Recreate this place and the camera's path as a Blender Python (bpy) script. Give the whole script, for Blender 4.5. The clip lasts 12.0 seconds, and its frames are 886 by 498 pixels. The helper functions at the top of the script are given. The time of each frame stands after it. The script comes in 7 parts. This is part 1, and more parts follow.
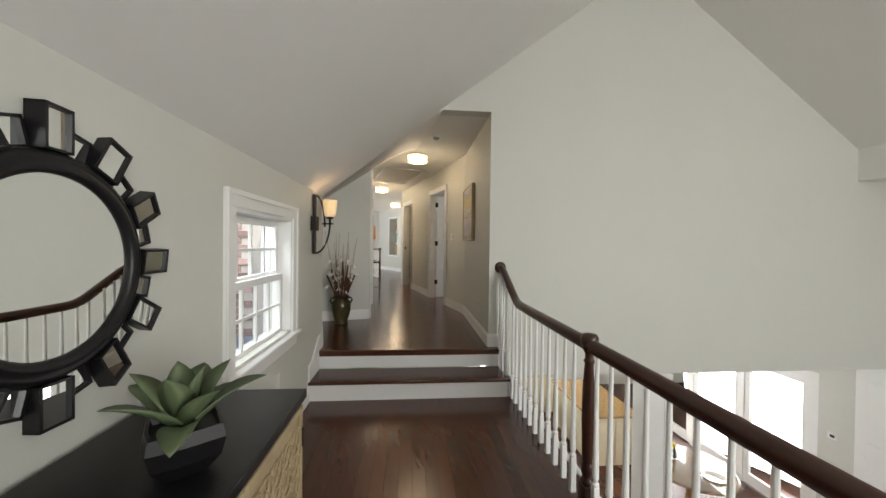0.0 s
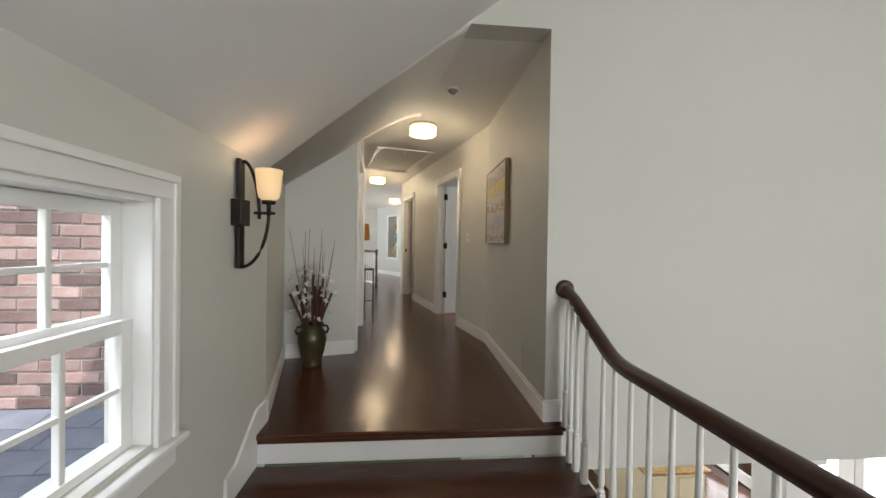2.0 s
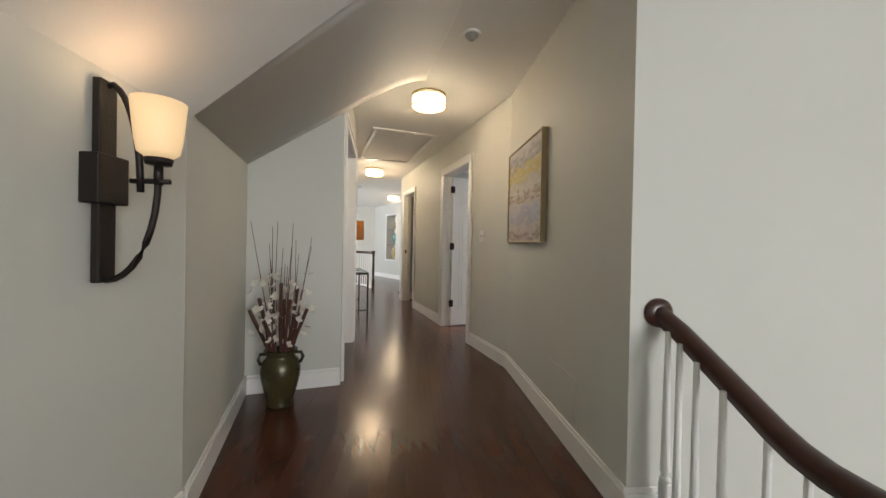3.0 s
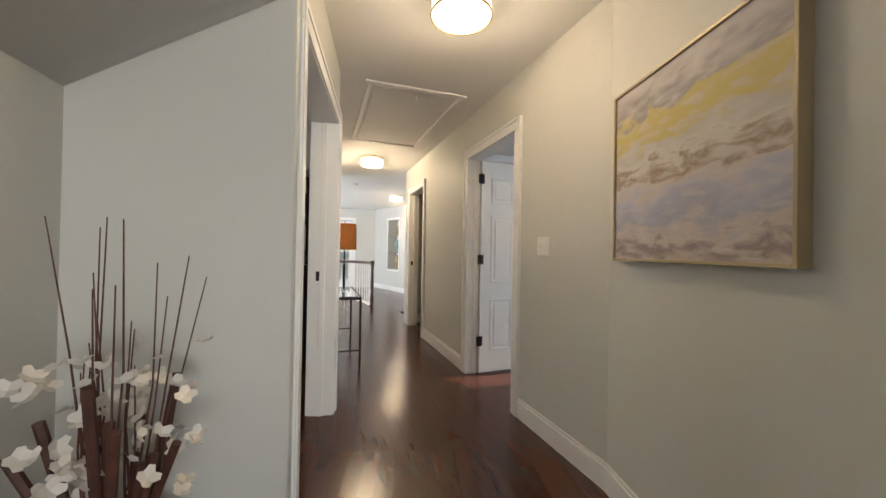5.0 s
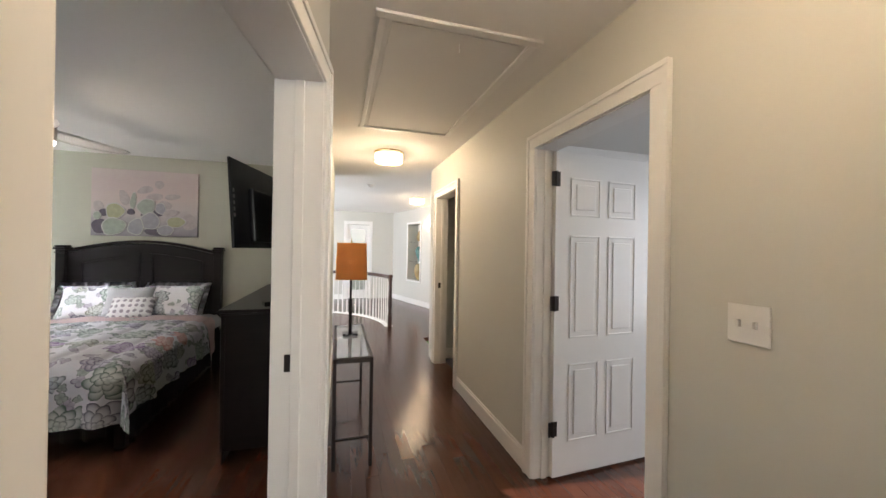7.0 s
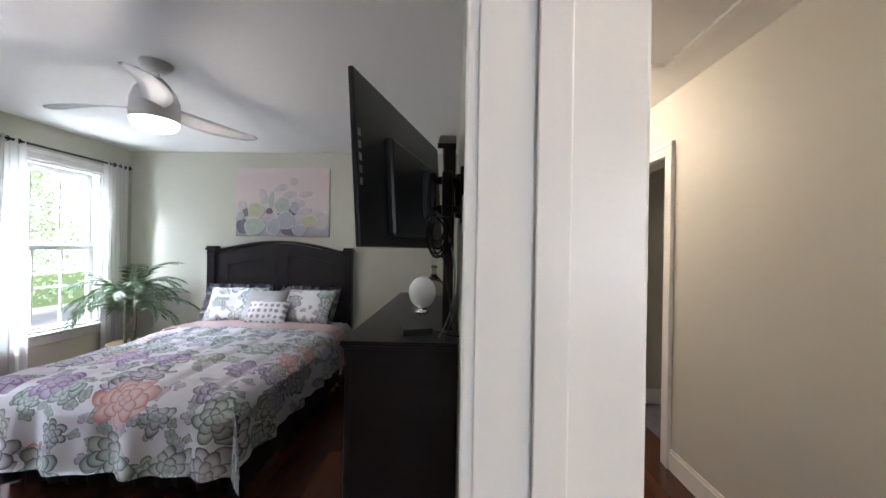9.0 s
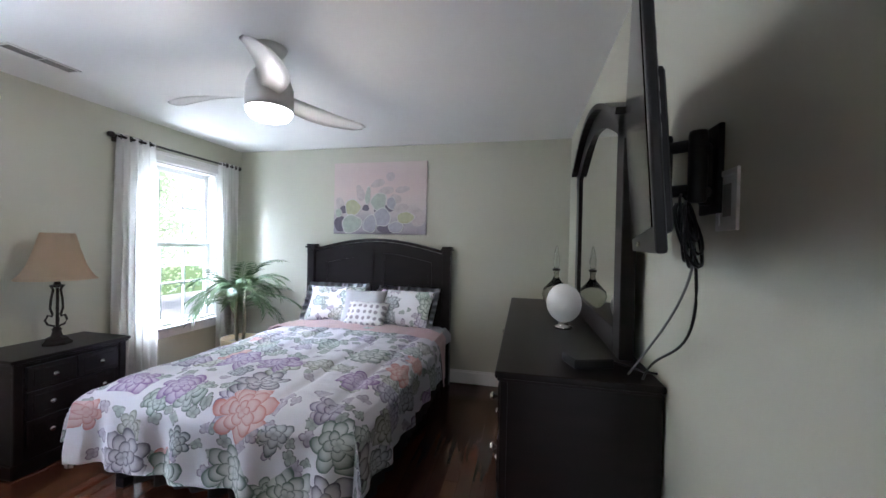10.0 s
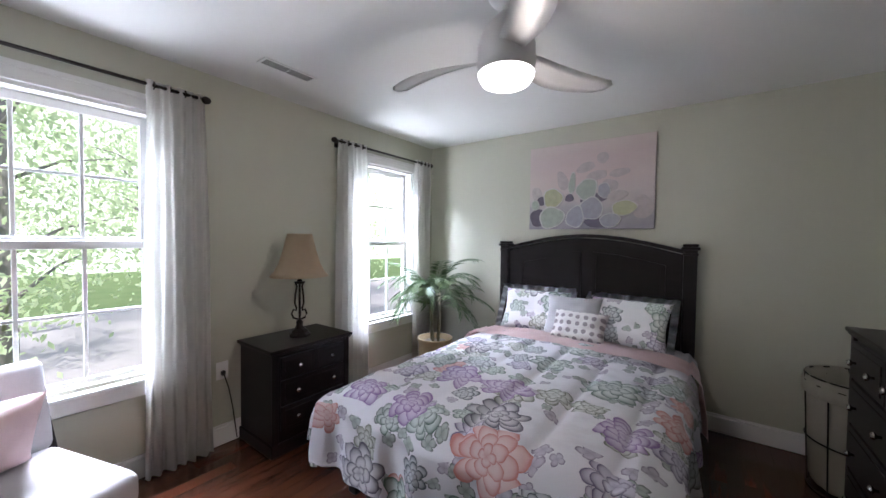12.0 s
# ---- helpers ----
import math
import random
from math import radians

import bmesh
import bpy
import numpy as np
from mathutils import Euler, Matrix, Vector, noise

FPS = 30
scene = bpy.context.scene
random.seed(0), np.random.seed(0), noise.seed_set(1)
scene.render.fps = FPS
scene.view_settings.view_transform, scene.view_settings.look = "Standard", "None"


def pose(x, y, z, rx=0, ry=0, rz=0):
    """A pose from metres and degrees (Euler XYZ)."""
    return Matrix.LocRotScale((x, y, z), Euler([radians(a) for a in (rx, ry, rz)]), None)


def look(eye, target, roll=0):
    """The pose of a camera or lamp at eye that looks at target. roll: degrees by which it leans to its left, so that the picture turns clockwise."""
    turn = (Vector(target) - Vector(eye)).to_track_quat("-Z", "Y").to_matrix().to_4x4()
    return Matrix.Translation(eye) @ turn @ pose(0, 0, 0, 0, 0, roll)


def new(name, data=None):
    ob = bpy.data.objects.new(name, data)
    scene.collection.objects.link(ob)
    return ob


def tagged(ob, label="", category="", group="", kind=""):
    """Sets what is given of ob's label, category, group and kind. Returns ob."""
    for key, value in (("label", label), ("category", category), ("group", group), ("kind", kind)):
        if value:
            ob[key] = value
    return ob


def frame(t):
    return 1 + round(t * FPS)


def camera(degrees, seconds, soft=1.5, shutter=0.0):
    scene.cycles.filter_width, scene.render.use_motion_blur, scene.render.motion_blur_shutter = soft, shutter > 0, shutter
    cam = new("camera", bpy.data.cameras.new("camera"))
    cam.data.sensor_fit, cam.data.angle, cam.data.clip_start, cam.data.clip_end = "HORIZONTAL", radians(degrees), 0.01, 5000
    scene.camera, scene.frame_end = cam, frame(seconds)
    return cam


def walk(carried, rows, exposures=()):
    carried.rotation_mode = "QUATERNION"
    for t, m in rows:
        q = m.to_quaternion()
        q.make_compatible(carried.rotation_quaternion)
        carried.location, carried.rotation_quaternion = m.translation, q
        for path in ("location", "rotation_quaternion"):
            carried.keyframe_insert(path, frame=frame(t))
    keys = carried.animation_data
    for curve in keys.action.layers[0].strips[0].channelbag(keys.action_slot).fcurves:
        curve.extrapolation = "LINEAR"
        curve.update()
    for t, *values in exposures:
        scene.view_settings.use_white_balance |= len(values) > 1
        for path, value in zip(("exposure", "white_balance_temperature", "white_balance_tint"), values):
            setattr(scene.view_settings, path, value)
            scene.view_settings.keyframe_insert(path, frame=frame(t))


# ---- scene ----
cam = camera(101.9, 12.0)
PATH = [
    (0, (-0.497, 1.736, 1.421), (0.167, 3.622, 1.396), 0.7),
    (0.5, (-0.389, 2.094, 1.453), (0.273, 3.981, 1.418), 0.6),
    (1, (-0.34, 2.468, 1.465), (0.326, 4.354, 1.431), 0.7),
    (1.5, (-0.237, 2.838, 1.458), (0.434, 4.722, 1.427), 0.8),
    (2, (-0.155, 3.204, 1.454), (0.508, 5.091, 1.431), 0.9),
    (2.5, (-0.089, 3.602, 1.468), (0.578, 5.487, 1.442), 0.8),
    (3, (0.022, 4.009, 1.437), (0.69, 5.894, 1.423), 1.1),
    (5, (0.304, 5.451, 1.503), (0.961, 7.34, 1.521), 1.0),
    (5.5, (0.383, 5.735, 1.588), (1.034, 7.626, 1.61), 1.1),
    (6, (0.465, 6.013, 1.724), (1.108, 7.907, 1.743), 1.0),
    (6.5, (0.484, 6.318, 1.755), (1.098, 8.222, 1.766), 0.9),
    (8.5, (0.350, 7.455, 1.759), (0.517, 9.448, 1.766), 1.1),
    (9, (0.230, 7.690, 1.747), (0.171, 9.689, 1.751), 1.0),
    (9.5, (0.048, 7.883, 1.736), (-0.209, 9.867, 1.735), 1.0),
    (10, (-0.166, 8.035, 1.755), (-0.601, 9.987, 1.736), 1.2),
    (10.5, (-0.386, 8.147, 1.76), (-1.008, 10.047, 1.727), 1.4),
    (11, (-0.606, 8.222, 1.773), (-1.399, 10.057, 1.723), 1.1),
    (11.5, (-0.747, 8.292, 1.765), (-1.724, 10.036, 1.713), 0.9),
    (12, (-0.813, 8.328, 1.763), (-1.995, 9.94, 1.705), 0.7),
]
EXPOSURES = [(0.0, 0.0, 6400, 10), (1.5, 0.0, 6250, 10), (3.0, 0.2, 6200, 11), (5.0, 0.4, 6200, 13), (6.5, 0.45, 6350, 14), (8.5, 0.48, 6050, 17), (9.5, 0.75, 5450, 16), (10.5, 0.72, 5450, 16), (12.0, 0.3, 5700, 19)]
walk(cam, [(t, look(eye, target, roll)) for t, eye, target, roll in PATH], EXPOSURES)

# ---- frames of reference: the wing runs along x and y; the stair hall is turned against it ----
WING = Matrix.Identity(4)
STAIR = pose(1.2, 5.1, 0, 0, 0, -14.5)
H = 0.36          # upper floor
CEIL = 2.80       # upper ceiling

# ---- world and sun ----
world = bpy.data.worlds.new("world")
scene.world = world
world.use_nodes = True
wn = world.node_tree.nodes
sky = wn.new("ShaderNodeTexSky")
sky.sky_type, sky.sun_disc = "NISHITA", False
sky.sun_elevation, sky.sun_rotation = radians(52), radians(200)
world.node_tree.links.new(sky.outputs[0], wn["Background"].inputs[0])
wn["Background"].inputs[1].default_value = 0.15
sun = new("sun", bpy.data.lights.new("sun", "SUN"))
sun.data.energy, sun.data.angle, sun.data.color = 5.0, radians(0.6), (1.0, 0.95, 0.88)
sun.matrix_world = look((0, 0, 0), (-0.25, 0.55, -0.8))


def area_lamp(name, m, w, h, power, color=(0.93, 0.97, 1.0)):
    lamp = new(name, bpy.data.lights.new(name, "AREA"))
    lamp.data.shape, lamp.data.size, lamp.data.size_y = "RECTANGLE", w, h
    lamp.data.energy, lamp.data.color = power, color
    lamp.matrix_world = m
    return lamp


def bulb(name, m, place, power, radius=0.04, color=(1.0, 0.72, 0.42)):
    lamp = new(name, bpy.data.lights.new(name, "POINT"))
    lamp.data.energy, lamp.data.color, lamp.data.shadow_soft_size = power, color, radius
    lamp.matrix_world = m @ Matrix.Translation(place)
    return lamp


# daylight at the bedroom windows: sky from above the heads, lawn light from below the sills
for wy, wp in ((8.62, 0.9), (10.87, 0.95)):
    area_lamp("bedroom_sky_light", look((-4.25, wy, 3.35), (-2.2, wy, 0.9)), 1.0, 1.1, 780 * wp, (0.90, 0.96, 1.0))
    area_lamp("bedroom_ground_light", look((-4.35, wy, 0.10), (-1.6, wy, 2.2)), 1.2, 1.0, 45 * wp, (0.98, 1.0, 0.97))
# stair hall: the small window, an added unseen fill behind, the glazed bay below
area_lamp("stair_window_light", STAIR @ look((-2.35, -1.28, 2.35), (-1.2, -1.28, 0.6)), 0.9, 0.7, 40)
area_lamp("back_fill_light", STAIR @ look((3.2, -7.85, 1.9), (1.5, 0, 2.0)), 3.2, 2.4, 290, (1.0, 0.99, 0.94))
area_lamp("bay_light", STAIR @ look((5.3, 2.3, -1.35), (1.6, 0.6, -1.0)), 3.4, 2.2, 160, (1.0, 0.98, 0.95))
# added fill for the landing, in front of a windowless wall
area_lamp("landing_fill_light", look((-2.3, 14.2, 1.6), (2.0, 14.6, 1.4)), 2.2, 2.0, 150)
# kitchen fill, added to brighten it; the far wall is solid
area_lamp("kitchen_fill_light", STAIR @ look((1.8, 6.1, -1.1), (1.8, 2.0, -1.6)), 2.4, 1.2, 170)
# unseen fill added to lift the open door leaf and side room
area_lamp("side_room_fill_light", look((4.3, 7.6, 1.7), (1.8, 8.6, 1.3)), 1.2, 1.4, 26)
# lamps
for lx, ly, lp in ((0.965, 7.13, 13), (0.99, 10.5, 26), (2.0, 13.75, 14)):
    bulb("hall_bulb", WING, (lx, ly, 2.62), lp, 0.09, (1.0, 0.76, 0.48))
bulb("sconce_bulb", STAIR, (-1.575, -0.31, 1.82), 0.55, 0.03)
bulb("fan_bulb", WING, (-1.52, 9.73, 2.36), 12, 0.08, (1.0, 0.86, 0.68))
bulb("niche_bulb", WING, (2.52, 15.02, 2.40), 7, 0.03)


# ---- materials ----
def material(name, color, rough=0.6, metal=0.0, second=None, scale=8.0, amount=0.35, bump=0.0, bscale=60.0, spec=0.5, coat=0.0, stretch=(1, 1, 1), island=0.0, alpha=None, sheen=0.0):
    """Two tones mixed by noise at two scales, with fine relief."""
    m = bpy.data.materials.new(name)
    m.use_nodes = True
    n, l = m.node_tree.nodes, m.node_tree.links
    p = n["Principled BSDF"]
    p.inputs["Roughness"].default_value, p.inputs["Metallic"].default_value = rough, metal
    p.inputs["Specular IOR Level"].default_value = spec
    p.inputs["Coat Weight"].default_value = coat
    p.inputs["Sheen Weight"].default_value = sheen
    second = second or tuple(c * 0.82 for c in color)
    tc, mp = n.new("ShaderNodeTexCoord"), n.new("ShaderNodeMapping")
    mp.inputs["Scale"].default_value = stretch
    l.new(tc.outputs["Object"], mp.inputs["Vector"])
    big, fine = n.new("ShaderNodeTexNoise"), n.new("ShaderNodeTexNoise")
    big.inputs["Scale"].default_value, fine.inputs["Scale"].default_value = scale, scale * 9
    big.inputs["Detail"].default_value, fine.inputs["Detail"].default_value = 5, 4
    for tex in (big, fine):
        l.new(mp.outputs[0], tex.inputs["Vector"])
    add = n.new("ShaderNodeMath")
    add.operation = "MULTIPLY_ADD"
    add.inputs[1].default_value = 0.35
    l.new(fine.outputs[0], add.inputs[0])
    l.new(big.outputs[0], add.inputs[2])
    ramp = n.new("ShaderNodeMapRange")
    ramp.inputs["From Min"].default_value, ramp.inputs["From Max"].default_value = 0.45, 0.95
    ramp.inputs["To Max"].default_value = amount
    l.new(add.outputs[0], ramp.inputs["Value"])
    mix = n.new("ShaderNodeMix")
    mix.data_type = "RGBA"
    mix.inputs["A"].default_value, mix.inputs["B"].default_value = (*color, 1), (*second, 1)
    l.new(ramp.outputs[0], mix.inputs["Factor"])
    last = mix.outputs["Result"]
    if island:
        geo, hsv, rng = n.new("ShaderNodeNewGeometry"), n.new("ShaderNodeHueSaturation"), n.new("ShaderNodeMapRange")
        rng.inputs["To Min"].default_value, rng.inputs["To Max"].default_value = 1 - island, 1 + island
        l.new(geo.outputs["Random Per Island"], rng.inputs["Value"])
        l.new(rng.outputs[0], hsv.inputs["Value"])
        l.new(last, hsv.inputs["Color"])
        last = hsv.outputs[0]
    l.new(last, p.inputs["Base Color"])
    if bump:
        tex, bp = n.new("ShaderNodeTexNoise"), n.new("ShaderNodeBump")
        tex.inputs["Scale"].default_value, tex.inputs["Detail"].default_value = bscale, 6
        l.new(mp.outputs[0], tex.inputs["Vector"])
        l.new(tex.outputs[0], bp.inputs["Height"])
        bp.inputs["Strength"].default_value, bp.inputs["Distance"].default_value = bump, 0.01
        l.new(bp.outputs[0], p.inputs["Normal"])
    return m


def glowing(name, color, strength):
    m = material(name, color, 0.5)
    p = m.node_tree.nodes["Principled BSDF"]
    p.inputs["Emission Color"].default_value, p.inputs["Emission Strength"].default_value = (*color, 1), strength
    return m


def glass(name, color=(1, 1, 1), rough=0.0, ior=1.45):
    m = bpy.data.materials.new(name)
    m.use_nodes = True
    p = m.node_tree.nodes["Principled BSDF"]
    p.inputs["Base Color"].default_value, p.inputs["Roughness"].default_value = (*color, 1), rough
    p.inputs["Transmission Weight"].default_value, p.inputs["IOR"].default_value = 1.0, ior
    return m


def translucent(name, color, share=0.5):
    m = material(name, color, 0.85, scale=20, bump=0.15, bscale=300)
    n, l = m.node_tree.nodes, m.node_tree.links
    p, t, mx = n["Principled BSDF"], n.new("ShaderNodeBsdfTranslucent"), n.new("ShaderNodeMixShader")
    t.inputs[0].default_value = (*color, 1)
    mx.inputs[0].default_value = share
    l.new(p.outputs[0], mx.inputs[1])
    l.new(t.outputs[0], mx.inputs[2])
    l.new(mx.outputs[0], n["Material Output"].inputs["Surface"])
    return m


WALL = material("greige_paint", (0.59, 0.585, 0.54), 0.55, second=(0.55, 0.545, 0.50), scale=1.3, amount=0.5, bump=0.06, bscale=180)
SAGE = material("sage_paint", (0.515, 0.51, 0.42), 0.6, second=(0.475, 0.47, 0.385), scale=1.2, amount=0.5, bump=0.06, bscale=180)
CEILING = material("ceiling_paint", (0.80, 0.79, 0.77), 0.8, second=(0.76, 0.75, 0.73), scale=1.5, amount=0.5, bump=0.05, bscale=150)
TRIM = material("white_trim_paint", (0.82, 0.81, 0.79), 0.32, second=(0.76, 0.75, 0.72), scale=5, amount=0.4, bump=0.03, bscale=90)
FLOOR = material("dark_red_hardwood", (0.080, 0.027, 0.014), 0.20, second=(0.046, 0.016, 0.009), scale=2.5, amount=0.6, bump=0.05, bscale=25, stretch=(9, 0.8, 1), island=0.16, spec=0.5)
RAILWOOD = material("dark_stained_rail", (0.060, 0.022, 0.013), 0.28, second=(0.03, 0.012, 0.008), scale=6, amount=0.8, stretch=(6, 1, 6), bump=0.03, bscale=60)
ESPRESSO = material("espresso_wood", (0.007, 0.005, 0.0055), 0.34, spec=0.24, second=(0.014, 0.009, 0.009), scale=4, amount=0.7, stretch=(1, 6, 6), bump=0.04, bscale=50)
BLACKTOP = material("black_lacquer", (0.008, 0.007, 0.008), 0.38, spec=0.35, scale=5, bump=0.03, bscale=80)
IRON = material("dark_bronze_iron", (0.028, 0.022, 0.020), 0.45, 0.6, scale=20, bump=0.12, bscale=120)
CHROME = material("polished_nickel", (0.72, 0.70, 0.66), 0.18, 1.0, scale=30)
BRASS = material("aged_brass", (0.55, 0.42, 0.18), 0.3, 1.0, scale=30)
BLACKPLASTIC = material("black_plastic", (0.010, 0.010, 0.011), 0.36, spec=0.3, scale=30, bump=0.03, bscale=300)
SCREEN = material("dark_screen", (0.004, 0.004, 0.005), 0.12, scale=2, spec=0.25)
MIRROR = material("silvered_mirror", (0.86, 0.87, 0.86), 0.012, 1.0, second=(0.84, 0.85, 0.84), scale=2)
PANE = glass("window_glass", (1, 1, 1), 0.0, 1.02)
GLASS = glass("clear_glass", (0.93, 0.95, 0.94), 0.02)
SMOKE = glass("smoked_ribbed_glass", (0.62, 0.62, 0.56), 0.05)
SHADE_HALL = glowing("lit_drum_shade", (1.0, 0.82, 0.52), 3.2)
SHADE_SCONCE = glowing("lit_amber_glass", (0.90, 0.62, 0.33), 0.5)
SHADE_FAN = glowing("lit_opal_lens", (1.0, 0.95, 0.84), 5.0)
LINEN = translucent("white_sheer_linen", (0.86, 0.85, 0.82), 0.5)
SHADE_CREAM = translucent("cream_lampshade", (0.62, 0.50, 0.36), 0.35)
SHADE_ORANGE = translucent("amber_lampshade", (0.82, 0.46, 0.17), 0.5)
PINK = material("pale_pink_cotton", (0.72, 0.53, 0.52), 0.9, scale=12, bump=0.2, bscale=160, sheen=0.3)
WHITEFABRIC = material("off_white_upholstery", (0.52, 0.50, 0.51), 0.9, scale=14, bump=0.2, bscale=260, sheen=0.3)
GREYFABRIC = material("pale_grey_satin", (0.45, 0.45, 0.47), 0.6, scale=12, bump=0.15, bscale=160, sheen=0.4)
SKIRT = material("charcoal_bed_skirt", (0.030, 0.026, 0.028), 0.85, scale=8, bump=0.2, bscale=90)
BLADE = material("white_satin_blade", (0.74, 0.73, 0.72), 0.4, scale=6)
PLATE = material("white_plastic_plate", (0.78, 0.77, 0.75), 0.35, scale=20)
GRILLE = material("grey_metal_grille", (0.34, 0.33, 0.32), 0.5, 0.3, scale=20)
LEAF = material("palm_leaf_green", (0.045, 0.085, 0.032), 0.45, second=(0.10, 0.14, 0.05), scale=6, amount=0.8, island=0.35)
AGAVE = material("agave_leaf", (0.09, 0.13, 0.06), 0.5, second=(0.15, 0.18, 0.09), scale=7, amount=0.7, bump=0.05, bscale=70)
STEM = material("palm_stem", (0.14, 0.12, 0.07), 0.7, scale=20, bump=0.2, bscale=80)
TWIG = material("dark_red_twig", (0.055, 0.022, 0.018), 0.6, second=(0.14, 0.05, 0.03), scale=18, amount=0.9, island=0.4)
BLOSSOM = material("cream_silk_blossom", (0.74, 0.70, 0.62), 0.8, scale=30)
VASE = material("olive_bronze_glaze", (0.085, 0.075, 0.030), 0.25, 0.3, second=(0.03, 0.024, 0.014), scale=9, amount=0.9, bump=0.06, bscale=40)
OPAL = material("white_ceramic_globe", (0.72, 0.71, 0.68), 0.35, scale=12, bump=0.05, bscale=60)
WICKER = material("pale_lattice_wood", (0.42, 0.33, 0.19), 0.6, second=(0.28, 0.20, 0.11), scale=9, amount=0.8, bump=0.08, bscale=60)
BRICK = material("old_red_brick", (0.27, 0.15, 0.125), 0.85, second=(0.40, 0.34, 0.33), scale=5, amount=0.8, bump=0.4, bscale=70, island=0.0)
MORTAR = material("grey_mortar", (0.46, 0.42, 0.38), 0.95, scale=12, bump=0.4, bscale=120)
SLATE = material("blue_grey_shingle", (0.20, 0.21, 0.25), 0.85, second=(0.12, 0.125, 0.15), scale=9, amount=0.8, bump=0.3, bscale=90, island=0.25)
GRASS = material("sunlit_lawn", (0.10, 0.16, 0.04), 0.9, second=(0.16, 0.20, 0.07), scale=0.6, amount=0.8, bump=0.3, bscale=30)
TREELEAF = translucent("spring_leaves", (0.70, 0.78, 0.48), 0.5)
BARK = material("grey_bark", (0.26, 0.23, 0.20), 0.9, scale=8, bump=0.6, bscale=30)
CREAMCAB = material("cream_cabinet_paint", (0.66, 0.58, 0.40), 0.45, scale=6)
GRANITE = material("gold_granite", (0.42, 0.27, 0.10), 0.2, second=(0.20, 0.12, 0.06), scale=22, amount=1.0)
TABLEWOOD = material("honey_wood", (0.36, 0.19, 0.07), 0.25, second=(0.22, 0.10, 0.04), scale=5, amount=0.8, stretch=(1, 6, 1))
YELLOW = material("yellow_petals", (0.75, 0.60, 0.03), 0.7, scale=30)
TEAL = material("teal_glaze", (0.05, 0.20, 0.19), 0.2, second=(0.25, 0.35, 0.28), scale=9, amount=0.9)
GOLDGLAZE = material("bronze_glaze", (0.23, 0.15, 0.05), 0.25, second=(0.55, 0.45, 0.25), scale=9, amount=0.9)
FRAMEGOLD = material("pale_gold_frame", (0.40, 0.32, 0.19), 0.4, 0.2, scale=12)
REDWOODTOP = material("step_tread_wood", (0.075, 0.026, 0.014), 0.2, second=(0.042, 0.015, 0.009), scale=2.5, amount=0.6, bump=0.05, bscale=25, stretch=(0.8, 9, 1))


def varied(m, low=0.75, high=1.2):
    """Lets each object on this material differ a little, by its own random number."""
    n, l = m.node_tree.nodes, m.node_tree.links
    p = n["Principled BSDF"]
    old = p.inputs["Base Color"].links[0].from_socket
    info, rng, hsv = n.new("ShaderNodeObjectInfo"), n.new("ShaderNodeMapRange"), n.new("ShaderNodeHueSaturation")
    rng.inputs["To Min"].default_value, rng.inputs["To Max"].default_value = low, high
    l.new(info.outputs["Random"], rng.inputs["Value"])
    l.new(rng.outputs[0], hsv.inputs["Value"])
    l.new(old, hsv.inputs["Color"])
    l.new(hsv.outputs[0], p.inputs["Base Color"])


varied(BRICK, 0.45, 1.5)


# ---- building helpers ----
def obj(name, bm, mat, m=WING, label="", category="", kind="", group="", smooth=False):
    """A top-level mesh."""
    me = bpy.data.meshes.new(name)
    bmesh.ops.recalc_face_normals(bm, faces=bm.faces)
    bm.to_mesh(me)
    bm.free()
    me.materials.append(mat)
    if smooth:
        me.polygons.foreach_set("use_smooth", [True] * len(me.polygons))
    ob = new(name, me)
    ob.matrix_world = m
    return tagged(ob, label, category, group, kind)


def thing(name, label, category, m=WING, group="", kind=""):
    return tagged_at(new(name), m, label, category, group, kind)


def tagged_at(ob, m, label, category, group, kind):
    ob.matrix_basis = m
    return tagged(ob, label, category, group, kind)


def part(name, bm, mat, parent, label="", smooth=False, m=None):
    ob = obj(name, bm, mat, smooth=smooth)
    ob.parent = parent
    ob.matrix_basis = m or Matrix.Identity(4)
    return tagged(ob, label)


def box(x0, x1, y0, y1, z0, z1, bevel=0.0, bm=None, m=None, seg=2):
    out = bm or bmesh.new()
    tmp = bmesh.new()
    bmesh.ops.create_cube(tmp, size=1)
    for v in tmp.verts:
        v.co = Vector(((x0 + x1) / 2 + v.co.x * (x1 - x0), (y0 + y1) / 2 + v.co.y * (y1 - y0), (z0 + z1) / 2 + v.co.z * (z1 - z0)))
    if bevel:
        bmesh.ops.bevel(tmp, geom=tmp.edges[:], offset=bevel, segments=seg, profile=0.5, affect="EDGES")
    return merge(out, tmp, m)


def merge(out, tmp, m=None):
    if m is not None:
        bmesh.ops.transform(tmp, matrix=m, verts=tmp.verts)
    table = {v: out.verts.new(v.co) for v in tmp.verts}
    for f in tmp.faces:
        try:
            out.faces.new([table[v] for v in f.verts]).smooth = f.smooth
        except ValueError:
            pass
    tmp.free()
    return out


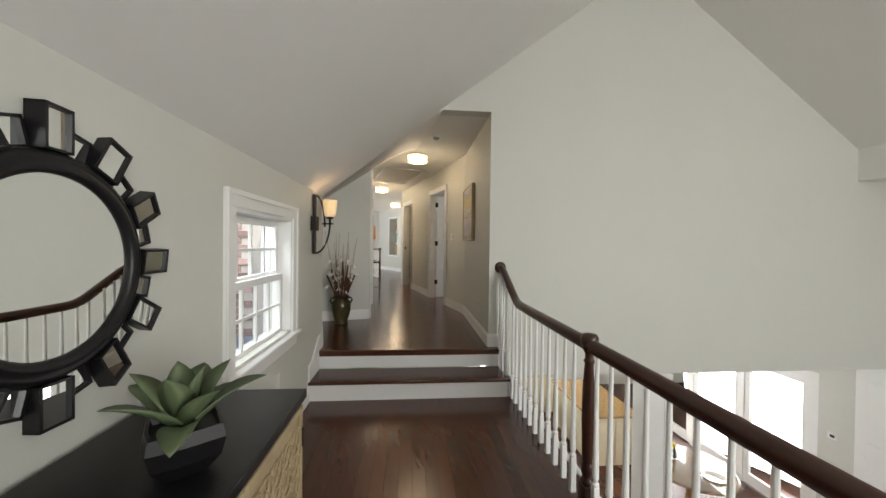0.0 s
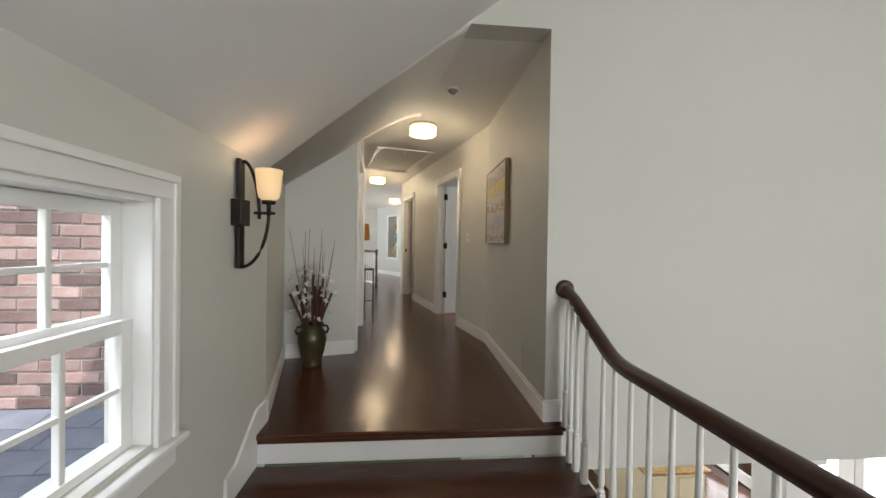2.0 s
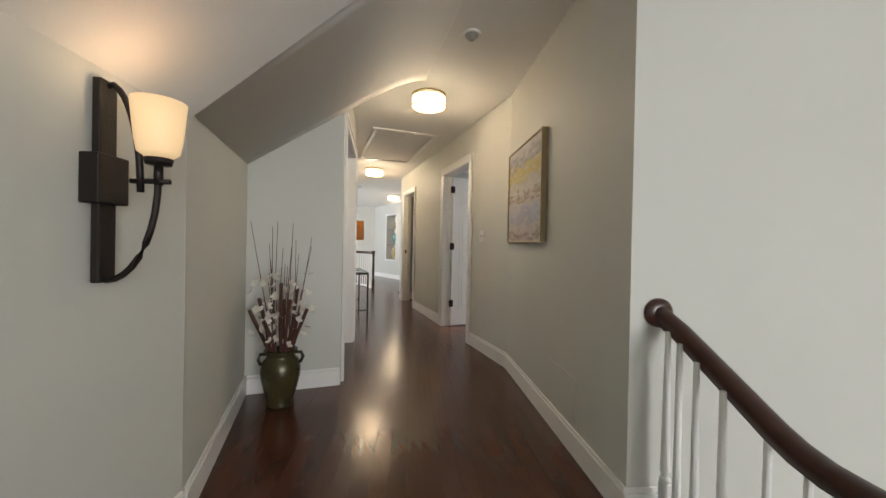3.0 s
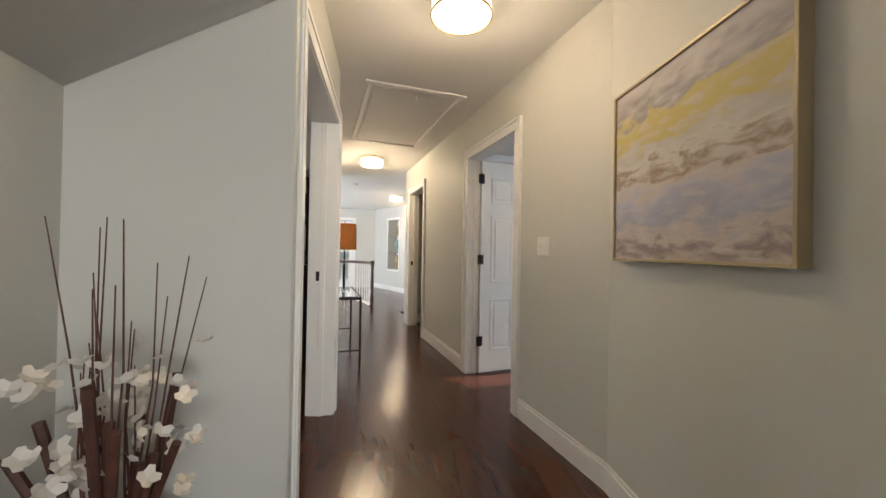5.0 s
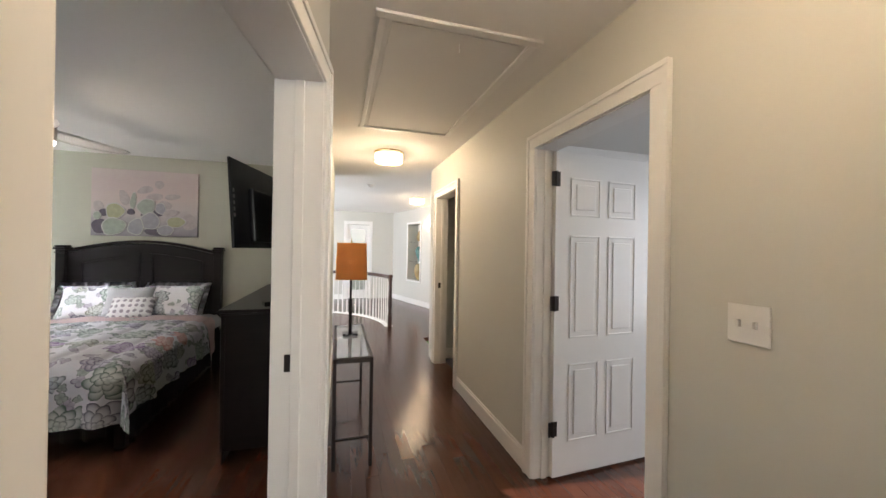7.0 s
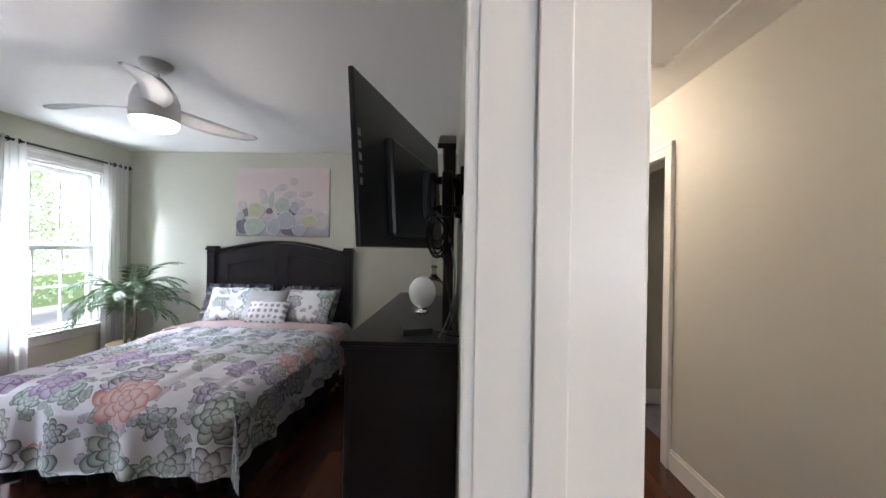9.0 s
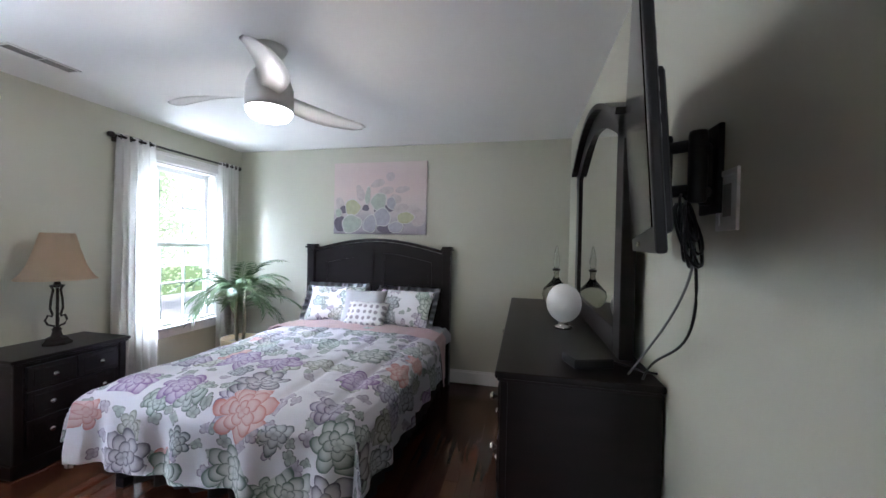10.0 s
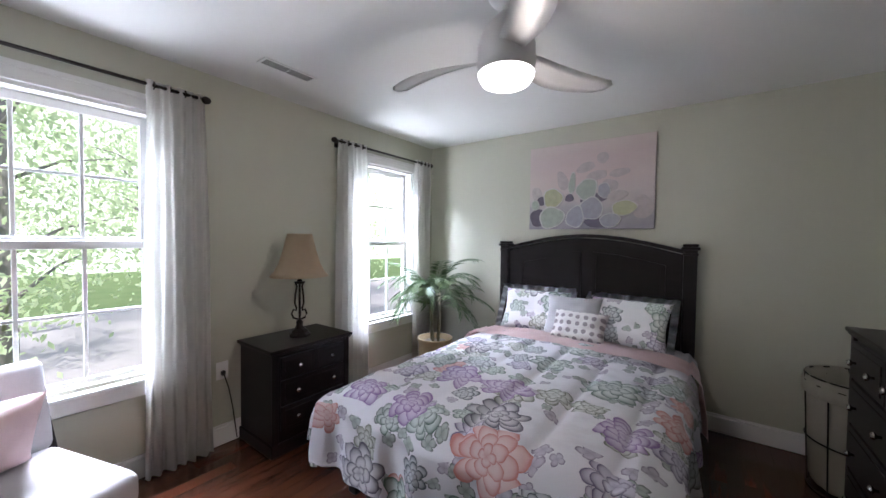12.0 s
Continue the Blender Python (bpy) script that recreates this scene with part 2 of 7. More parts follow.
def lathe(profile, seg=24, bm=None, m=None, ring=False):
    """A turned shape from (radius, height) pairs, upwards."""
    out, tmp = bm or bmesh.new(), bmesh.new()
    rings = []
    for r, z in profile:
        if r < 1e-5:
            rings.append([tmp.verts.new((0, 0, z))])
        else:
            rings.append([tmp.verts.new((r * math.cos(2 * math.pi * k / seg), r * math.sin(2 * math.pi * k / seg), z)) for k in range(seg)])
    for a, b in zip(rings, rings[1:] + rings[:1] if ring else rings[1:]):
        for k in range(seg):
            j = (k + 1) % seg
            vs = [a[k % len(a)], a[j % len(a)], b[j % len(b)], b[k % len(b)]]
            vs = list(dict.fromkeys(vs))
            if len(vs) > 2:
                tmp.faces.new(vs)
    for end, flip in ((rings[0], True), (rings[-1], False)):
        if len(end) > 2 and not ring:
            tmp.faces.new(end[::-1] if flip else end)
    return merge(out, tmp, m)


def tube(points, r, seg=8, bm=None, m=None, r_end=None):
    """A round bar along points."""
    out, tmp = bm or bmesh.new(), bmesh.new()
    pts = [Vector(p) for p in points]
    rings = []
    for i, p in enumerate(pts):
        d = (pts[min(i + 1, len(pts) - 1)] - pts[max(i - 1, 0)]).normalized()
        up = Vector((0, 0, 1)) if abs(d.z) < 0.9 else Vector((1, 0, 0))
        u = d.cross(up).normalized()
        w = u.cross(d)
        rr = r if r_end is None else r + (r_end - r) * i / (len(pts) - 1)
        rings.append([tmp.verts.new(p + rr * (math.cos(2 * math.pi * k / seg) * u + math.sin(2 * math.pi * k / seg) * w)) for k in range(seg)])
    for a, b in zip(rings, rings[1:]):
        for k in range(seg):
            tmp.faces.new((a[k], a[(k + 1) % seg], b[(k + 1) % seg], b[k]))
    tmp.faces.new(rings[0][::-1])
    tmp.faces.new(rings[-1])
    return merge(out, tmp, m)


def prism(poly, z0, z1, bm=None, m=None):
    """An upright prism over a plan polygon."""
    out, tmp = bm or bmesh.new(), bmesh.new()
    a = [tmp.verts.new((x, y, z0)) for x, y in poly]
    b = [tmp.verts.new((x, y, z1)) for x, y in poly]
    tmp.faces.new(a[::-1])
    tmp.faces.new(b)
    for k in range(len(poly)):
        j = (k + 1) % len(poly)
        tmp.faces.new((a[k], a[j], b[j], b[k]))
    return merge(out, tmp, m)


def slab(corners, thick, bm=None):
    """A sheet through corners, thickened along its normal."""
    out, tmp = bm or bmesh.new(), bmesh.new()
    cs = [Vector(c) for c in corners]
    n = (cs[1] - cs[0]).cross(cs[2] - cs[0]).normalized() * thick
    a, b = [tmp.verts.new(c) for c in cs], [tmp.verts.new(c + n) for c in cs]
    tmp.faces.new(a)
    tmp.faces.new(b[::-1])
    for k in range(len(cs)):
        j = (k + 1) % len(cs)
        tmp.faces.new((a[k], b[k], b[j], a[j]))
    return merge(out, tmp)


def from_stair(x, y, z=None):
    v = STAIR @ Vector((x, y, z or 0.0))
    return (v.x, v.y) if z is None else (v.x, v.y, v.z)


def wall_y(name, m, x0, x1, y0, y1, z0, z1, holes, mat, label):
    """A wall that runs along y, x0 to x1 thick, with holes (y0, y1, z0, z1) through it."""
    bm = bmesh.new()
    y = y0
    for a, b, c, d in sorted(holes):
        if a > y:
            box(x0, x1, y, a, z0, z1, bm=bm)
        if c > z0:
            box(x0, x1, a, b, z0, c, bm=bm)
        if d < z1:
            box(x0, x1, a, b, d, z1, bm=bm)
        y = b
    if y < y1:
        box(x0, x1, y, y1, z0, z1, bm=bm)
    return obj(name, bm, mat, m, label, "wall", "structure")


def plank_material(m):
    """Grain in world space, so that shared boards never repeat, and a tone of its own for each board."""
    n, l = m.node_tree.nodes, m.node_tree.links
    geo, mp = n.new("ShaderNodeNewGeometry"), [q for q in n if q.bl_idname == "ShaderNodeMapping"][0]
    info, add = n.new("ShaderNodeObjectInfo"), n.new("ShaderNodeVectorMath")
    l.new(geo.outputs["Position"], add.inputs[0])
    l.new(info.outputs["Random"], add.inputs[1])
    l.new(add.outputs[0], mp.inputs["Vector"])
    varied(m, 0.84, 1.18)


plank_material(FLOOR)
unit = bmesh.new()
for x0, x1, y0, y1, z0 in ((0.0, 1.0, 0.0, 1.0, -1.0),):
    vv = [unit.verts.new(c) for c in ((0.003, 0.0003, -1), (0.997, 0.0003, -1), (0.997, 0.9997, -1), (0.003, 0.9997, -1), (0.010, 0.001, 0), (0.990, 0.001, 0), (0.990, 0.999, 0), (0.010, 0.999, 0))]
    unit.faces.new(vv[4:])
    for k in range(4):
        unit.faces.new((vv[k], vv[(k + 1) % 4], vv[4 + (k + 1) % 4], vv[4 + k]))
PLANK = bpy.data.meshes.new("plank")
unit.to_mesh(PLANK)
unit.free()
PLANK.materials.append(FLOOR)
TILE = PLANK.copy()
TILE.materials[0] = SLATE


def planks(name, m, x0, x1, y0, y1, z, mat, label, width=0.083, seed=1, long=1.0):
    """A strip floor laid along y over a sub-floor; each board is a part."""
    rnd = random.Random(seed)
    ob = obj(name, box(x0, x1, y0, y1, z - 0.06, z - 0.001), mat, m, label, "floor", "structure")
    x = x0
    while x < x1 - 1e-4:
        xb = min(x + width, x1)
        y = y0 - rnd.random() * 0.9
        while y < y1:
            ye = y + (0.8 + rnd.random() * 1.2) * long
            a, b = max(y, y0), min(ye, y1)
            if b - a > 0.02:
                pl = new("plank", PLANK if mat is FLOOR else TILE)
                pl.parent = ob
                pl.matrix_basis = Matrix.Translation((x, a, z)) @ Matrix.Diagonal((xb - x, b - a, 0.0012, 1))
            y = ye
        x = xb
    return ob

# ---- structure: stair hall ----
LX = -1.715       # window wall of the stair hall
planks("floor_stair_hall", STAIR, LX - 0.15, 0.24, -8.0, -0.36, 0.0, FLOOR, "glossy dark red hardwood strip floor of the stair hall", seed=3)
fl = planks("floor_upper_hall", STAIR, -2.2, 0.1, -0.06, 2.2, H, FLOOR, "glossy dark red hardwood strip floor of the upper hall", seed=4)
planks("floor_hall", WING, 0.33, 1.80, 7.25, 12.2, H - 0.002, FLOOR, "glossy dark red hardwood strip floor in the hallway", seed=5)
planks("floor_bedroom", WING, -3.5, 0.33, 6.93, 11.75, H - 0.003, FLOOR, "dark hardwood strip floor of the bedroom", seed=6)
planks("floor_landing", WING, 0.33, 3.4, 12.2, 17.1, H - 0.002, FLOOR, "dark hardwood strip floor of the far landing", seed=7)
planks("floor_side_room", WING, 1.80, 4.4, 6.6, 10.0, H - 0.004, FLOOR, "dark hardwood floor in the side room", seed=8)
planks("floor_bath", WING, 1.80, 3.4, 10.0, 11.2, H - 0.004, SLATE, "grey tiled floor behind the second doorway", 0.3, seed=9)

for y0, z0, nm in ((-0.41, 0.18, "stair_step"), (-0.07, 0.36, "stair_step")):
    st = thing(nm, "dark wood stair tread over a white painted riser", "stair step", STAIR, "two steps", "structure")
    part("tread", box(LX + 0.002, 0.135, y0 - 0.012, y0 + (0.345 if z0 < 0.3 else 0.16), z0 - 0.03, z0 + (0.0 if z0 < 0.3 else 0.003), 0.011, seg=3), REDWOODTOP, st, smooth=False)
    part("riser", box(LX + 0.002, 0.105, y0 + 0.02, y0 + 0.05, z0 - 0.18, z0 - 0.0305), TRIM, st, "white painted riser")
obj("stringer", box(0.105, 0.135, -0.39, 0.0, 0.0, 0.149, 0.004), TRIM, STAIR, "white painted end board of the steps", "trim", "structure")
obj("landing_edge", box(0.2405, 0.275, -8.0, 0.0, -0.32, 0.012, 0.006), TRIM, STAIR, "white fascia along the balcony edge", "trim", "structure")

# window wall with its opening
WY0, WY1, WZ0, WZ1 = -1.77, -0.865, 0.76, 1.60
wall_y("wall_stair_window", STAIR, LX - 0.16, LX, -8.0, 0.08, -0.06, 2.35, [(WY0, WY1, WZ0, WZ1)], WALL, "greige painted wall with the stair window")
obj("wall_hall_side", prism([(-0.44, 5.606), (-0.44, 6.87), (-0.60, 6.87), (-0.60, 5.56)], H - 0.05, 2.4), WALL, WING, "greige painted wall beside the floor vase", "wall", "structure")
obj("wall_facing", box(-0.44, 0.212, 6.87, 7.0, H - 0.05, 2.82), WALL, WING, "greige painted wall behind the floor vase", "wall", "structure")
# gable wall over the opening to the room below, and the wall that leads into the hall
bm = bmesh.new()
poly = [(0, 0.045), (7.2, 0.045), (7.2, 2.2), (4.24, 2.2), (4.24, 2.556), (1.70, 4.53), (-0.58, 2.80), (0, 2.80)]
fa, ba = [bm.verts.new((x, 0.0, z)) for x, z in poly], [bm.verts.new((x, 0.16, z)) for x, z in poly]
bm.faces.new(fa)
bm.faces.new(ba[::-1])
for k in range(len(poly)):
    j = (k + 1) % len(poly)
    bm.faces.new((fa[k], ba[k], ba[j], fa[j]))
obj("wall_gable", bm, WALL, STAIR, "tall greige gable wall over the open room below", "wall", "structure")
obj("wall_gable_foot", box(0.0, 0.13, 0.002, 0.158, -0.3, 0.045), WALL, STAIR, "short return of the gable wall", "wall", "structure")
BEND = 1.80
obj("wall_hall_picture", box(0.0, 0.14, 0.16, BEND, H - 0.05, 2.82), WALL, STAIR, "greige wall with the painting", "wall", "structure")
# wing: the right wall with two doorways
RX = 1.65
DR0, DR1, D2A, D2B, HEAD = 7.725, 8.60, 10.12, 10.90, H + 2.045
b0 = from_stair(0.0, BEND)
wall_y("wall_hall_doors", WING, RX, RX + 0.13, b0[1], 11.08, H - 0.05, 2.82, [(DR0, DR1, H - 0.05, HEAD), (D2A, D2B, H - 0.05, HEAD)], WALL, "beige hall wall with two doorways")
# left: doorway wall turned with the stair hall, then straight on
DOORW = pose(0.215, 6.872, 0, 0, 0, -9.6)
LD0, LD1 = 0.125, 1.225
DX = 0.0
wall_y("wall_bedroom_door", DOORW, DX - 0.16, DX, 0.004, 1.31, H - 0.05, 2.82, [(LD0, LD1, H - 0.05, HEAD)], WALL, "painted wall with the bedroom doorway")
wall_y("wall_hall_left", WING, 0.27, 0.415, 8.165, 11.9, H - 0.05, 2.82, [], WALL, "beige hall wall behind the console table")

# ceilings
def slope_z(x):
    return 2.78 + 0.753 * (x + 0.55)


bm = bmesh.new()
slab([(LX - 0.05, -8.0, slope_z(LX - 0.05)), (1.70, -8.0, slope_z(1.70)), (1.70, 0.0, slope_z(1.70)), (-0.53, 0.0, slope_z(-0.53)), (LX - 0.05, 0.10, slope_z(LX - 0.05))], 0.08, bm)
slab([(1.70, -8.0, slope_z(1.70)), (4.24, -8.0, 2.556), (4.24, 0.0, 2.556), (1.70, 0.0, slope_z(1.70))], 0.08, bm)
box(4.24, 7.2, -8.0, 0.0, 2.2, 2.62, bm=bm)
obj("ceiling_stair_hall", bm, CEILING, STAIR, "white sloped ceiling meeting at a ridge", "ceiling", "structure")
p1, p2 = from_stair(-0.53, -0.002, 2.80), from_stair(LX, 0.10, slope_z(LX))
lo0, lo1 = Vector(p2[:2] + (1.93,)), Vector((-0.44, 6.868, 1.99))
hi0, hi1 = Vector(p1), Vector((0.717, 6.868, 2.801))
bm = bmesh.new()
rows = []
for k in range(13):
    lo, hi = lo0.lerp(lo1, k / 12), hi0.lerp(hi1, k / 12)
    run = (hi - lo).xy.normalized()
    start, end = lo.lerp(hi, 0.92 - 0.02 * k), hi + Vector((run.x, run.y, 0)) * (0.03 + 0.010 * k)
    under = [lo] + [start * (1 - u) ** 2 + hi * 2 * u * (1 - u) + end * u * u for u in (q / 10 for q in range(11))]
    over = [p + Vector((0, 0, 0.05 + 0.3 * (q / 11) * (1 - q / 11))) for q, p in enumerate(under)]
    rows.append([bm.verts.new(p) for p in under + over[::-1]])
for r, q in zip(rows, rows[1:]):
    for k in range(len(r)):
        j = (k + 1) % len(r)
        bm.faces.new((r[k], r[j], q[j], q[k])).smooth = k < 11
bm.faces.new(rows[0][::-1])
bm.faces.new(rows[-1])
obj("ceiling_hall_slope", bm, CEILING, WING, "white sloped ceiling curving into the flat hall ceiling", "ceiling", "structure")
c = [from_stair(-0.55, 0.161), from_stair(0.1, 0.161), from_stair(0.1, 1.9), (4.4, 6.6), (4.4, 17.2), (-3.0, 17.2), (-3.0, 11.9), (-3.6, 11.9), (-3.6, 6.87), (0.2, 6.87)]
obj("ceiling_wing", prism(c, CEIL, CEIL + 0.1), CEILING, WING, "white flat ceiling of the upper floor", "ceiling", "structure")

# bedroom shell
WX = -3.42
W1, W2, SILLZ, TOPZ = (8.19, 9.05), (10.44, 11.30), 0.965, 2.47
wall_y("wall_bedroom_window", WING, WX - 0.16, WX, 6.9, 11.8, H - 0.05, 2.82, [(W1[0], W1[1], SILLZ, TOPZ), (W2[0], W2[1], SILLZ, TOPZ)], SAGE, "sage green bedroom wall with two windows")
obj("wall_bedroom_back", box(WX, 0.42, 11.65, 11.80, H - 0.05, 2.82), SAGE, WING, "sage green wall behind the bed", "wall", "structure")
obj("wall_bedroom_near", box(WX, -0.441, 6.87, 7.0, H - 0.05, 2.82), SAGE, WING, "sage green bedroom wall beside the doorway", "wall", "structure")
obj("wall_bedroom_tv", box(0.262, 0.2695, 8.15, 11.65, H - 0.05, 2.80), SAGE, WING, "sage green wall behind the dresser", "wall", "structure")
obj("wall_bedroom_near_face", box(-0.44, 0.2, 7.0, 7.008, H - 0.05, 2.80), SAGE, WING, "sage green face of the near bedroom wall", "wall", "structure")

# rooms beyond doorways
obj("wall_side_room", prism([(4.4, 6.5), (4.55, 6.5), (4.55, 10.1), (4.4, 10.1)], H - 0.1, 2.82), WALL, WING, "greige end wall of the side room", "wall", "structure")
obj("wall_side_room_far", box(1.78, 4.4, 9.72, 9.85, H - 0.1, 2.82), WALL, WING, "greige far wall of the side room", "wall", "structure")
obj("wall_side_room_near", box(1.95, 4.4, 6.4, 6.55, H - 0.1, 2.82), WALL, WING, "greige near wall of the side room", "wall", "structure")
obj("crown_moulding", box(1.781, 4.4, 9.64, 9.72, 2.70, 2.80, 0.02), TRIM, WING, "white crown moulding in the side room", "trim", "structure")
obj("wall_bath_far", box(1.65, 3.5, 11.08, 11.22, H - 0.1, 2.82), WALL, WING, "beige wall behind the second doorway", "wall", "structure")
obj("wall_bath_end", box(3.4, 3.5, 9.85, 11.08, H - 0.1, 2.82), WALL, WING, "beige end wall of the small room", "wall", "structure")

# far landing
obj("wall_landing_back", prism([(-2.6, 16.95), (-2.6, 17.1), (0.72, 17.1), (0.72, 16.95)], H - 0.1, 2.82), WALL, WING, "pale grey back wall of the landing", "wall", "structure")
obj("wall_landing_back_end", prism([(1.32, 16.95), (1.32, 17.1), (2.2, 17.1), (2.0, 16.95)], H - 0.1, 2.82), WALL, WING, "pale grey wall beside the glazed door", "wall", "structure")
obj("wall_landing_over_door", box(0.72, 1.32, 16.95, 17.1, 2.44, 2.82), WALL, WING, "pale grey wall over the glazed door", "wall", "structure")
obj("wall_landing_left", box(-2.6, -2.5, 11.9, 16.95, -2.6, 2.82), WALL, WING, "pale grey wall of the stairwell", "wall", "structure")
obj("wall_stairwell", box(-2.5, 0.42, 11.9, 12.0, -2.6, 2.82), WALL, WING, "pale grey wall at the stairwell", "wall", "structure")
AW = pose(2.0, 16.95, 0, 0, 0, math.degrees(math.atan2(-2.75, 0.80)))   # angled wall, its x runs along it towards the hall
NA, NB, NZ0, NZ1 = 0.95, 1.62, 0.98, 2.42
bm = bmesh.new()
for a, b, z0, z1 in ((0, NA, H - 0.1, 2.82), (NB, 3.4, H - 0.1, 2.82), (NA, NB, H - 0.1, NZ0), (NA, NB, NZ1, 2.82)):
    box(a, b, 0.0, 0.15, z0, z1, bm=bm)
box(NA - 0.02, NB + 0.02, 0.30, 0.32, NZ0 - 0.02, NZ1 + 0.02, bm=bm)
for a, b in ((NA - 0.02, NA), (NB, NB + 0.02)):
    box(a, b, 0.15, 0.30, NZ0 - 0.02, NZ1 + 0.02, bm=bm)
box(NA, NB, 0.15, 0.30, NZ0 - 0.02, NZ0, bm=bm)
box(NA, NB, 0.15, 0.30, NZ1, NZ1 + 0.02, bm=bm)
obj("wall_landing_niche", bm, WALL, AW, "pale grey angled wall with a display niche", "wall", "structure")
obj("wall_landing_return", prism([(1.78, 11.22), (3.3, 11.22), (3.3, 14.0), (3.2, 14.0), (3.2, 11.3), (1.78, 11.3)], H - 0.1, 2.82), WALL, WING, "pale grey return wall of the landing", "wall", "structure")

# room below the gable and the shell behind the camera
KZ = -2.55
planks("floor_lower", STAIR, 0.3, 7.2, -8.0, 6.2, KZ, FLOOR, "dark hardwood floor of the lower room", 0.14, seed=11, long=5.0)
obj("wall_lower_far", box(-1.7, 7.2, 6.2, 6.35, KZ - 0.05, 0.05), WALL, STAIR, "greige far wall of the lower kitchen", "wall", "structure")
obj("ceiling_lower", box(0.13, 7.2, 0.16, 6.2, 0.045, 0.12), CEILING, STAIR, "white kitchen ceiling under the upper floor", "ceiling", "structure")
obj("wall_lower_left", box(0.13, 0.2, -8.0, 6.2, KZ - 0.05, -0.33), WALL, STAIR, "greige wall under the balcony", "wall", "structure")
obj("wall_right", box(7.2, 7.35, -8.0, 6.3, KZ - 0.05, 2.6), WALL, STAIR, "greige wall of the tall room", "wall", "structure")
# unseen rear wall; its made-up gap holds the back fill lamp
bm = bmesh.new()
box(LX - 0.16, 7.35, -8.15, -8.0, KZ - 0.05, 0.6, bm=bm)
box(LX - 0.16, 1.4, -8.15, -8.0, 0.6, 4.7, bm=bm)
box(5.0, 7.35, -8.15, -8.0, 0.6, 4.7, bm=bm)
box(1.4, 5.0, -8.15, -8.0, 3.2, 4.7, bm=bm)
obj("wall_rear", bm, WALL, STAIR, "unseen greige rear wall with a gap at the fill lamp", "wall", "structure")


# ---- trim ----
def casing(name, m, face, y0, y1, top, side, w=0.085, depth=0.02, z0=H, label="white moulded door casing"):
    """Door casing on a wall along y; side is +1 when the room lies at greater x."""
    c = thing(name, label, "door casing", m, kind="structure")
    a, b = sorted((face, face + side * depth))
    a2, b2 = sorted((face + side * depth, face + side * (depth + 0.008)))
    for ya, yb, oa, ob in ((y0 - w, y0, y0 - w, y0 - w + 0.025), (y1, y1 + w, y1 + w - 0.025, y1 + w)):
        bm = box(a, b, ya, yb, z0, top, 0.004)
        box(a2, b2, oa, ob, z0, top + w - 0.025, 0.003, bm)
        part("casing_side", bm, TRIM, c)
    bm = box(a, b, y0 - w, y1 + w, top, top + w, 0.004)
    box(a2, b2, y0 - w, y1 + w, top + w - 0.025, top + w, 0.003, bm)
    part("casing_head", bm, TRIM, c)
    return c


def jambs(name, m, x0, x1, y0, y1, top, stop, z0=H):
    c = thing(name, "white painted door jamb", "door jamb", m, kind="structure")
    for a, b, s in ((y0 - 0.002, y0 + 0.018, y0 + 0.018), (y1 - 0.018, y1 + 0.002, y1 - 0.03)):
        bm = box(x0, x1, a, b, z0, top)
        box(stop, stop + 0.035, s, s + 0.012, z0, top - 0.02, 0.002, bm)
        part("jamb", bm, TRIM, c)
    part("jamb_head", box(x0, x1, y0 + 0.018, y1 - 0.018, top - 0.018, top), TRIM, c)
    return c


jambs("door_jamb_bedroom", DOORW, DX - 0.163, DX + 0.003, LD0, LD1, HEAD, DX - 0.10)
casing("door_casing_bedroom", DOORW, DX, LD0 + 0.012, LD1 - 0.012, HEAD - 0.012, 1, depth=0.014)
casing("door_casing_bedroom_inner", DOORW, DX - 0.16, LD0 + 0.012, LD1 - 0.012, HEAD - 0.012, -1)
jambs("door_jamb_side_room", WING, RX - 0.003, RX + 0.133, DR0, DR1, HEAD, RX + 0.05)
casing("door_casing_side_room", WING, RX, DR0 + 0.012, DR1 - 0.012, HEAD - 0.012, -1)
jambs("door_jamb_bath", WING, RX - 0.003, RX + 0.133, D2A, D2B, HEAD, RX + 0.05)
casing("door_casing_bath", WING, RX, D2A + 0.012, D2B - 0.012, HEAD - 0.012, -1)


def baseboard(m, pts, z, label="white painted baseboard", h=0.135, t=0.016):
    """Boards from point to point; each stands to the left of its way."""
    for (xa, ya), (xb, yb) in zip(pts[::2], pts[1::2]):
        d = Vector((xb - xa, yb - ya, 0))
        fr = m @ pose(xa, ya, z, 0, 0, math.degrees(math.atan2(d.y, d.x)))
        bm = box(0, d.length, 0, t, 0, h - 0.02, 0.002)
        box(0, d.length, 0, t * 0.6, h - 0.02, h, 0.003, bm)
        obj("baseboard", bm, TRIM, fr, label, "baseboard", "structure")


wb0 = from_stair(LX, 0.06)
baseboard(WING, [(-0.44, 6.87), (-0.44, 5.62), (0.212, 6.87), (-0.424, 6.87)], H)
baseboard(STAIR, [(LX, -0.42), (LX, -8.0)], 0.0)
baseboard(STAIR, [(0.0, 0.0), (0.0, BEND), (0.13, 0.0), (-0.016, 0.0)], H)
baseboard(WING, [(RX, b0[1]), (RX, DR0 - 0.075), (RX, DR1 + 0.075), (RX, D2A - 0.075), (RX, D2B + 0.075), (RX, 11.08)], H)
baseboard(WING, [(0.415, 11.9), (0.415, 8.27)], H)
baseboard(WING, [(WX, 11.65), (WX, 7.0), (0.262, 11.65), (WX + 0.016, 11.65), (0.262, 8.25), (0.262, 11.65)], H)
baseboard(WING, [(3.4, 11.08), (1.79, 11.08)], H)
baseboard(AW, [(3.4, 0.0), (0.0, 0.0)], H)
baseboard(WING, [(0.72, 16.95), (-2.5, 16.95)], H)
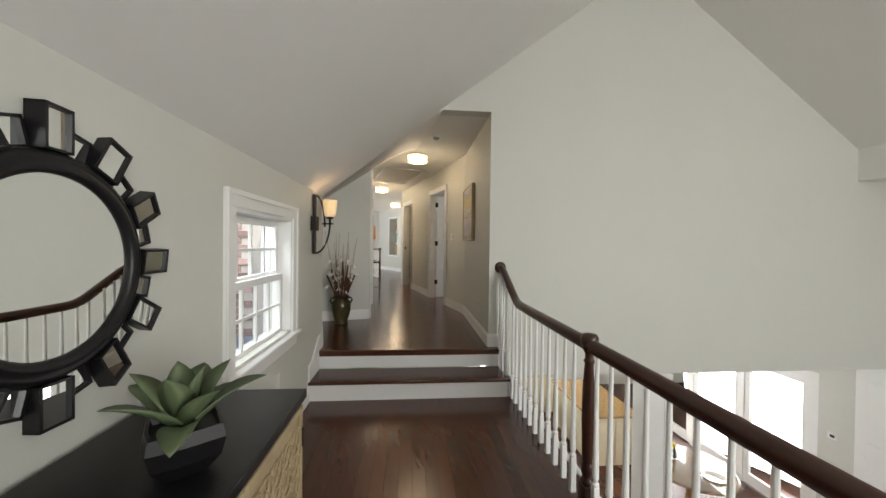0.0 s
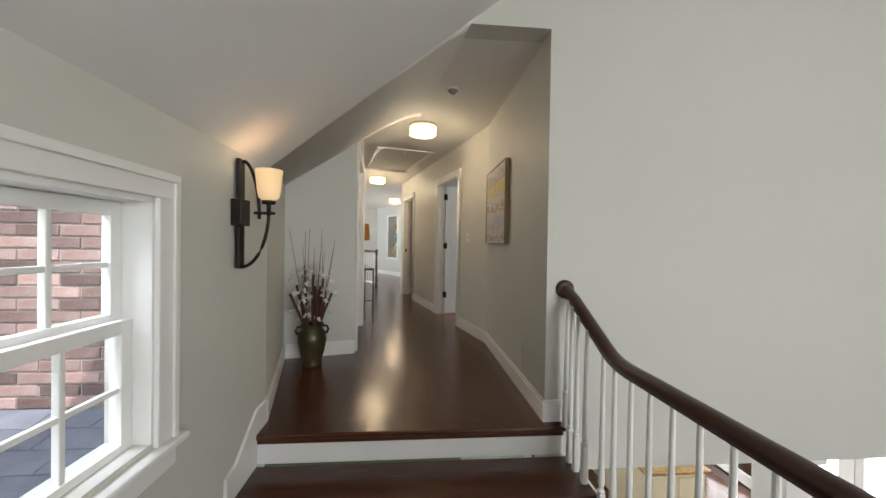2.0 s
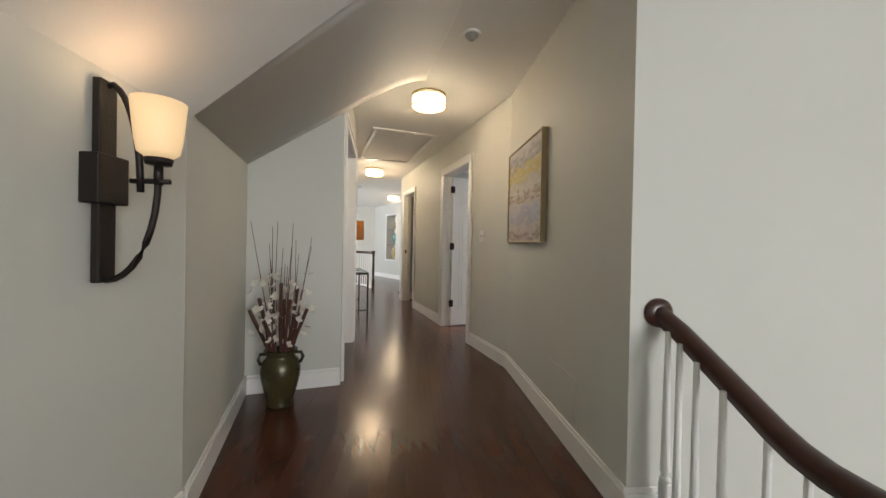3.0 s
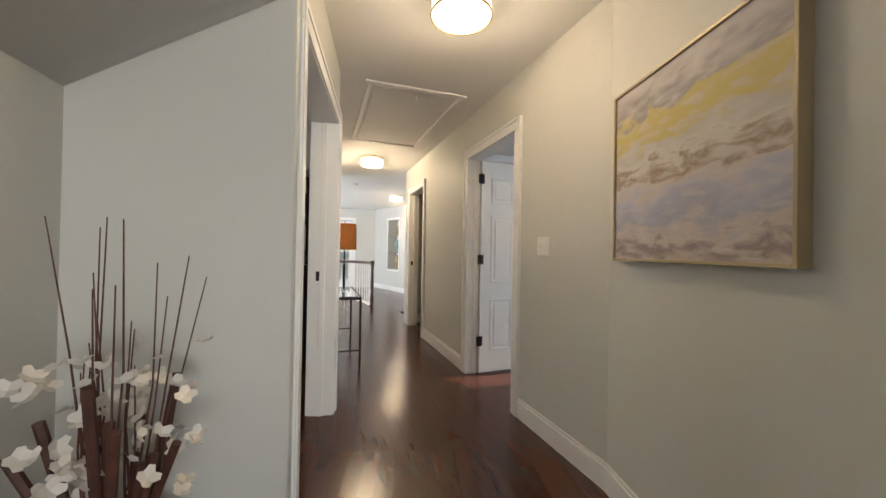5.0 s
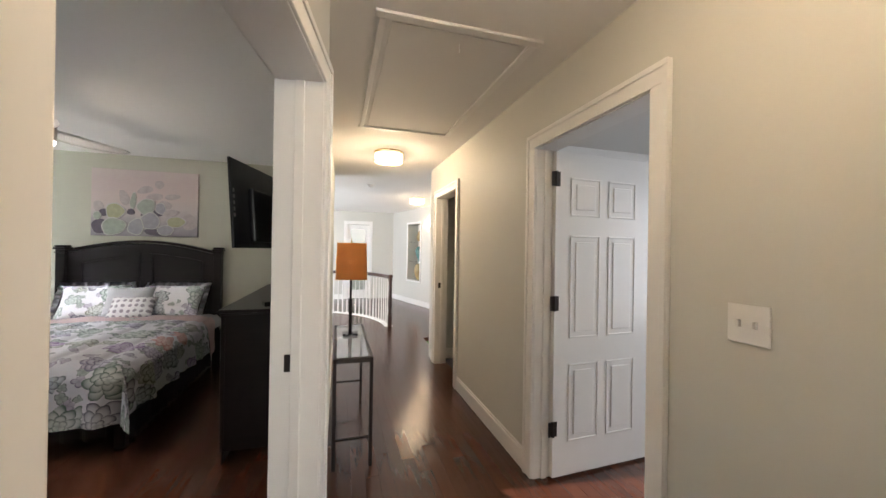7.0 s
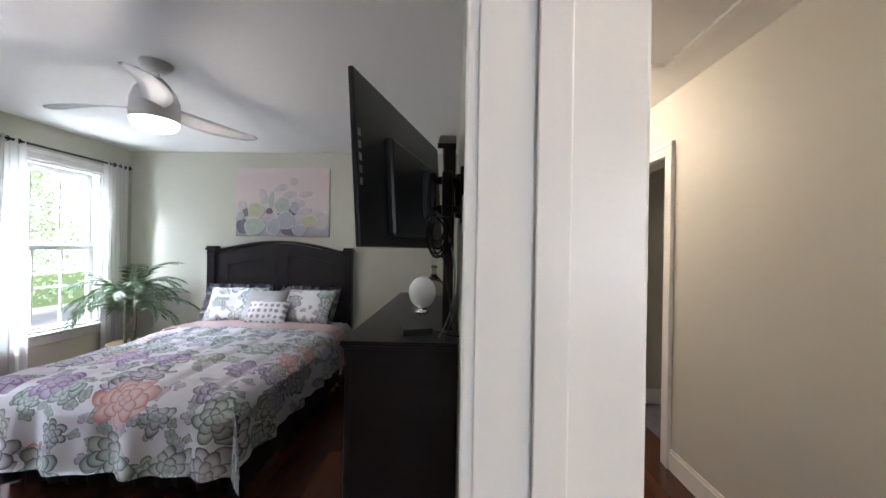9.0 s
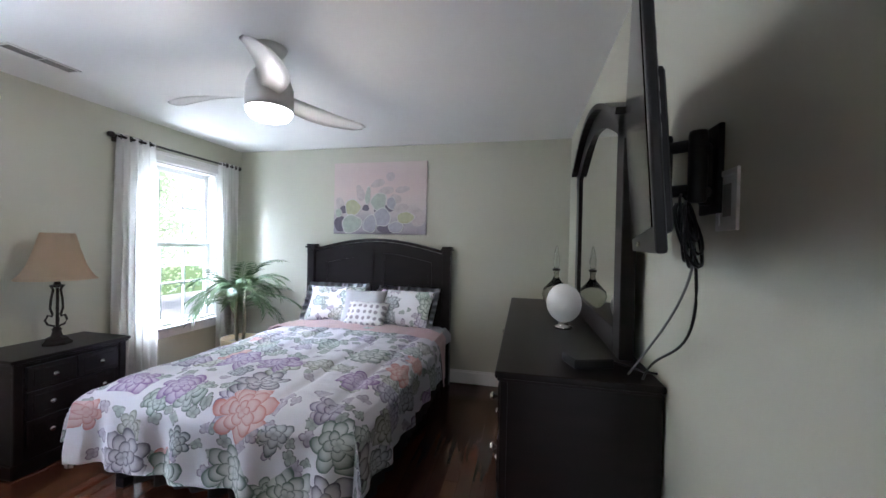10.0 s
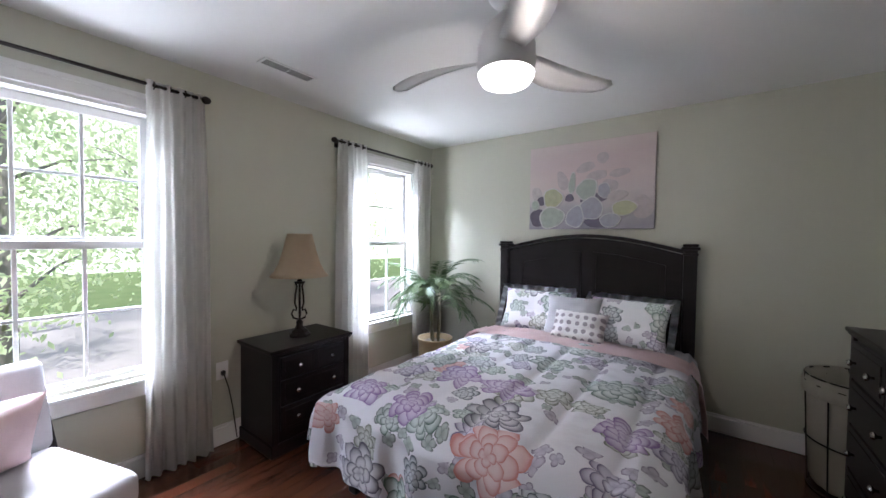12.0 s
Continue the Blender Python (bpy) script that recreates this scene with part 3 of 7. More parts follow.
# stepped baseboard that climbs with the stair
bm = bmesh.new()
prof = [(-0.42, 0.0), (-0.42, 0.135), (-0.40, 0.18), (-0.40, 0.32), (-0.30, 0.335), (-0.06, 0.50), (0.0, 0.50), (0.07, 0.50), (0.07, H), (-0.07, H), (-0.07, 0.181), (-0.41, 0.181), (-0.41, 0.0)]
fa, ba = [bm.verts.new((LX + 0.016, y, z)) for y, z in prof], [bm.verts.new((LX - 0.002, y, z)) for y, z in prof]
bm.faces.new(fa)
bm.faces.new(ba[::-1])
for k in range(len(prof)):
    j = (k + 1) % len(prof)
    bm.faces.new((fa[k], ba[k], ba[j], fa[j]))
obj("stair_skirt", bm, TRIM, STAIR, "white skirt board stepping up with the stair", "baseboard", "structure")


# ---- windows ----
def sash(parent, m_rot, w, h, cols, rows, t=0.03, rail=0.045, bar=0.018):
    """One glazed sash in the y-z plane, from (0, 0): frame, glazing bars and panes."""
    sa = part("sash", merge_boxes([(0, t, 0, rail, 0, h), (0, t, w - rail, w, 0, h), (0, t, rail, w - rail, 0, rail), (0, t, rail, w - rail, h - rail, h)], 0.003), TRIM, parent, m=m_rot)
    gw, gh = (w - 2 * rail) / cols, (h - 2 * rail) / rows
    for k in range(1, cols):
        part("glazing_bar", box(0.004, t - 0.004, rail + k * gw - bar / 2, rail + k * gw + bar / 2, rail, h - rail, 0.003), TRIM, sa)
    for k in range(1, rows):
        part("glazing_bar", box(0.006, t - 0.006, rail, w - rail, rail + k * gh - bar / 2, rail + k * gh + bar / 2, 0.003), TRIM, sa)
    for i in range(cols):
        for j in range(rows):
            pane = part("pane", box(t / 2 - 0.001, t / 2 + 0.001, rail + i * gw, rail + (i + 1) * gw, rail + j * gh, rail + (j + 1) * gh), PANE, sa)
            pane.visible_shadow = False
    return sa


def merge_boxes(boxes, bevel=0.0):
    bm = bmesh.new()
    for b in boxes:
        box(*b, bevel, bm)
    return bm


def window(name, m, face, y0, y1, z0, z1, depth, cols, rows, label, cw=0.09):
    """A double-hung window in a wall along y whose room lies at greater x."""
    w = thing(name, label, "window", m, kind="structure")
    bm = merge_boxes([(face - depth, face + 0.004, y0 - 0.003, y0 + 0.02, z0, z1), (face - depth, face + 0.004, y1 - 0.02, y1 + 0.003, z0, z1), (face - depth, face + 0.004, y0, y1, z1 - 0.02, z1 + 0.003)])
    part("window_frame", bm, TRIM, w)
    for a, b in ((y0 - cw, y0 + 0.008), (y1 - 0.008, y1 + cw)):
        o = (a, a + 0.03) if a < y0 - 0.02 else (b - 0.03, b)
        bm = box(face, face + 0.02, a, b, z0 - 0.02, z1, 0.004)
        box(face + 0.02, face + 0.03, o[0], o[1], z0 - 0.02, z1 + cw - 0.03, 0.004, bm)
        part("casing", bm, TRIM, w)
    bm = box(face, face + 0.02, y0 - cw, y1 + cw, z1, z1 + cw, 0.004)
    box(face + 0.02, face + 0.03, y0 - cw, y1 + cw, z1 + cw - 0.03, z1 + cw, 0.004, bm)
    part("casing_head", bm, TRIM, w)
    part("window_sill", box(face - depth, face + 0.05, y0 - cw - 0.03, y1 + cw + 0.03, z0 - 0.045, z0 - 0.02, 0.008), TRIM, w, "white projecting window stool")
    part("apron", box(face, face + 0.018, y0 - cw, y1 + cw, z0 - 0.125, z0 - 0.046, 0.004), TRIM, w)
    h = (z1 - z0) / 2
    wd = y1 - y0 - 0.042
    sash(w, Matrix.Translation((face - depth + 0.045, y0 + 0.021, z0 - 0.018)), wd, h + 0.03, cols, rows)
    sash(w, Matrix.Translation((face - depth + 0.01, y0 + 0.021, z0 + h - 0.012)), wd, h - 0.01, cols, rows)
    return w


window("window_1", STAIR, LX, WY0, WY1, WZ0, WZ1, 0.13, 4, 2, "small white double-hung window facing the brick wall")
window("window_2", WING, WX, W1[0], W1[1], SILLZ, TOPZ, 0.13, 3, 2, "white double-hung bedroom window beside the armchair")
window("window_3", WING, WX, W2[0], W2[1], SILLZ, TOPZ, 0.13, 3, 2, "white double-hung bedroom window beside the palm")

# ---- balustrade ----
RAILX = 0.14
NEWY = -1.86
bal = thing("balustrade", "dark wood handrail on white turned balusters along the balcony", "balustrade", STAIR)
path = [(RAILX, -7.9, 0.90), (RAILX, -0.66, 0.90), (RAILX, -0.58, 0.904), (RAILX, -0.51, 0.92), (RAILX, -0.45, 0.945), (RAILX - 0.005, -0.10, 1.135), (RAILX - 0.02, -0.03, 1.175), (RAILX - 0.025, -0.005, 1.19)]


def rail_z(y):
    return 0.90 if y < -0.56 else 0.90 + (y + 0.56) * 0.52


def swept(profile, pts, bm=None):
    """A moulded section carried along points that run mainly along y."""
    out = bm or bmesh.new()
    rings = []
    for i, p in enumerate(pts):
        a, b = Vector(pts[max(i - 1, 0)]), Vector(pts[min(i + 1, len(pts) - 1)])
        d = (b - a).normalized()
        u = d.cross(Vector((0, 0, 1))).normalized()
        w = u.cross(d)
        rings.append([out.verts.new(Vector(p) + x * u + z * w) for x, z in profile])
    n = len(profile)
    for r, s in zip(rings, rings[1:]):
        for k in range(n):
            out.faces.new((r[k], r[(k + 1) % n], s[(k + 1) % n], s[k]))
    out.faces.new(rings[0][::-1])
    out.faces.new(rings[-1])
    return out


HANDRAIL = [(-0.022, -0.03), (0.022, -0.03), (0.024, -0.012), (0.033, 0.0), (0.033, 0.012), (0.026, 0.026), (0.012, 0.033), (-0.012, 0.033), (-0.026, 0.026), (-0.033, 0.012), (-0.033, 0.0), (-0.024, -0.012)]
part("handrail", swept(HANDRAIL, path), RAILWOOD, bal, "dark stained moulded handrail", True)
part("rosette", lathe([(0.0, 0.0), (0.058, 0.0), (0.058, 0.012), (0.045, 0.022), (0.035, 0.026), (0.0, 0.026)], 24, m=pose(RAILX - 0.025, 0.0, 1.19, 90, 0, 0)), RAILWOOD, bal, smooth=True)


def baluster_mesh(h):
    bm = box(-0.016, 0.016, -0.016, 0.016, 0.0, 0.20, 0.003)
    lathe([(0.016, 0.20), (0.019, 0.205), (0.019, 0.215), (0.012, 0.222), (0.012, 0.23), (0.017, 0.245), (0.0165, 0.28), (0.013, 0.45), (0.0095, h)], 10, bm)
    me = bpy.data.meshes.new("baluster")
    bmesh.ops.recalc_face_normals(bm, faces=bm.faces)
    bm.to_mesh(me)
    bm.free()
    me.materials.append(TRIM)
    return me


flat_mesh = baluster_mesh(0.88)
ys = []
y = -0.535
while y > -7.8:
    if abs(y - NEWY) > 0.06:
        ys.append((y, 0.0, flat_mesh if y < -0.56 else baluster_mesh(rail_z(y) - 0.02)))
    y -= 0.128
for y, z in ((-0.43, 0.0), (-0.32, 0.18), (-0.215, 0.18), (-0.135, 0.18), (-0.075, 0.36)):
    ys.append((y, z, baluster_mesh(rail_z(y) - 0.02 - z)))
for y, z, me in ys:
    b = new("baluster", me)
    b.parent = bal
    b.matrix_basis = Matrix.Translation((RAILX - (0.035 if z > 0 else 0.0), y, z))
bm = box(-0.035, 0.035, -0.035, 0.035, 0.0, 0.16, 0.004)
lathe([(0.033, 0.16), (0.036, 0.17), (0.036, 0.185), (0.024, 0.195), (0.03, 0.215), (0.036, 0.24), (0.030, 0.27), (0.024, 0.28), (0.030, 0.295), (0.030, 0.36), (0.034, 0.50), (0.030, 0.70), (0.023, 0.80), (0.030, 0.815), (0.022, 0.83), (0.022, 0.85), (0.034, 0.88), (0.04, 0.90), (0.04, 0.905)], 18, bm)
part("newel_post", bm, RAILWOOD, bal, "dark turned newel post", True, Matrix.Translation((RAILX, NEWY, 0)))
part("newel_cap", lathe([(0.040, 0.0), (0.046, 0.02), (0.046, 0.045), (0.036, 0.062), (0.0, 0.068)], 18), RAILWOOD, bal, smooth=True, m=Matrix.Translation((RAILX, NEWY, 0.895)))

# ---- wall sconce ----
sc = thing("wall_sconce", "dark bronze wall sconce with an amber glass shade, lit", "wall lamp", STAIR @ Matrix.Translation((LX, -0.31, -0.012)))
part("backplate", merge_boxes([(0.012, 0.034, -0.028, 0.028, 1.335, 1.875)], 0.004), IRON, sc)
part("mount", merge_boxes([(0.0, 0.05, -0.05, 0.05, 1.545, 1.675)], 0.004), IRON, sc)
arc = [(0.03 + 0.13 * math.sin(radians(a)), 0.0, 1.62 - 0.28 * math.cos(radians(a))) for a in range(0, 91, 10)]
bm = tube(arc, 0.0085, 8)
tube([(0.03, 0, 1.86)] + [(0.03 + 0.085 * math.sin(radians(a)), 0.0, 1.58 + 0.29 * math.cos(radians(a))) for a in range(10, 91, 10)], 0.0085, 8, bm)
tube([(0.09, 0, 1.61), (0.19, 0, 1.61)], 0.007, 8, bm)
tube([(0.16, 0, 1.60), (0.16, 0, 1.66)], 0.011, 8, bm)
part("arm", bm, IRON, sc, smooth=True)
part("cup", lathe([(0.0, 1.652), (0.03, 1.655), (0.034, 1.672), (0.0, 1.674)], 20, m=Matrix.Translation((0.16, 0, 0))), IRON, sc, smooth=True)
part("shade", lathe([(0.028, 1.672), (0.048, 1.688), (0.054, 1.72), (0.064, 1.825), (0.060, 1.825), (0.050, 1.722), (0.044, 1.692), (0.026, 1.678)], 28, m=Matrix.Translation((0.16, 0, 0))), SHADE_SCONCE, sc, "amber frosted glass shade, lit", True)

# ---- mirror with tilted mirror blocks ----
MY, MZ, MR = -2.715, 1.355, 0.232
mir = thing("sunburst_mirror", "round black sunburst mirror with tilted mirror blocks", "mirror", STAIR @ Matrix.Translation((LX, MY, MZ)))
TOWALL = Matrix(((0, 0, 1, 0), (1, 0, 0, 0), (0, 1, 0, 0), (0, 0, 0, 1)))
part("glass", lathe([(0.0, 0.030), (MR, 0.030), (MR, 0.034), (0.0, 0.034)], 64, m=TOWALL), MIRROR, mir, "round mirror glass")
part("ring", lathe([(MR - 0.004, 0.0), (MR + 0.05, 0.0), (MR + 0.05, 0.035), (MR + 0.036, 0.043), (MR + 0.03, 0.038), (MR + 0.02, 0.052), (MR + 0.006, 0.052), (MR - 0.004, 0.04)], 64, m=TOWALL, ring=True), BLACKTOP, mir, "black moulded ring", True)
rnd = random.Random(5)
for k in range(24):
    a = 2 * math.pi * k / 24
    big = k % 2 == 0
    w, h0, h1, d = (0.082, MR + 0.052, MR + 0.165, 0.045) if big else (0.07, MR + 0.052, MR + 0.125, 0.018)
    m = TOWALL @ Matrix.Rotation(a, 4, "Z") @ Matrix.Translation((h0, 0, 0)) @ (Matrix.Rotation(radians(rnd.choice((-5, 5))), 4, "X") if big else Matrix.Identity(4))
    L = h1 - h0
    bm = merge_boxes([(0, L, -w / 2, -w / 2 + 0.008, 0, d), (0, L, w / 2 - 0.008, w / 2, 0, d), (L - 0.008, L, -w / 2, w / 2, 0, d), (0, 0.006, -w / 2, w / 2, 0, d)])
    fr = part("mirror_block", bm, BLACKTOP, mir, "black framed mirror block", m=m)
    part("facet", box(0.006, L - 0.008, -w / 2 + 0.008, w / 2 - 0.008, d - 0.012, d - 0.008), MIRROR, fr, "small mirror facet")

# ---- console cabinet with lattice doors ----
cab = thing("console_cabinet", "black topped console cabinet with pale lattice doors", "cabinet", STAIR)
CX0, CX1, CY0, CY1, CZ = LX + 0.02, -1.20, -3.75, -2.26, 0.86
part("top", box(CX0, CX1, CY0, CY1, CZ - 0.035, CZ, 0.004), BLACKTOP, cab, "smooth black top")
part("body", box(CX0 + 0.01, CX1 - 0.03, CY0 + 0.012, CY1 - 0.012, 0.10, CZ - 0.035, 0.003), BLACKTOP, cab)
for px, py in ((CX0 + 0.03, CY0 + 0.03), (CX0 + 0.03, CY1 - 0.07), (CX1 - 0.07, CY0 + 0.03), (CX1 - 0.07, CY1 - 0.07)):
    part("leg", box(px, px + 0.04, py, py + 0.04, 0.0, 0.10, 0.003), BLACKTOP, cab)
n = 3
dw = (CY1 - CY0 - 0.05) / n
for k in range(n):
    y0 = CY0 + 0.025 + k * dw
    fx = CX1 - 0.03
    dr = part("door", merge_boxes([(fx, fx + 0.012, y0 + 0.004, y0 + dw - 0.004, 0.12, CZ - 0.05)]), WICKER, cab, "pale wood door")
    part("door_frame", merge_boxes([(fx + 0.012, fx + 0.024, y0 + 0.004, y0 + 0.03, 0.12, CZ - 0.05), (fx + 0.012, fx + 0.024, y0 + dw - 0.03, y0 + dw - 0.004, 0.12, CZ - 0.05), (fx + 0.012, fx + 0.024, y0 + 0.03, y0 + dw - 0.03, 0.12, 0.145), (fx + 0.012, fx + 0.024, y0 + 0.03, y0 + dw - 0.03, CZ - 0.075, CZ - 0.05)], 0.002), WICKER, dr)
    bm = bmesh.new()
    cells = 5
    cw = (dw - 0.06) / cells
    zz = 0.15
    while zz + cw < CZ - 0.07:
        for c in range(cells):
            cy, cz = y0 + 0.03 + (c + 0.5) * cw, zz + cw / 2
            pts = [(fx + 0.017, cy + cw * 0.52 * math.cos(t), cz + cw * 0.52 * math.sin(t)) for t in np.linspace(0, 2 * math.pi, 13)]
            tube(pts, 0.0055, 5, bm)
            for s in (-1, 1):
                tube([(fx + 0.016, cy - cw / 2, cz - s * cw / 2), (fx + 0.016, cy + cw / 2, cz + s * cw / 2)], 0.004, 4, bm)
        zz += cw
    part("lattice", bm, WICKER, dr, "openwork ring lattice")
    part("handle", tube([(fx + 0.03, y0 + dw - 0.02, CZ - 0.20), (fx + 0.03, y0 + dw - 0.02, CZ - 0.13)], 0.005, 8), IRON, dr)

# ---- agave in a black pot ----
PX, PY = -1.355, -2.75
ag = thing("potted_agave", "green agave in a black tapered square pot", "potted plant", STAIR @ Matrix.Translation((PX, PY, CZ)))
bm = bmesh.new()
lev = [(0.045, 0.0), (0.078, 0.05), (0.088, 0.10), (0.082, 0.135), (0.074, 0.135), (0.070, 0.115)]
rings = []
for r, z in lev:
    rings.append([bm.verts.new((r * sx, r * sy, z)) for sx, sy in ((-1, -1), (-0.2, -1.08), (1, -1), (1.08, 0.2), (1, 1), (0.2, 1.08), (-1, 1), (-1.08, -0.2))])
for a, b in zip(rings, rings[1:]):
    for k in range(8):
        bm.faces.new((a[k], a[(k + 1) % 8], b[(k + 1) % 8], b[k]))
bm.faces.new(rings[0][::-1])
bm.faces.new(rings[-1])
for v in bm.verts:
    v.co *= 0.88
part("pot", bm, BLACKTOP, ag, "black tapered square pot", m=Matrix.Rotation(radians(35), 4, "Z"))


def blade(length, width, lift, bend, thick=0.008, seg=9):
    """A fleshy pointed leaf that rises along +x."""
    bm = bmesh.new()
    rows = []
    x, z, ang = 0.0, 0.0, lift
    for i in range(seg + 1):
        u = i / seg
        w = width * (0.55 + 0.9 * u - 0.3 * u * u) * (1 - u ** 3.0) + 0.0006
        t = thick * (1 - u) + 0.0008
        nx, nz = -math.sin(ang), math.cos(ang)
        rows.append([bm.verts.new((x + nx * 0.30 * w, w, z + nz * 0.30 * w)), bm.verts.new((x, 0, z)), bm.verts.new((x + nx * 0.30 * w, -w, z + nz * 0.30 * w)), bm.verts.new((x - nx * t, 0, z - nz * t))])
        x += length / seg * math.cos(ang)
        z += length / seg * math.sin(ang)
        ang -= bend / seg
    for a, b in zip(rows, rows[1:]):
        for k in range(4):
            bm.faces.new((a[k], a[(k + 1) % 4], b[(k + 1) % 4], b[k]))
    bm.faces.new(rows[0])
    bm.faces.new(rows[-1][::-1])
    return bm


rnd = random.Random(11)
for k in range(12):
    u = k / 11
    lift = radians(82 - 55 * u + rnd.uniform(-5, 5))
    part("leaf", blade(0.15 + 0.07 * u, 0.044 + 0.008 * rnd.random(), lift, radians(10 + 35 * u)), AGAVE, ag, smooth=True, m=Matrix.Translation((0, 0, 0.105)) @ Matrix.Rotation(k * 2.399, 4, "Z") @ Matrix.Translation((0.012, 0, 0)))

obj("outlet", merge_boxes([(LX, LX + 0.006, -1.17, -1.10, 0.40, 0.515)], 0.002), PLATE, STAIR, "white wall outlet plate under the window", "outlet")

# ---- floor vase with twigs ----
vz = thing("floor_vase", "olive glazed floor vase with twigs and white blossoms", "vase", Matrix.Translation((-0.185, 6.62, H)))
part("vase", lathe([(0.0, 0.0), (0.085, 0.0), (0.088, 0.02), (0.080, 0.04), (0.105, 0.12), (0.122, 0.20), (0.124, 0.25), (0.112, 0.30), (0.090, 0.325), (0.088, 0.34), (0.104, 0.362), (0.104, 0.372), (0.080, 0.372), (0.07, 0.34)], 32), VASE, vz, "olive glazed urn", True)
for s in (-1, 1):
    part("handle", tube([(s * 0.09, 0, 0.345), (s * 0.125, 0, 0.345), (s * 0.138, 0, 0.315), (s * 0.120, 0, 0.275)], 0.011, 8), VASE, vz, smooth=True)
rnd = random.Random(21)
bm2 = bmesh.new()
for k in range(34):
    a, sp = rnd.random() * 6.28, rnd.uniform(0.02, 0.24) if k % 3 else rnd.uniform(0.15, 0.32)
    h = rnd.uniform(0.42, 0.88)
    p0 = Vector((0.05 * math.cos(a), 0.05 * math.sin(a), 0.30))
    p3 = Vector((sp * math.cos(a) * 1.0, sp * math.sin(a) * 0.8, 0.36 + h))
    pts = [p0.lerp(p3, t) + Vector((rnd.uniform(-1, 1), rnd.uniform(-1, 1), 0)) * 0.012 for t in (0, 0.3, 0.6, 1)]
    if k % 3 == 0:
        part("cane", tube(pts[:3], 0.012, 6), TWIG, vz, "dark red cane stick")
    else:
        part("twig", tube(pts, 0.0045, 5, r_end=0.0016), TWIG, vz, "thin dark twig")
for k in range(95):
    a, r, z = rnd.random() * 6.28, rnd.uniform(0.04, 0.20), rnd.uniform(0.40, 0.88)
    c = Vector((r * math.cos(a), r * math.sin(a) * 0.85, z))
    tilt = Matrix.Translation(c) @ Euler((rnd.uniform(-1.2, 1.2), rnd.uniform(-1.2, 1.2), rnd.random() * 6)).to_matrix().to_4x4()
    for q in range(4):
        b = q * math.pi / 2
        mm = tilt @ Matrix.Rotation(b, 4, "Z")
        vs = [bm2.verts.new(mm @ Vector(v)) for v in ((0, 0, 0), (0.012, 0.013, 0.005), (0.026, 0.007, 0.012), (0.026, -0.007, 0.012), (0.012, -0.013, 0.005))]
        bm2.faces.new(vs)
tagged(part("blossoms", bm2, BLOSSOM, vz, "white silk blossoms"), kind="stuff")


# ---- hall ceiling lights ----
def drum_light(x, y):
    t = thing("ceiling_light", "lit drum ceiling light with thin brass rings", "ceiling light", Matrix.Translation((x, y, CEIL)), "hall ceiling lights")
    part("canopy", lathe([(0.0, -0.012), (0.15, -0.012), (0.155, 0.0), (0.0, 0.0)], 36), BRASS, t)
    part("shade", lathe([(0.0, -0.122), (0.10, -0.120), (0.147, -0.108), (0.150, -0.10), (0.150, -0.012), (0.144, -0.012), (0.144, -0.098), (0.10, -0.112), (0.0, -0.114)], 40), SHADE_HALL, t, "lit cream glass drum", True)
    for z in (-0.105, -0.022):
        ring = lathe([(0.151, z - 0.005), (0.157, z - 0.005), (0.157, z + 0.005), (0.151, z + 0.005)], 40, ring=True)
        part("ring", ring, BRASS, t, "thin brass ring")
    part("finial", lathe([(0.0, -0.145), (0.008, -0.140), (0.010, -0.132), (0.005, -0.124), (0.0, -0.122)], 12), BRASS, t)


for lx, ly in ((0.965, 7.13), (0.99, 10.5), (2.0, 13.75)):
    drum_light(lx, ly)

for sx, sy in ((0.94, 6.13), (0.97, 12.58)):
    sd = thing("smoke_detector", "small white ceiling smoke detector", "smoke detector", Matrix.Translation((sx, sy, CEIL)))
    part("base", lathe([(0.0, -0.012), (0.058, -0.012), (0.06, 0.0), (0.0, 0.0)], 24), PLATE, sd)
    part("sensor", lathe([(0.0, -0.04), (0.02, -0.04), (0.03, -0.03), (0.045, -0.012), (0.0, -0.012)], 24), GRILLE if sy < 7 else PLATE, sd)

hatch = thing("attic_hatch", "flat attic hatch panel in a thin white frame", "hatch", WING, kind="structure")
part("panel", box(0.70, 1.36, 8.26, 9.70, CEIL - 0.006, CEIL - 0.001, 0.002), CEILING, hatch)
for a, b, c2, d in ((0.62, 1.44, 8.19, 8.235), (1.385, 1.43, 8.235, 9.75), (0.63, 1.43, 9.72, 9.75), (0.64, 0.67, 8.235, 9.72)):
    part("frame_strip", box(a, b, c2, d, CEIL - 0.016, CEIL - 0.001, 0.003), TRIM, hatch)
part("pull_cord", tube([(1.05, 8.34, CEIL - 0.006), (1.05, 8.34, CEIL - 0.05)], 0.003, 6), PLATE, hatch)


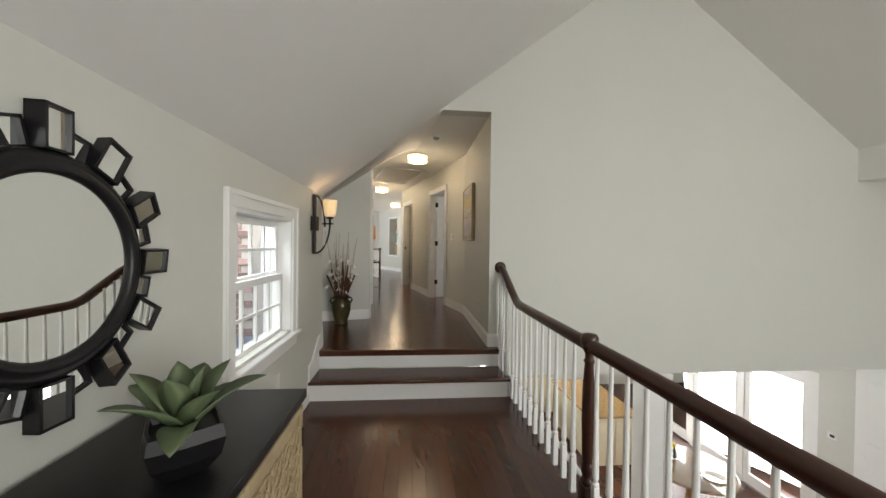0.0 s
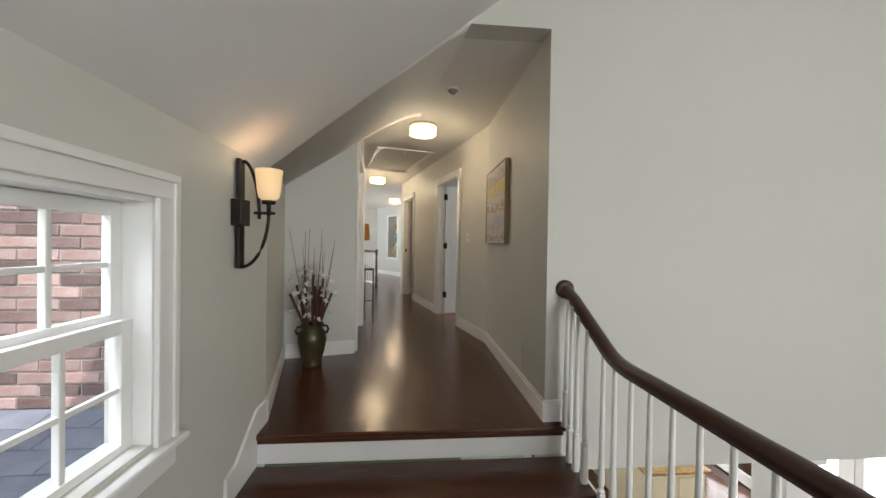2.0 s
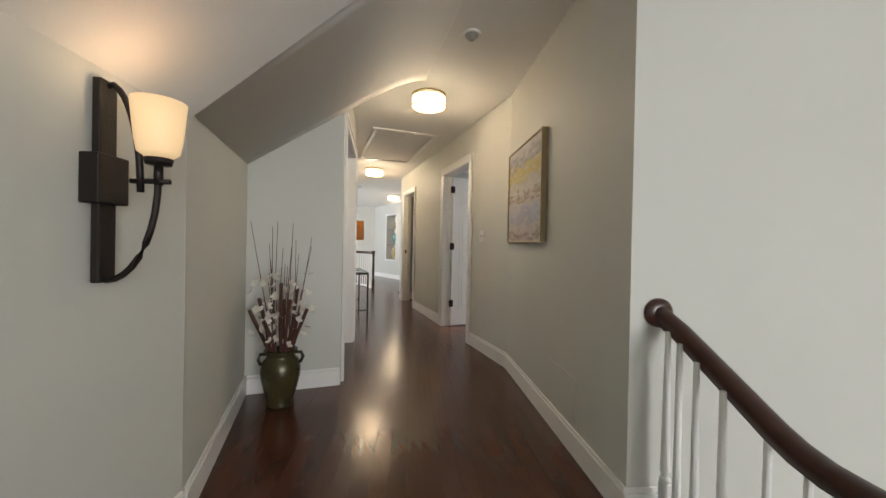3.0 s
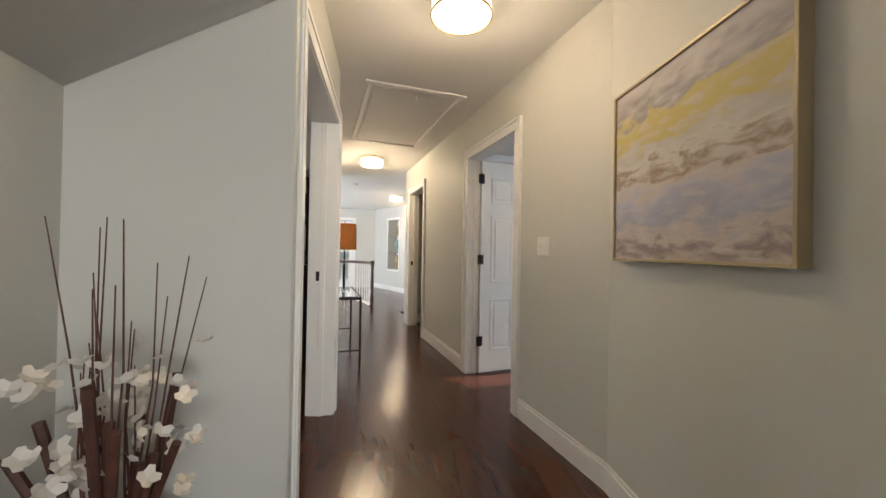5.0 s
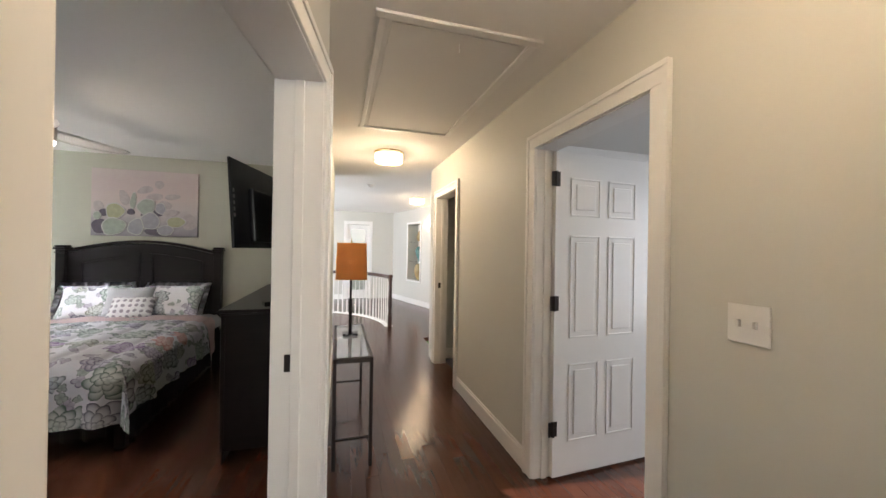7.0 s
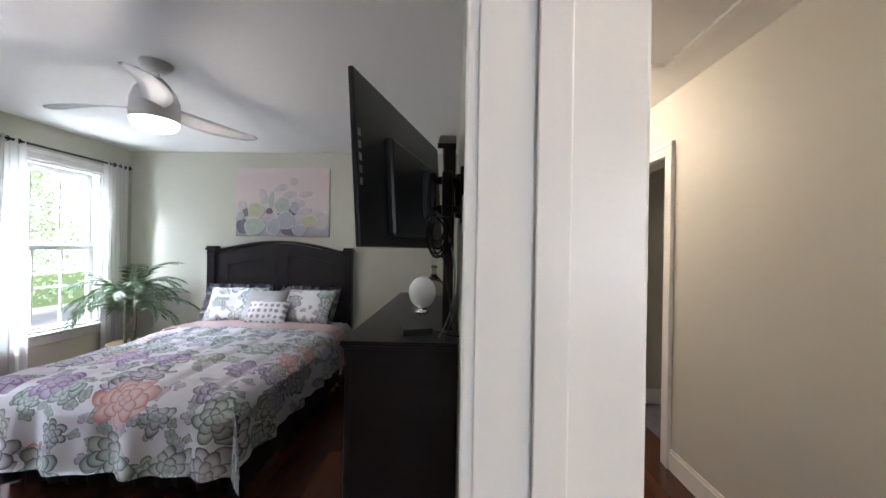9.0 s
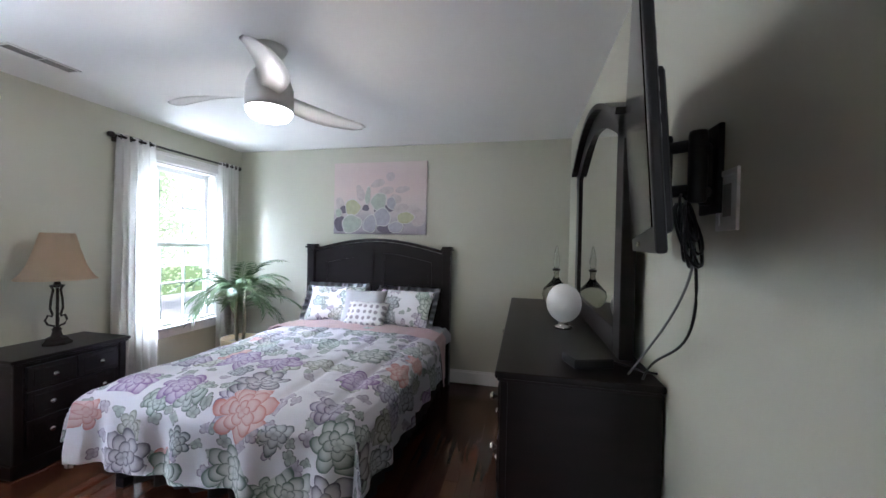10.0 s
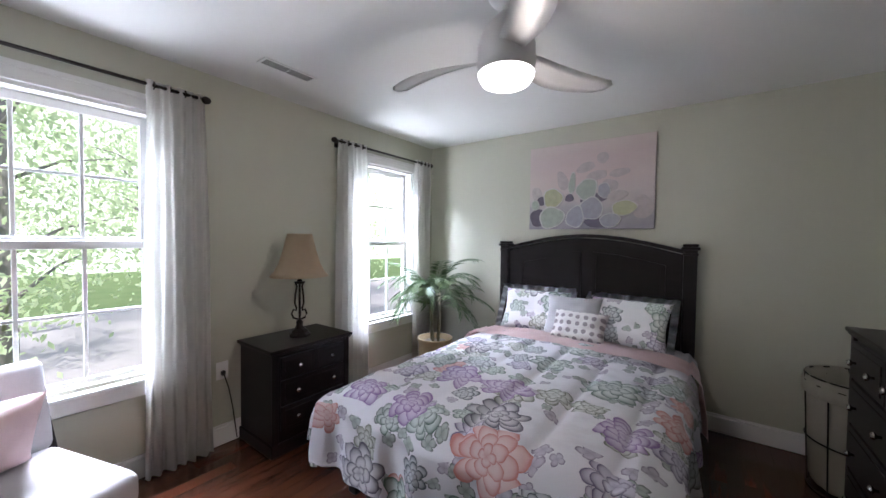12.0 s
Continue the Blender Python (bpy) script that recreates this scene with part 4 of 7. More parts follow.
# ---- painting in the hall ----
def painted(name, stops, scale, mode, vary):
    """An abstract canvas: colours in bands or blots, broken by brush-like noise."""
    m = bpy.data.materials.new(name)
    m.use_nodes = True
    n, l = m.node_tree.nodes, m.node_tree.links
    p = n["Principled BSDF"]
    p.inputs["Roughness"].default_value = 0.6
    tc, mp, sep = n.new("ShaderNodeTexCoord"), n.new("ShaderNodeMapping"), n.new("ShaderNodeSeparateXYZ")
    l.new(tc.outputs["Object"], mp.inputs[0])
    mp.inputs["Scale"].default_value = mode
    tex = n.new("ShaderNodeTexNoise")
    tex.inputs["Scale"].default_value, tex.inputs["Detail"].default_value, tex.inputs["Distortion"].default_value = scale, 8, 0.6
    l.new(mp.outputs[0], tex.inputs["Vector"])
    l.new(tc.outputs["Object"], sep.inputs[0])
    ma = n.new("ShaderNodeMath")
    ma.operation = "MULTIPLY_ADD"
    ma.inputs[1].default_value = vary
    l.new(tex.outputs[0], ma.inputs[0])
    l.new(sep.outputs[2], ma.inputs[2])
    ramp = n.new("ShaderNodeValToRGB")
    l.new(ma.outputs[0], ramp.inputs[0])
    ma.use_clamp = False
    els = ramp.color_ramp.elements
    while len(els) < len(stops):
        els.new(0.5)
    for e, (pos, col) in zip(els, stops):
        e.position, e.color = pos, (*col, 1)
    l.new(ramp.outputs[0], p.inputs["Base Color"])
    bp, fine = n.new("ShaderNodeBump"), n.new("ShaderNodeTexNoise")
    fine.inputs["Scale"].default_value = 60
    l.new(mp.outputs[0], fine.inputs["Vector"])
    l.new(fine.outputs[0], bp.inputs["Height"])
    bp.inputs["Strength"].default_value, bp.inputs["Distance"].default_value = 0.15, 0.003
    l.new(bp.outputs[0], p.inputs["Normal"])
    return m


LAND = painted("abstract_landscape_canvas", [(0.14, (0.46, 0.38, 0.34)), (0.20, (0.24, 0.20, 0.20)), (0.25, (0.50, 0.44, 0.40)), (0.31, (0.34, 0.34, 0.43)), (0.40, (0.42, 0.42, 0.52)), (0.46, (0.52, 0.46, 0.42)), (0.50, (0.30, 0.22, 0.15)), (0.54, (0.56, 0.53, 0.49)), (0.60, (0.46, 0.44, 0.41)), (0.645, (0.50, 0.41, 0.13)), (0.72, (0.50, 0.42, 0.16)), (0.76, (0.29, 0.27, 0.28)), (0.84, (0.46, 0.43, 0.43)), (0.94, (0.57, 0.56, 0.57))], 7.0, (1, 1.1, 2.6), 0.30)
ln, lk = LAND.node_tree.nodes, LAND.node_tree.links
strokes, smap, sramp, smix = (ln.new("ShaderNode" + k) for k in ("TexNoise", "Mapping", "MapRange", "Mix"))
smap.inputs["Scale"].default_value = (1, 5, 16)
lk.new([q for q in ln if q.bl_idname == "ShaderNodeTexCoord"][0].outputs["Object"], smap.inputs[0])
lk.new(smap.outputs[0], strokes.inputs["Vector"])
strokes.inputs["Scale"].default_value, strokes.inputs["Detail"].default_value = 2.2, 7
sramp.inputs["From Min"].default_value, sramp.inputs["From Max"].default_value, sramp.inputs["To Max"].default_value = 0.48, 0.70, 0.6
lk.new(strokes.outputs[0], sramp.inputs["Value"])
smix.data_type = "RGBA"
smix.inputs["B"].default_value = (0.55, 0.51, 0.48, 1)
lk.new(sramp.outputs[0], smix.inputs["Factor"])
lp = ln["Principled BSDF"]
lk.new(lp.inputs["Base Color"].links[0].from_socket, smix.inputs["A"])
lk.new(smix.outputs["Result"], lp.inputs["Base Color"])
pic = thing("painting", "abstract landscape painting in a thin pale gold frame", "painting", STAIR @ Matrix.Translation((0.0, 0.90, 1.478)))
PW, PH = 0.80, 0.745
part("canvas", box(-0.036, -0.004, 0.012, PW - 0.012, 0.012, PH - 0.012), LAND, pic, "grey, ochre and blue abstract canvas")
for a, b, c2, d in ((0, 0.012, 0, PH), (PW - 0.012, PW, 0, PH), (0.012, PW - 0.012, 0, 0.012), (0.012, PW - 0.012, PH - 0.012, PH)):
    part("frame_bar", box(-0.045, -0.002, a, b, c2, d, 0.002), FRAMEGOLD, pic, "thin pale gold frame bar")

obj("access_panel", merge_boxes([(-0.006, -0.0005, 0.45, 0.82, 0.52, 0.76)], 0.002), WALL, STAIR, "flat painted access panel low on the wall", "access panel", "structure")


def switch_plate(m, label, gangs=2):
    t = thing("light_switch", label, "light switch", m)
    part("plate", box(-0.007, 0.0, 0, 0.046 * gangs + 0.024, 0, 0.117, 0.003), PLATE, t)
    for k in range(gangs):
        part("toggle", box(-0.017, -0.007, 0.03 + 0.046 * k, 0.04 + 0.046 * k, 0.048, 0.07, 0.002), PLATE, t)


switch_plate(Matrix.Translation((RX, 7.33, 1.493)), "white double toggle light switch on the hall wall")
switch_plate(pose(2.04, 11.08, 1.50, 0, 0, 90) @ Matrix.Identity(4), "white light switch behind the second doorway", 1)

# ---- six-panel door standing open ----
dl = thing("door_1", "white six-panel door standing open on dark hinges", "door", pose(RX + 0.105, DR1 - 0.022, H, 0, 0, 3), kind="structure")
DWID, DHGT, DT = 0.825, 2.015, 0.035
bm = box(0, DWID, -DT, 0, 0.012, DHGT, 0.002)
part("leaf", bm, TRIM, dl, "white painted door leaf")
for c in range(2):
    for z0, z1 in ((0.22, 0.70), (0.86, 1.50), (1.62, 1.86)):
        x0 = 0.11 + c * 0.295
        for s, yy in ((-1, -DT), (1, 0.0)):
            pb = bmesh.new()
            q = sorted((yy, yy + s * 0.007))
            box(x0, x0 + 0.012, q[0], q[1], z0, z1, 0.003, pb)
            box(x0 + 0.218, x0 + 0.23, q[0], q[1], z0, z1, 0.003, pb)
            box(x0 + 0.012, x0 + 0.218, q[0], q[1], z0, z0 + 0.012, 0.003, pb)
            box(x0 + 0.012, x0 + 0.218, q[0], q[1], z1 - 0.012, z1, 0.003, pb)
            box(x0 + 0.04, x0 + 0.19, q[0], q[1] , z0 + 0.04, z1 - 0.04, 0.0045, pb)
            part("panel", pb, TRIM, dl)
for z in (0.31, 1.08, 1.845):
    part("hinge", merge_boxes([(-0.03, 0.03, -DT - 0.004, -DT + 0.002, z - 0.045, z + 0.045), (-0.006, 0.006, -DT - 0.012, -DT, z - 0.047, z + 0.047)], 0.001), IRON, dl, "dark bronze hinge")
obj("strike_plate", merge_boxes([(DX - 0.125, DX - 0.085, LD1 - 0.021, LD1 - 0.017, H + 0.93, H + 0.995)], 0.001), IRON, DOORW, "dark bronze strike plate in the door jamb", "strike plate", "structure")
obj("strike_plate", merge_boxes([(RX + 0.02, RX + 0.06, D2B - 0.021, D2B - 0.017, H + 0.93, H + 0.995)], 0.001), IRON, WING, "dark strike plate in the white jamb", "strike plate", "structure")

# ---- console table with lamp ----
tb = thing("console_table", "slim dark metal console table with a glass top", "console table", WING, kind="")
TX0, TX1, TY0, TY1, TZ = 0.462, 0.712, 8.97, 10.02, H + 0.70
for x in (TX0, TX1 - 0.022):
    for y in (TY0, TY1 - 0.022):
        part("leg", box(x, x + 0.022, y, y + 0.022, H, TZ - 0.03, 0.002), IRON, tb)
part("top_frame", merge_boxes([(TX0, TX1, TY0, TY0 + 0.022, TZ - 0.03, TZ), (TX0, TX1, TY1 - 0.022, TY1, TZ - 0.03, TZ), (TX0, TX0 + 0.022, TY0, TY1, TZ - 0.03, TZ), (TX1 - 0.022, TX1, TY0, TY1, TZ - 0.03, TZ)], 0.002), IRON, tb)
for ya in (TY0 + 0.004, TY1 - 0.018):
    part("stretcher", box(TX0 + 0.02, TX1 - 0.02, ya, ya + 0.014, H + 0.18, H + 0.194, 0.001), IRON, tb)
part("glass_top", box(TX0 + 0.02, TX1 - 0.02, TY0 + 0.02, TY1 - 0.02, TZ - 0.006, TZ + 0.002), GLASS, tb, "clear glass top")
lp = thing("table_lamp", "table lamp with a square amber shade on a crystal stem", "table lamp", Matrix.Translation((0.585, 9.62, TZ + 0.002)))
part("base", box(-0.06, 0.06, -0.06, 0.06, 0, 0.018, 0.004), GLASS, lp)
part("stem", lathe([(0.014, 0.018), (0.014, 0.12), (0.01, 0.13), (0.014, 0.14), (0.014, 0.28), (0.008, 0.29), (0.008, 0.52)], 12), IRON, lp, smooth=True)
bm = bmesh.new()
prof = [(0.120, 0.45), (0.112, 0.74)]
ra = [bm.verts.new((sx * prof[0][0], sy * prof[0][0], prof[0][1])) for sx, sy in ((-1, -1), (1, -1), (1, 1), (-1, 1))]
rb = [bm.verts.new((sx * prof[1][0], sy * prof[1][0], prof[1][1])) for sx, sy in ((-1, -1), (1, -1), (1, 1), (-1, 1))]
for k in range(4):
    bm.faces.new((ra[k], ra[(k + 1) % 4], rb[(k + 1) % 4], rb[k]))
bmesh.ops.solidify(bm, geom=bm.faces[:], thickness=0.003)
part("shade", bm, SHADE_ORANGE, lp, "square amber fabric shade")
part("finial", lathe([(0.0, 0.51), (0.006, 0.515), (0.004, 0.74), (0.008, 0.755), (0.0, 0.79)], 10), BRASS, lp)

# ---- far landing: curved balustrade, niche, glazed door ----
cb = thing("curved_balustrade", "curved balustrade with white balusters and a dark rail", "balustrade", WING)
CC, CR = Vector((-0.62, 13.15, 0)), 2.02
pts = [(CC.x + CR * math.cos(radians(a)), CC.y + CR * math.sin(radians(a)), H + 0.88) for a in range(0, 121, 5)]
part("handrail", swept(HANDRAIL, pts), RAILWOOD, cb, "dark curved handrail", True)
for a in np.arange(3.5, 120, 3.3):
    b = new("baluster", flat_mesh)
    b.parent = cb
    b.matrix_basis = Matrix.Translation((CC.x + CR * math.cos(radians(a)), CC.y + CR * math.sin(radians(a)), H)) @ Matrix.Diagonal((0.8, 0.8, 0.95, 1))
nb = box(-0.035, 0.035, -0.035, 0.035, 0, 0.2, 0.003)
lathe([(0.03, 0.2), (0.036, 0.22), (0.024, 0.25), (0.034, 0.4), (0.025, 0.75), (0.036, 0.86), (0.046, 0.90), (0.046, 0.93), (0.0, 0.94)], 16, nb)
part("newel_post", nb, RAILWOOD, cb, "dark turned newel post", m=Matrix.Translation((CC.x + CR, CC.y, H)))
bm = bmesh.new()
for a in range(0, 120, 5):
    q = []
    for r in (CR - 0.09, CR + 0.06):
        for b in (a, a + 5):
            q.append((CC.x + r * math.cos(radians(b)), CC.y + r * math.sin(radians(b))))
    prism([q[0], q[2], q[3], q[1]], H - 0.3, H + 0.004, bm)
obj("stairwell_fascia", bm, TRIM, WING, "white curved fascia of the stairwell edge", "trim", "structure")
obj("floor_landing_back", prism([(CC.x + (CR + 0.05) * math.cos(radians(a)), CC.y + (CR + 0.05) * math.sin(radians(a))) for a in range(62, 121, 6)] + [(-2.5, 14.9), (-2.5, 16.95), (0.34, 16.95)], H - 0.06, H - 0.002), FLOOR, WING, "dark hardwood floor behind the stairwell", "floor", "structure")

nf = thing("niche_frame", "white framed lit wall niche with glass shelves", "niche", AW, kind="structure")
for a, b, z0, z1 in ((NA - 0.05, NA + 0.002, NZ0 - 0.05, NZ1 + 0.05), (NB - 0.002, NB + 0.05, NZ0 - 0.05, NZ1 + 0.05), (NA, NB, NZ0 - 0.05, NZ0 + 0.002), (NA, NB, NZ1 - 0.002, NZ1 + 0.05)):
    part("frame_bar", box(a, b, -0.02, 0.0, z0, z1, 0.003), TRIM, nf)
for z in (1.45, 1.95):
    part("glass_shelf", box(NA + 0.002, NB - 0.002, 0.03, 0.29, z, z + 0.008), GLASS, nf)
mid = (NA + NB) / 2
v1 = thing("bronze_vase", "bronze sculptural vase with a heart-shaped opening", "vase", AW @ Matrix.Translation((mid, 0.16, NZ0)))
part("body", lathe([(0.0, 0.0), (0.06, 0.0), (0.11, 0.10), (0.13, 0.22), (0.12, 0.32), (0.09, 0.40), (0.07, 0.41), (0.10, 0.30), (0.09, 0.2), (0.0, 0.1)], 24), GOLDGLAZE, v1, smooth=True)
v2 = thing("teal_urn", "teal glazed two-handled urn on a glass shelf", "vase", AW @ Matrix.Translation((mid, 0.16, 1.458)))
part("body", lathe([(0.0, 0.0), (0.035, 0.0), (0.03, 0.03), (0.08, 0.15), (0.11, 0.25), (0.10, 0.31), (0.06, 0.34), (0.07, 0.38), (0.05, 0.38), (0.0, 0.3)], 24), TEAL, v2, smooth=True)
for s in (-1, 1):
    part("handle", tube([(s * 0.065, 0, 0.36), (s * 0.13, 0, 0.36), (s * 0.13, 0, 0.28), (s * 0.105, 0, 0.26)], 0.012, 8), TEAL, v2)
v3 = thing("gold_plate", "round gold decorative plate on the top shelf", "plate", AW @ Matrix.Translation((mid, 0.2, 1.958)))
part("dish", lathe([(0.0, 0.0), (0.13, 0.02), (0.15, 0.035), (0.145, 0.04), (0.12, 0.028), (0.0, 0.01)], 28, m=Matrix.Translation((0, 0, 0.152)) @ Matrix.Rotation(radians(80), 4, "X")), GOLDGLAZE, v3, smooth=True)

gd = thing("door_2", "white door with a tall glass panel on the landing", "door", Matrix.Translation((0.72, 16.98, H)), kind="structure")
part("stile", merge_boxes([(0, 0.1, 0, 0.04, 0.01, 2.06), (0.5, 0.6, 0, 0.04, 0.01, 2.06), (0.1, 0.5, 0, 0.04, 0.01, 0.25), (0.1, 0.5, 0, 0.04, 1.94, 2.06)], 0.003), TRIM, gd)
pane = part("pane", box(0.1, 0.5, 0.015, 0.02, 0.25, 1.94), GLASS, gd)
for a, b, z1 in ((-0.09, 0.0, 2.17), (0.6, 0.69, 2.17)):
    part("casing", box(a, b, -0.05, -0.03, 0, z1, 0.003), TRIM, gd)
part("casing_head", box(0, 0.6, -0.05, -0.03, 2.08, 2.17, 0.003), TRIM, gd)
obj("wall_behind_door", box(0.4, 1.7, 18.2, 18.3, 0.2, 2.9), WALL, WING, "pale wall beyond the glazed door", "wall", "structure")


# ---- floral cotton ----
def floral(name, scale=1.0):
    """A printed cotton: layered succulent rosettes over small leaf sprays, on the cloth's own coordinates."""
    m = bpy.data.materials.new(name)
    m.use_nodes = True
    n, l = m.node_tree.nodes, m.node_tree.links
    p = n["Principled BSDF"]
    p.inputs["Roughness"].default_value, p.inputs["Sheen Weight"].default_value = 0.9, 0.2

    def calc(op, a, b=0.0, c=0.0):
        q = n.new("ShaderNodeMath")
        q.operation = op
        for k, v in enumerate((a, b, c)):
            if isinstance(v, (int, float)):
                q.inputs[k].default_value = v
            else:
                l.new(v, q.inputs[k])
        return q.outputs[0]

    def blend(f, a, b):
        q = n.new("ShaderNodeMix")
        q.data_type = "RGBA"
        for key, v in (("Factor", f), ("A", a), ("B", b)):
            if isinstance(v, tuple):
                q.inputs[key].default_value = (*v, 1)
            elif isinstance(v, (int, float)):
                q.inputs[key].default_value = v
            else:
                l.new(v, q.inputs[key])
        return q.outputs["Result"]

    def ramp(v, stops, hard=True):
        q = n.new("ShaderNodeValToRGB")
        q.color_ramp.interpolation = "CONSTANT" if hard else "LINEAR"
        els = q.color_ramp.elements
        while len(els) < len(stops):
            els.new(0.5)
        for e, (pos, col) in zip(els, stops):
            e.position, e.color = pos, (*col, 1)
        l.new(v, q.inputs[0])
        return q.outputs[0]

    tc, wash, mixv = n.new("ShaderNodeTexCoord"), n.new("ShaderNodeTexNoise"), n.new("ShaderNodeMix")
    wash.inputs["Scale"].default_value, wash.inputs["Detail"].default_value = 9 * scale, 4
    l.new(tc.outputs["UV"], wash.inputs["Vector"])
    mixv.data_type = "VECTOR"
    mixv.inputs["Factor"].default_value = 0.045
    l.new(tc.outputs["UV"], mixv.inputs["A"])
    l.new(wash.outputs["Color"], mixv.inputs["B"])
    tint = calc("MULTIPLY_ADD", wash.outputs[0], 1.5, -0.28)

    def cells(freq, shift):
        mp, v, sub, sep, rgb, ln = (n.new("ShaderNode" + k) for k in ("Mapping", "TexVoronoi", "VectorMath", "SeparateXYZ", "SeparateColor", "VectorMath"))
        mp.inputs["Location"].default_value = (shift, shift * 1.7, 0)
        l.new(mixv.outputs["Result"], mp.inputs[0])
        v.voronoi_dimensions = "2D"
        v.inputs["Scale"].default_value, v.inputs["Randomness"].default_value = freq, 0.75
        l.new(mp.outputs[0], v.inputs["Vector"])
        sub.operation = "SUBTRACT"
        l.new(mp.outputs[0], sub.inputs[0])
        l.new(v.outputs["Position"], sub.inputs[1])
        l.new(sub.outputs[0], sep.inputs[0])
        l.new(v.outputs["Color"], rgb.inputs[0])
        ang = calc("ARCTAN2", sep.outputs[1], sep.outputs[0])
        rad = v.outputs["Distance"]
        return rad, ang, rgb.outputs

    def rosette(under, freq, shift, layers, palette, share):
        rad, ang, rnd3 = cells(freq, shift)
        size = calc("MULTIPLY_ADD", rnd3[1], 0.40, 0.72)
        r = calc("DIVIDE", rad, size)
        dark, light = ramp(rnd3[0], palette[0]), ramp(rnd3[0], palette[1])
        there = calc("LESS_THAN", rnd3[2], share)
        out = under
        for k, (reach, petals) in enumerate(layers):
            turn = calc("MULTIPLY_ADD", rnd3[1], 6.28, ang)
            wave = calc("ABSOLUTE", calc("COSINE", calc("MULTIPLY_ADD", turn, petals / 2, k * 1.3)))
            rim = calc("MULTIPLY_ADD", calc("POWER", wave, 0.55), reach * 0.50, reach * 0.50)
            e = calc("DIVIDE", r, rim)
            inside = calc("MULTIPLY", calc("LESS_THAN", e, 1.0), there)
            vein = calc("POWER", calc("SUBTRACT", 1.0, wave), 2.5)
            edge = calc("POWER", e, 6.0)
            base = calc("SUBTRACT", 0.55, calc("MULTIPLY", e, 0.80))
            tone = calc("ADD", calc("MAXIMUM", calc("MULTIPLY", base, 0.8), calc("MULTIPLY", edge, 1.25)), calc("MULTIPLY", vein, 0.30))
            q = n.new("ShaderNodeClamp")
            l.new(calc("MULTIPLY", calc("ADD", tone, 0.03), calc("ADD", tint, 0.48)), q.inputs[0])
            out = blend(inside, out, blend(q.outputs[0], light, dark))
        return out

    sage = [(0.0, (0.13, 0.19, 0.16)), (0.35, (0.09, 0.11, 0.13)), (0.55, (0.18, 0.20, 0.15)), (0.75, (0.18, 0.15, 0.25)), (0.94, (0.58, 0.26, 0.23))]
    sage_l = [(0.0, (0.74, 0.80, 0.77)), (0.35, (0.74, 0.77, 0.79)), (0.55, (0.80, 0.81, 0.78)), (0.75, (0.77, 0.74, 0.82)), (0.94, (0.80, 0.62, 0.60))]
    bold = [(0.0, (0.28, 0.16, 0.38)), (0.22, (0.12, 0.18, 0.15)), (0.46, (0.12, 0.11, 0.15)), (0.66, (0.14, 0.20, 0.17)), (0.92, (0.60, 0.25, 0.22))]
    bold_l = [(0.0, (0.77, 0.70, 0.80)), (0.22, (0.76, 0.81, 0.78)), (0.46, (0.80, 0.78, 0.80)), (0.66, (0.79, 0.82, 0.79)), (0.92, (0.84, 0.71, 0.69))]
    ground = (0.86, 0.85, 0.88)
    col = rosette(ground, 15 * scale, 3.1, [(0.58, 4)], ([(0.0, (0.10, 0.12, 0.11)), (0.6, (0.22, 0.18, 0.26))], [(0.0, (0.55, 0.60, 0.57)), (0.6, (0.68, 0.64, 0.71))]), 0.36)
    col = rosette(col, 6.2 * scale, 1.3, [(0.60, 6), (0.42, 5), (0.22, 4)], (sage, sage_l), 0.52)
    col = rosette(col, 3.7 * scale, 0.2, [(0.54, 7), (0.41, 6), (0.27, 5), (0.13, 4)], (bold, bold_l), 0.36)
    l.new(col, p.inputs["Base Color"])
    bp, weave = n.new("ShaderNodeBump"), n.new("ShaderNodeTexNoise")
    weave.inputs["Scale"].default_value, weave.inputs["Detail"].default_value = 28, 6
    l.new(tc.outputs["Object"], weave.inputs["Vector"])
    l.new(weave.outputs[0], bp.inputs["Height"])
    bp.inputs["Strength"].default_value, bp.inputs["Distance"].default_value = 0.25, 0.01
    l.new(bp.outputs[0], p.inputs["Normal"])
    return m


FLORAL = floral("floral_succulent_cotton")
FLORAL_P = floral("floral_pillow_cotton", 1.15)


def dotted(name):
    m = material(name, (0.70, 0.68, 0.67), 0.9, scale=14, bump=0.2, bscale=200)
    n, l = m.node_tree.nodes, m.node_tree.links
    p = n["Principled BSDF"]
    old = p.inputs["Base Color"].links[0].from_socket
    tc, v, lt, mx = n.new("ShaderNodeTexCoord"), n.new("ShaderNodeTexVoronoi"), n.new("ShaderNodeMath"), n.new("ShaderNodeMix")
    v.inputs["Scale"].default_value, v.inputs["Randomness"].default_value = 17, 0.15
    v.voronoi_dimensions = "2D"
    l.new(tc.outputs["Object"], v.inputs["Vector"])
    lt.operation, lt.inputs[1].default_value = "LESS_THAN", 0.30
    l.new(v.outputs["Distance"], lt.inputs[0])
    mx.data_type = "RGBA"
    mx.inputs["B"].default_value = (0.30, 0.27, 0.29, 1)
    l.new(lt.outputs[0], mx.inputs["Factor"])
    l.new(old, mx.inputs["A"])
    l.new(mx.outputs["Result"], p.inputs["Base Color"])
    return m


DOTS = dotted("grey_dotted_cotton")

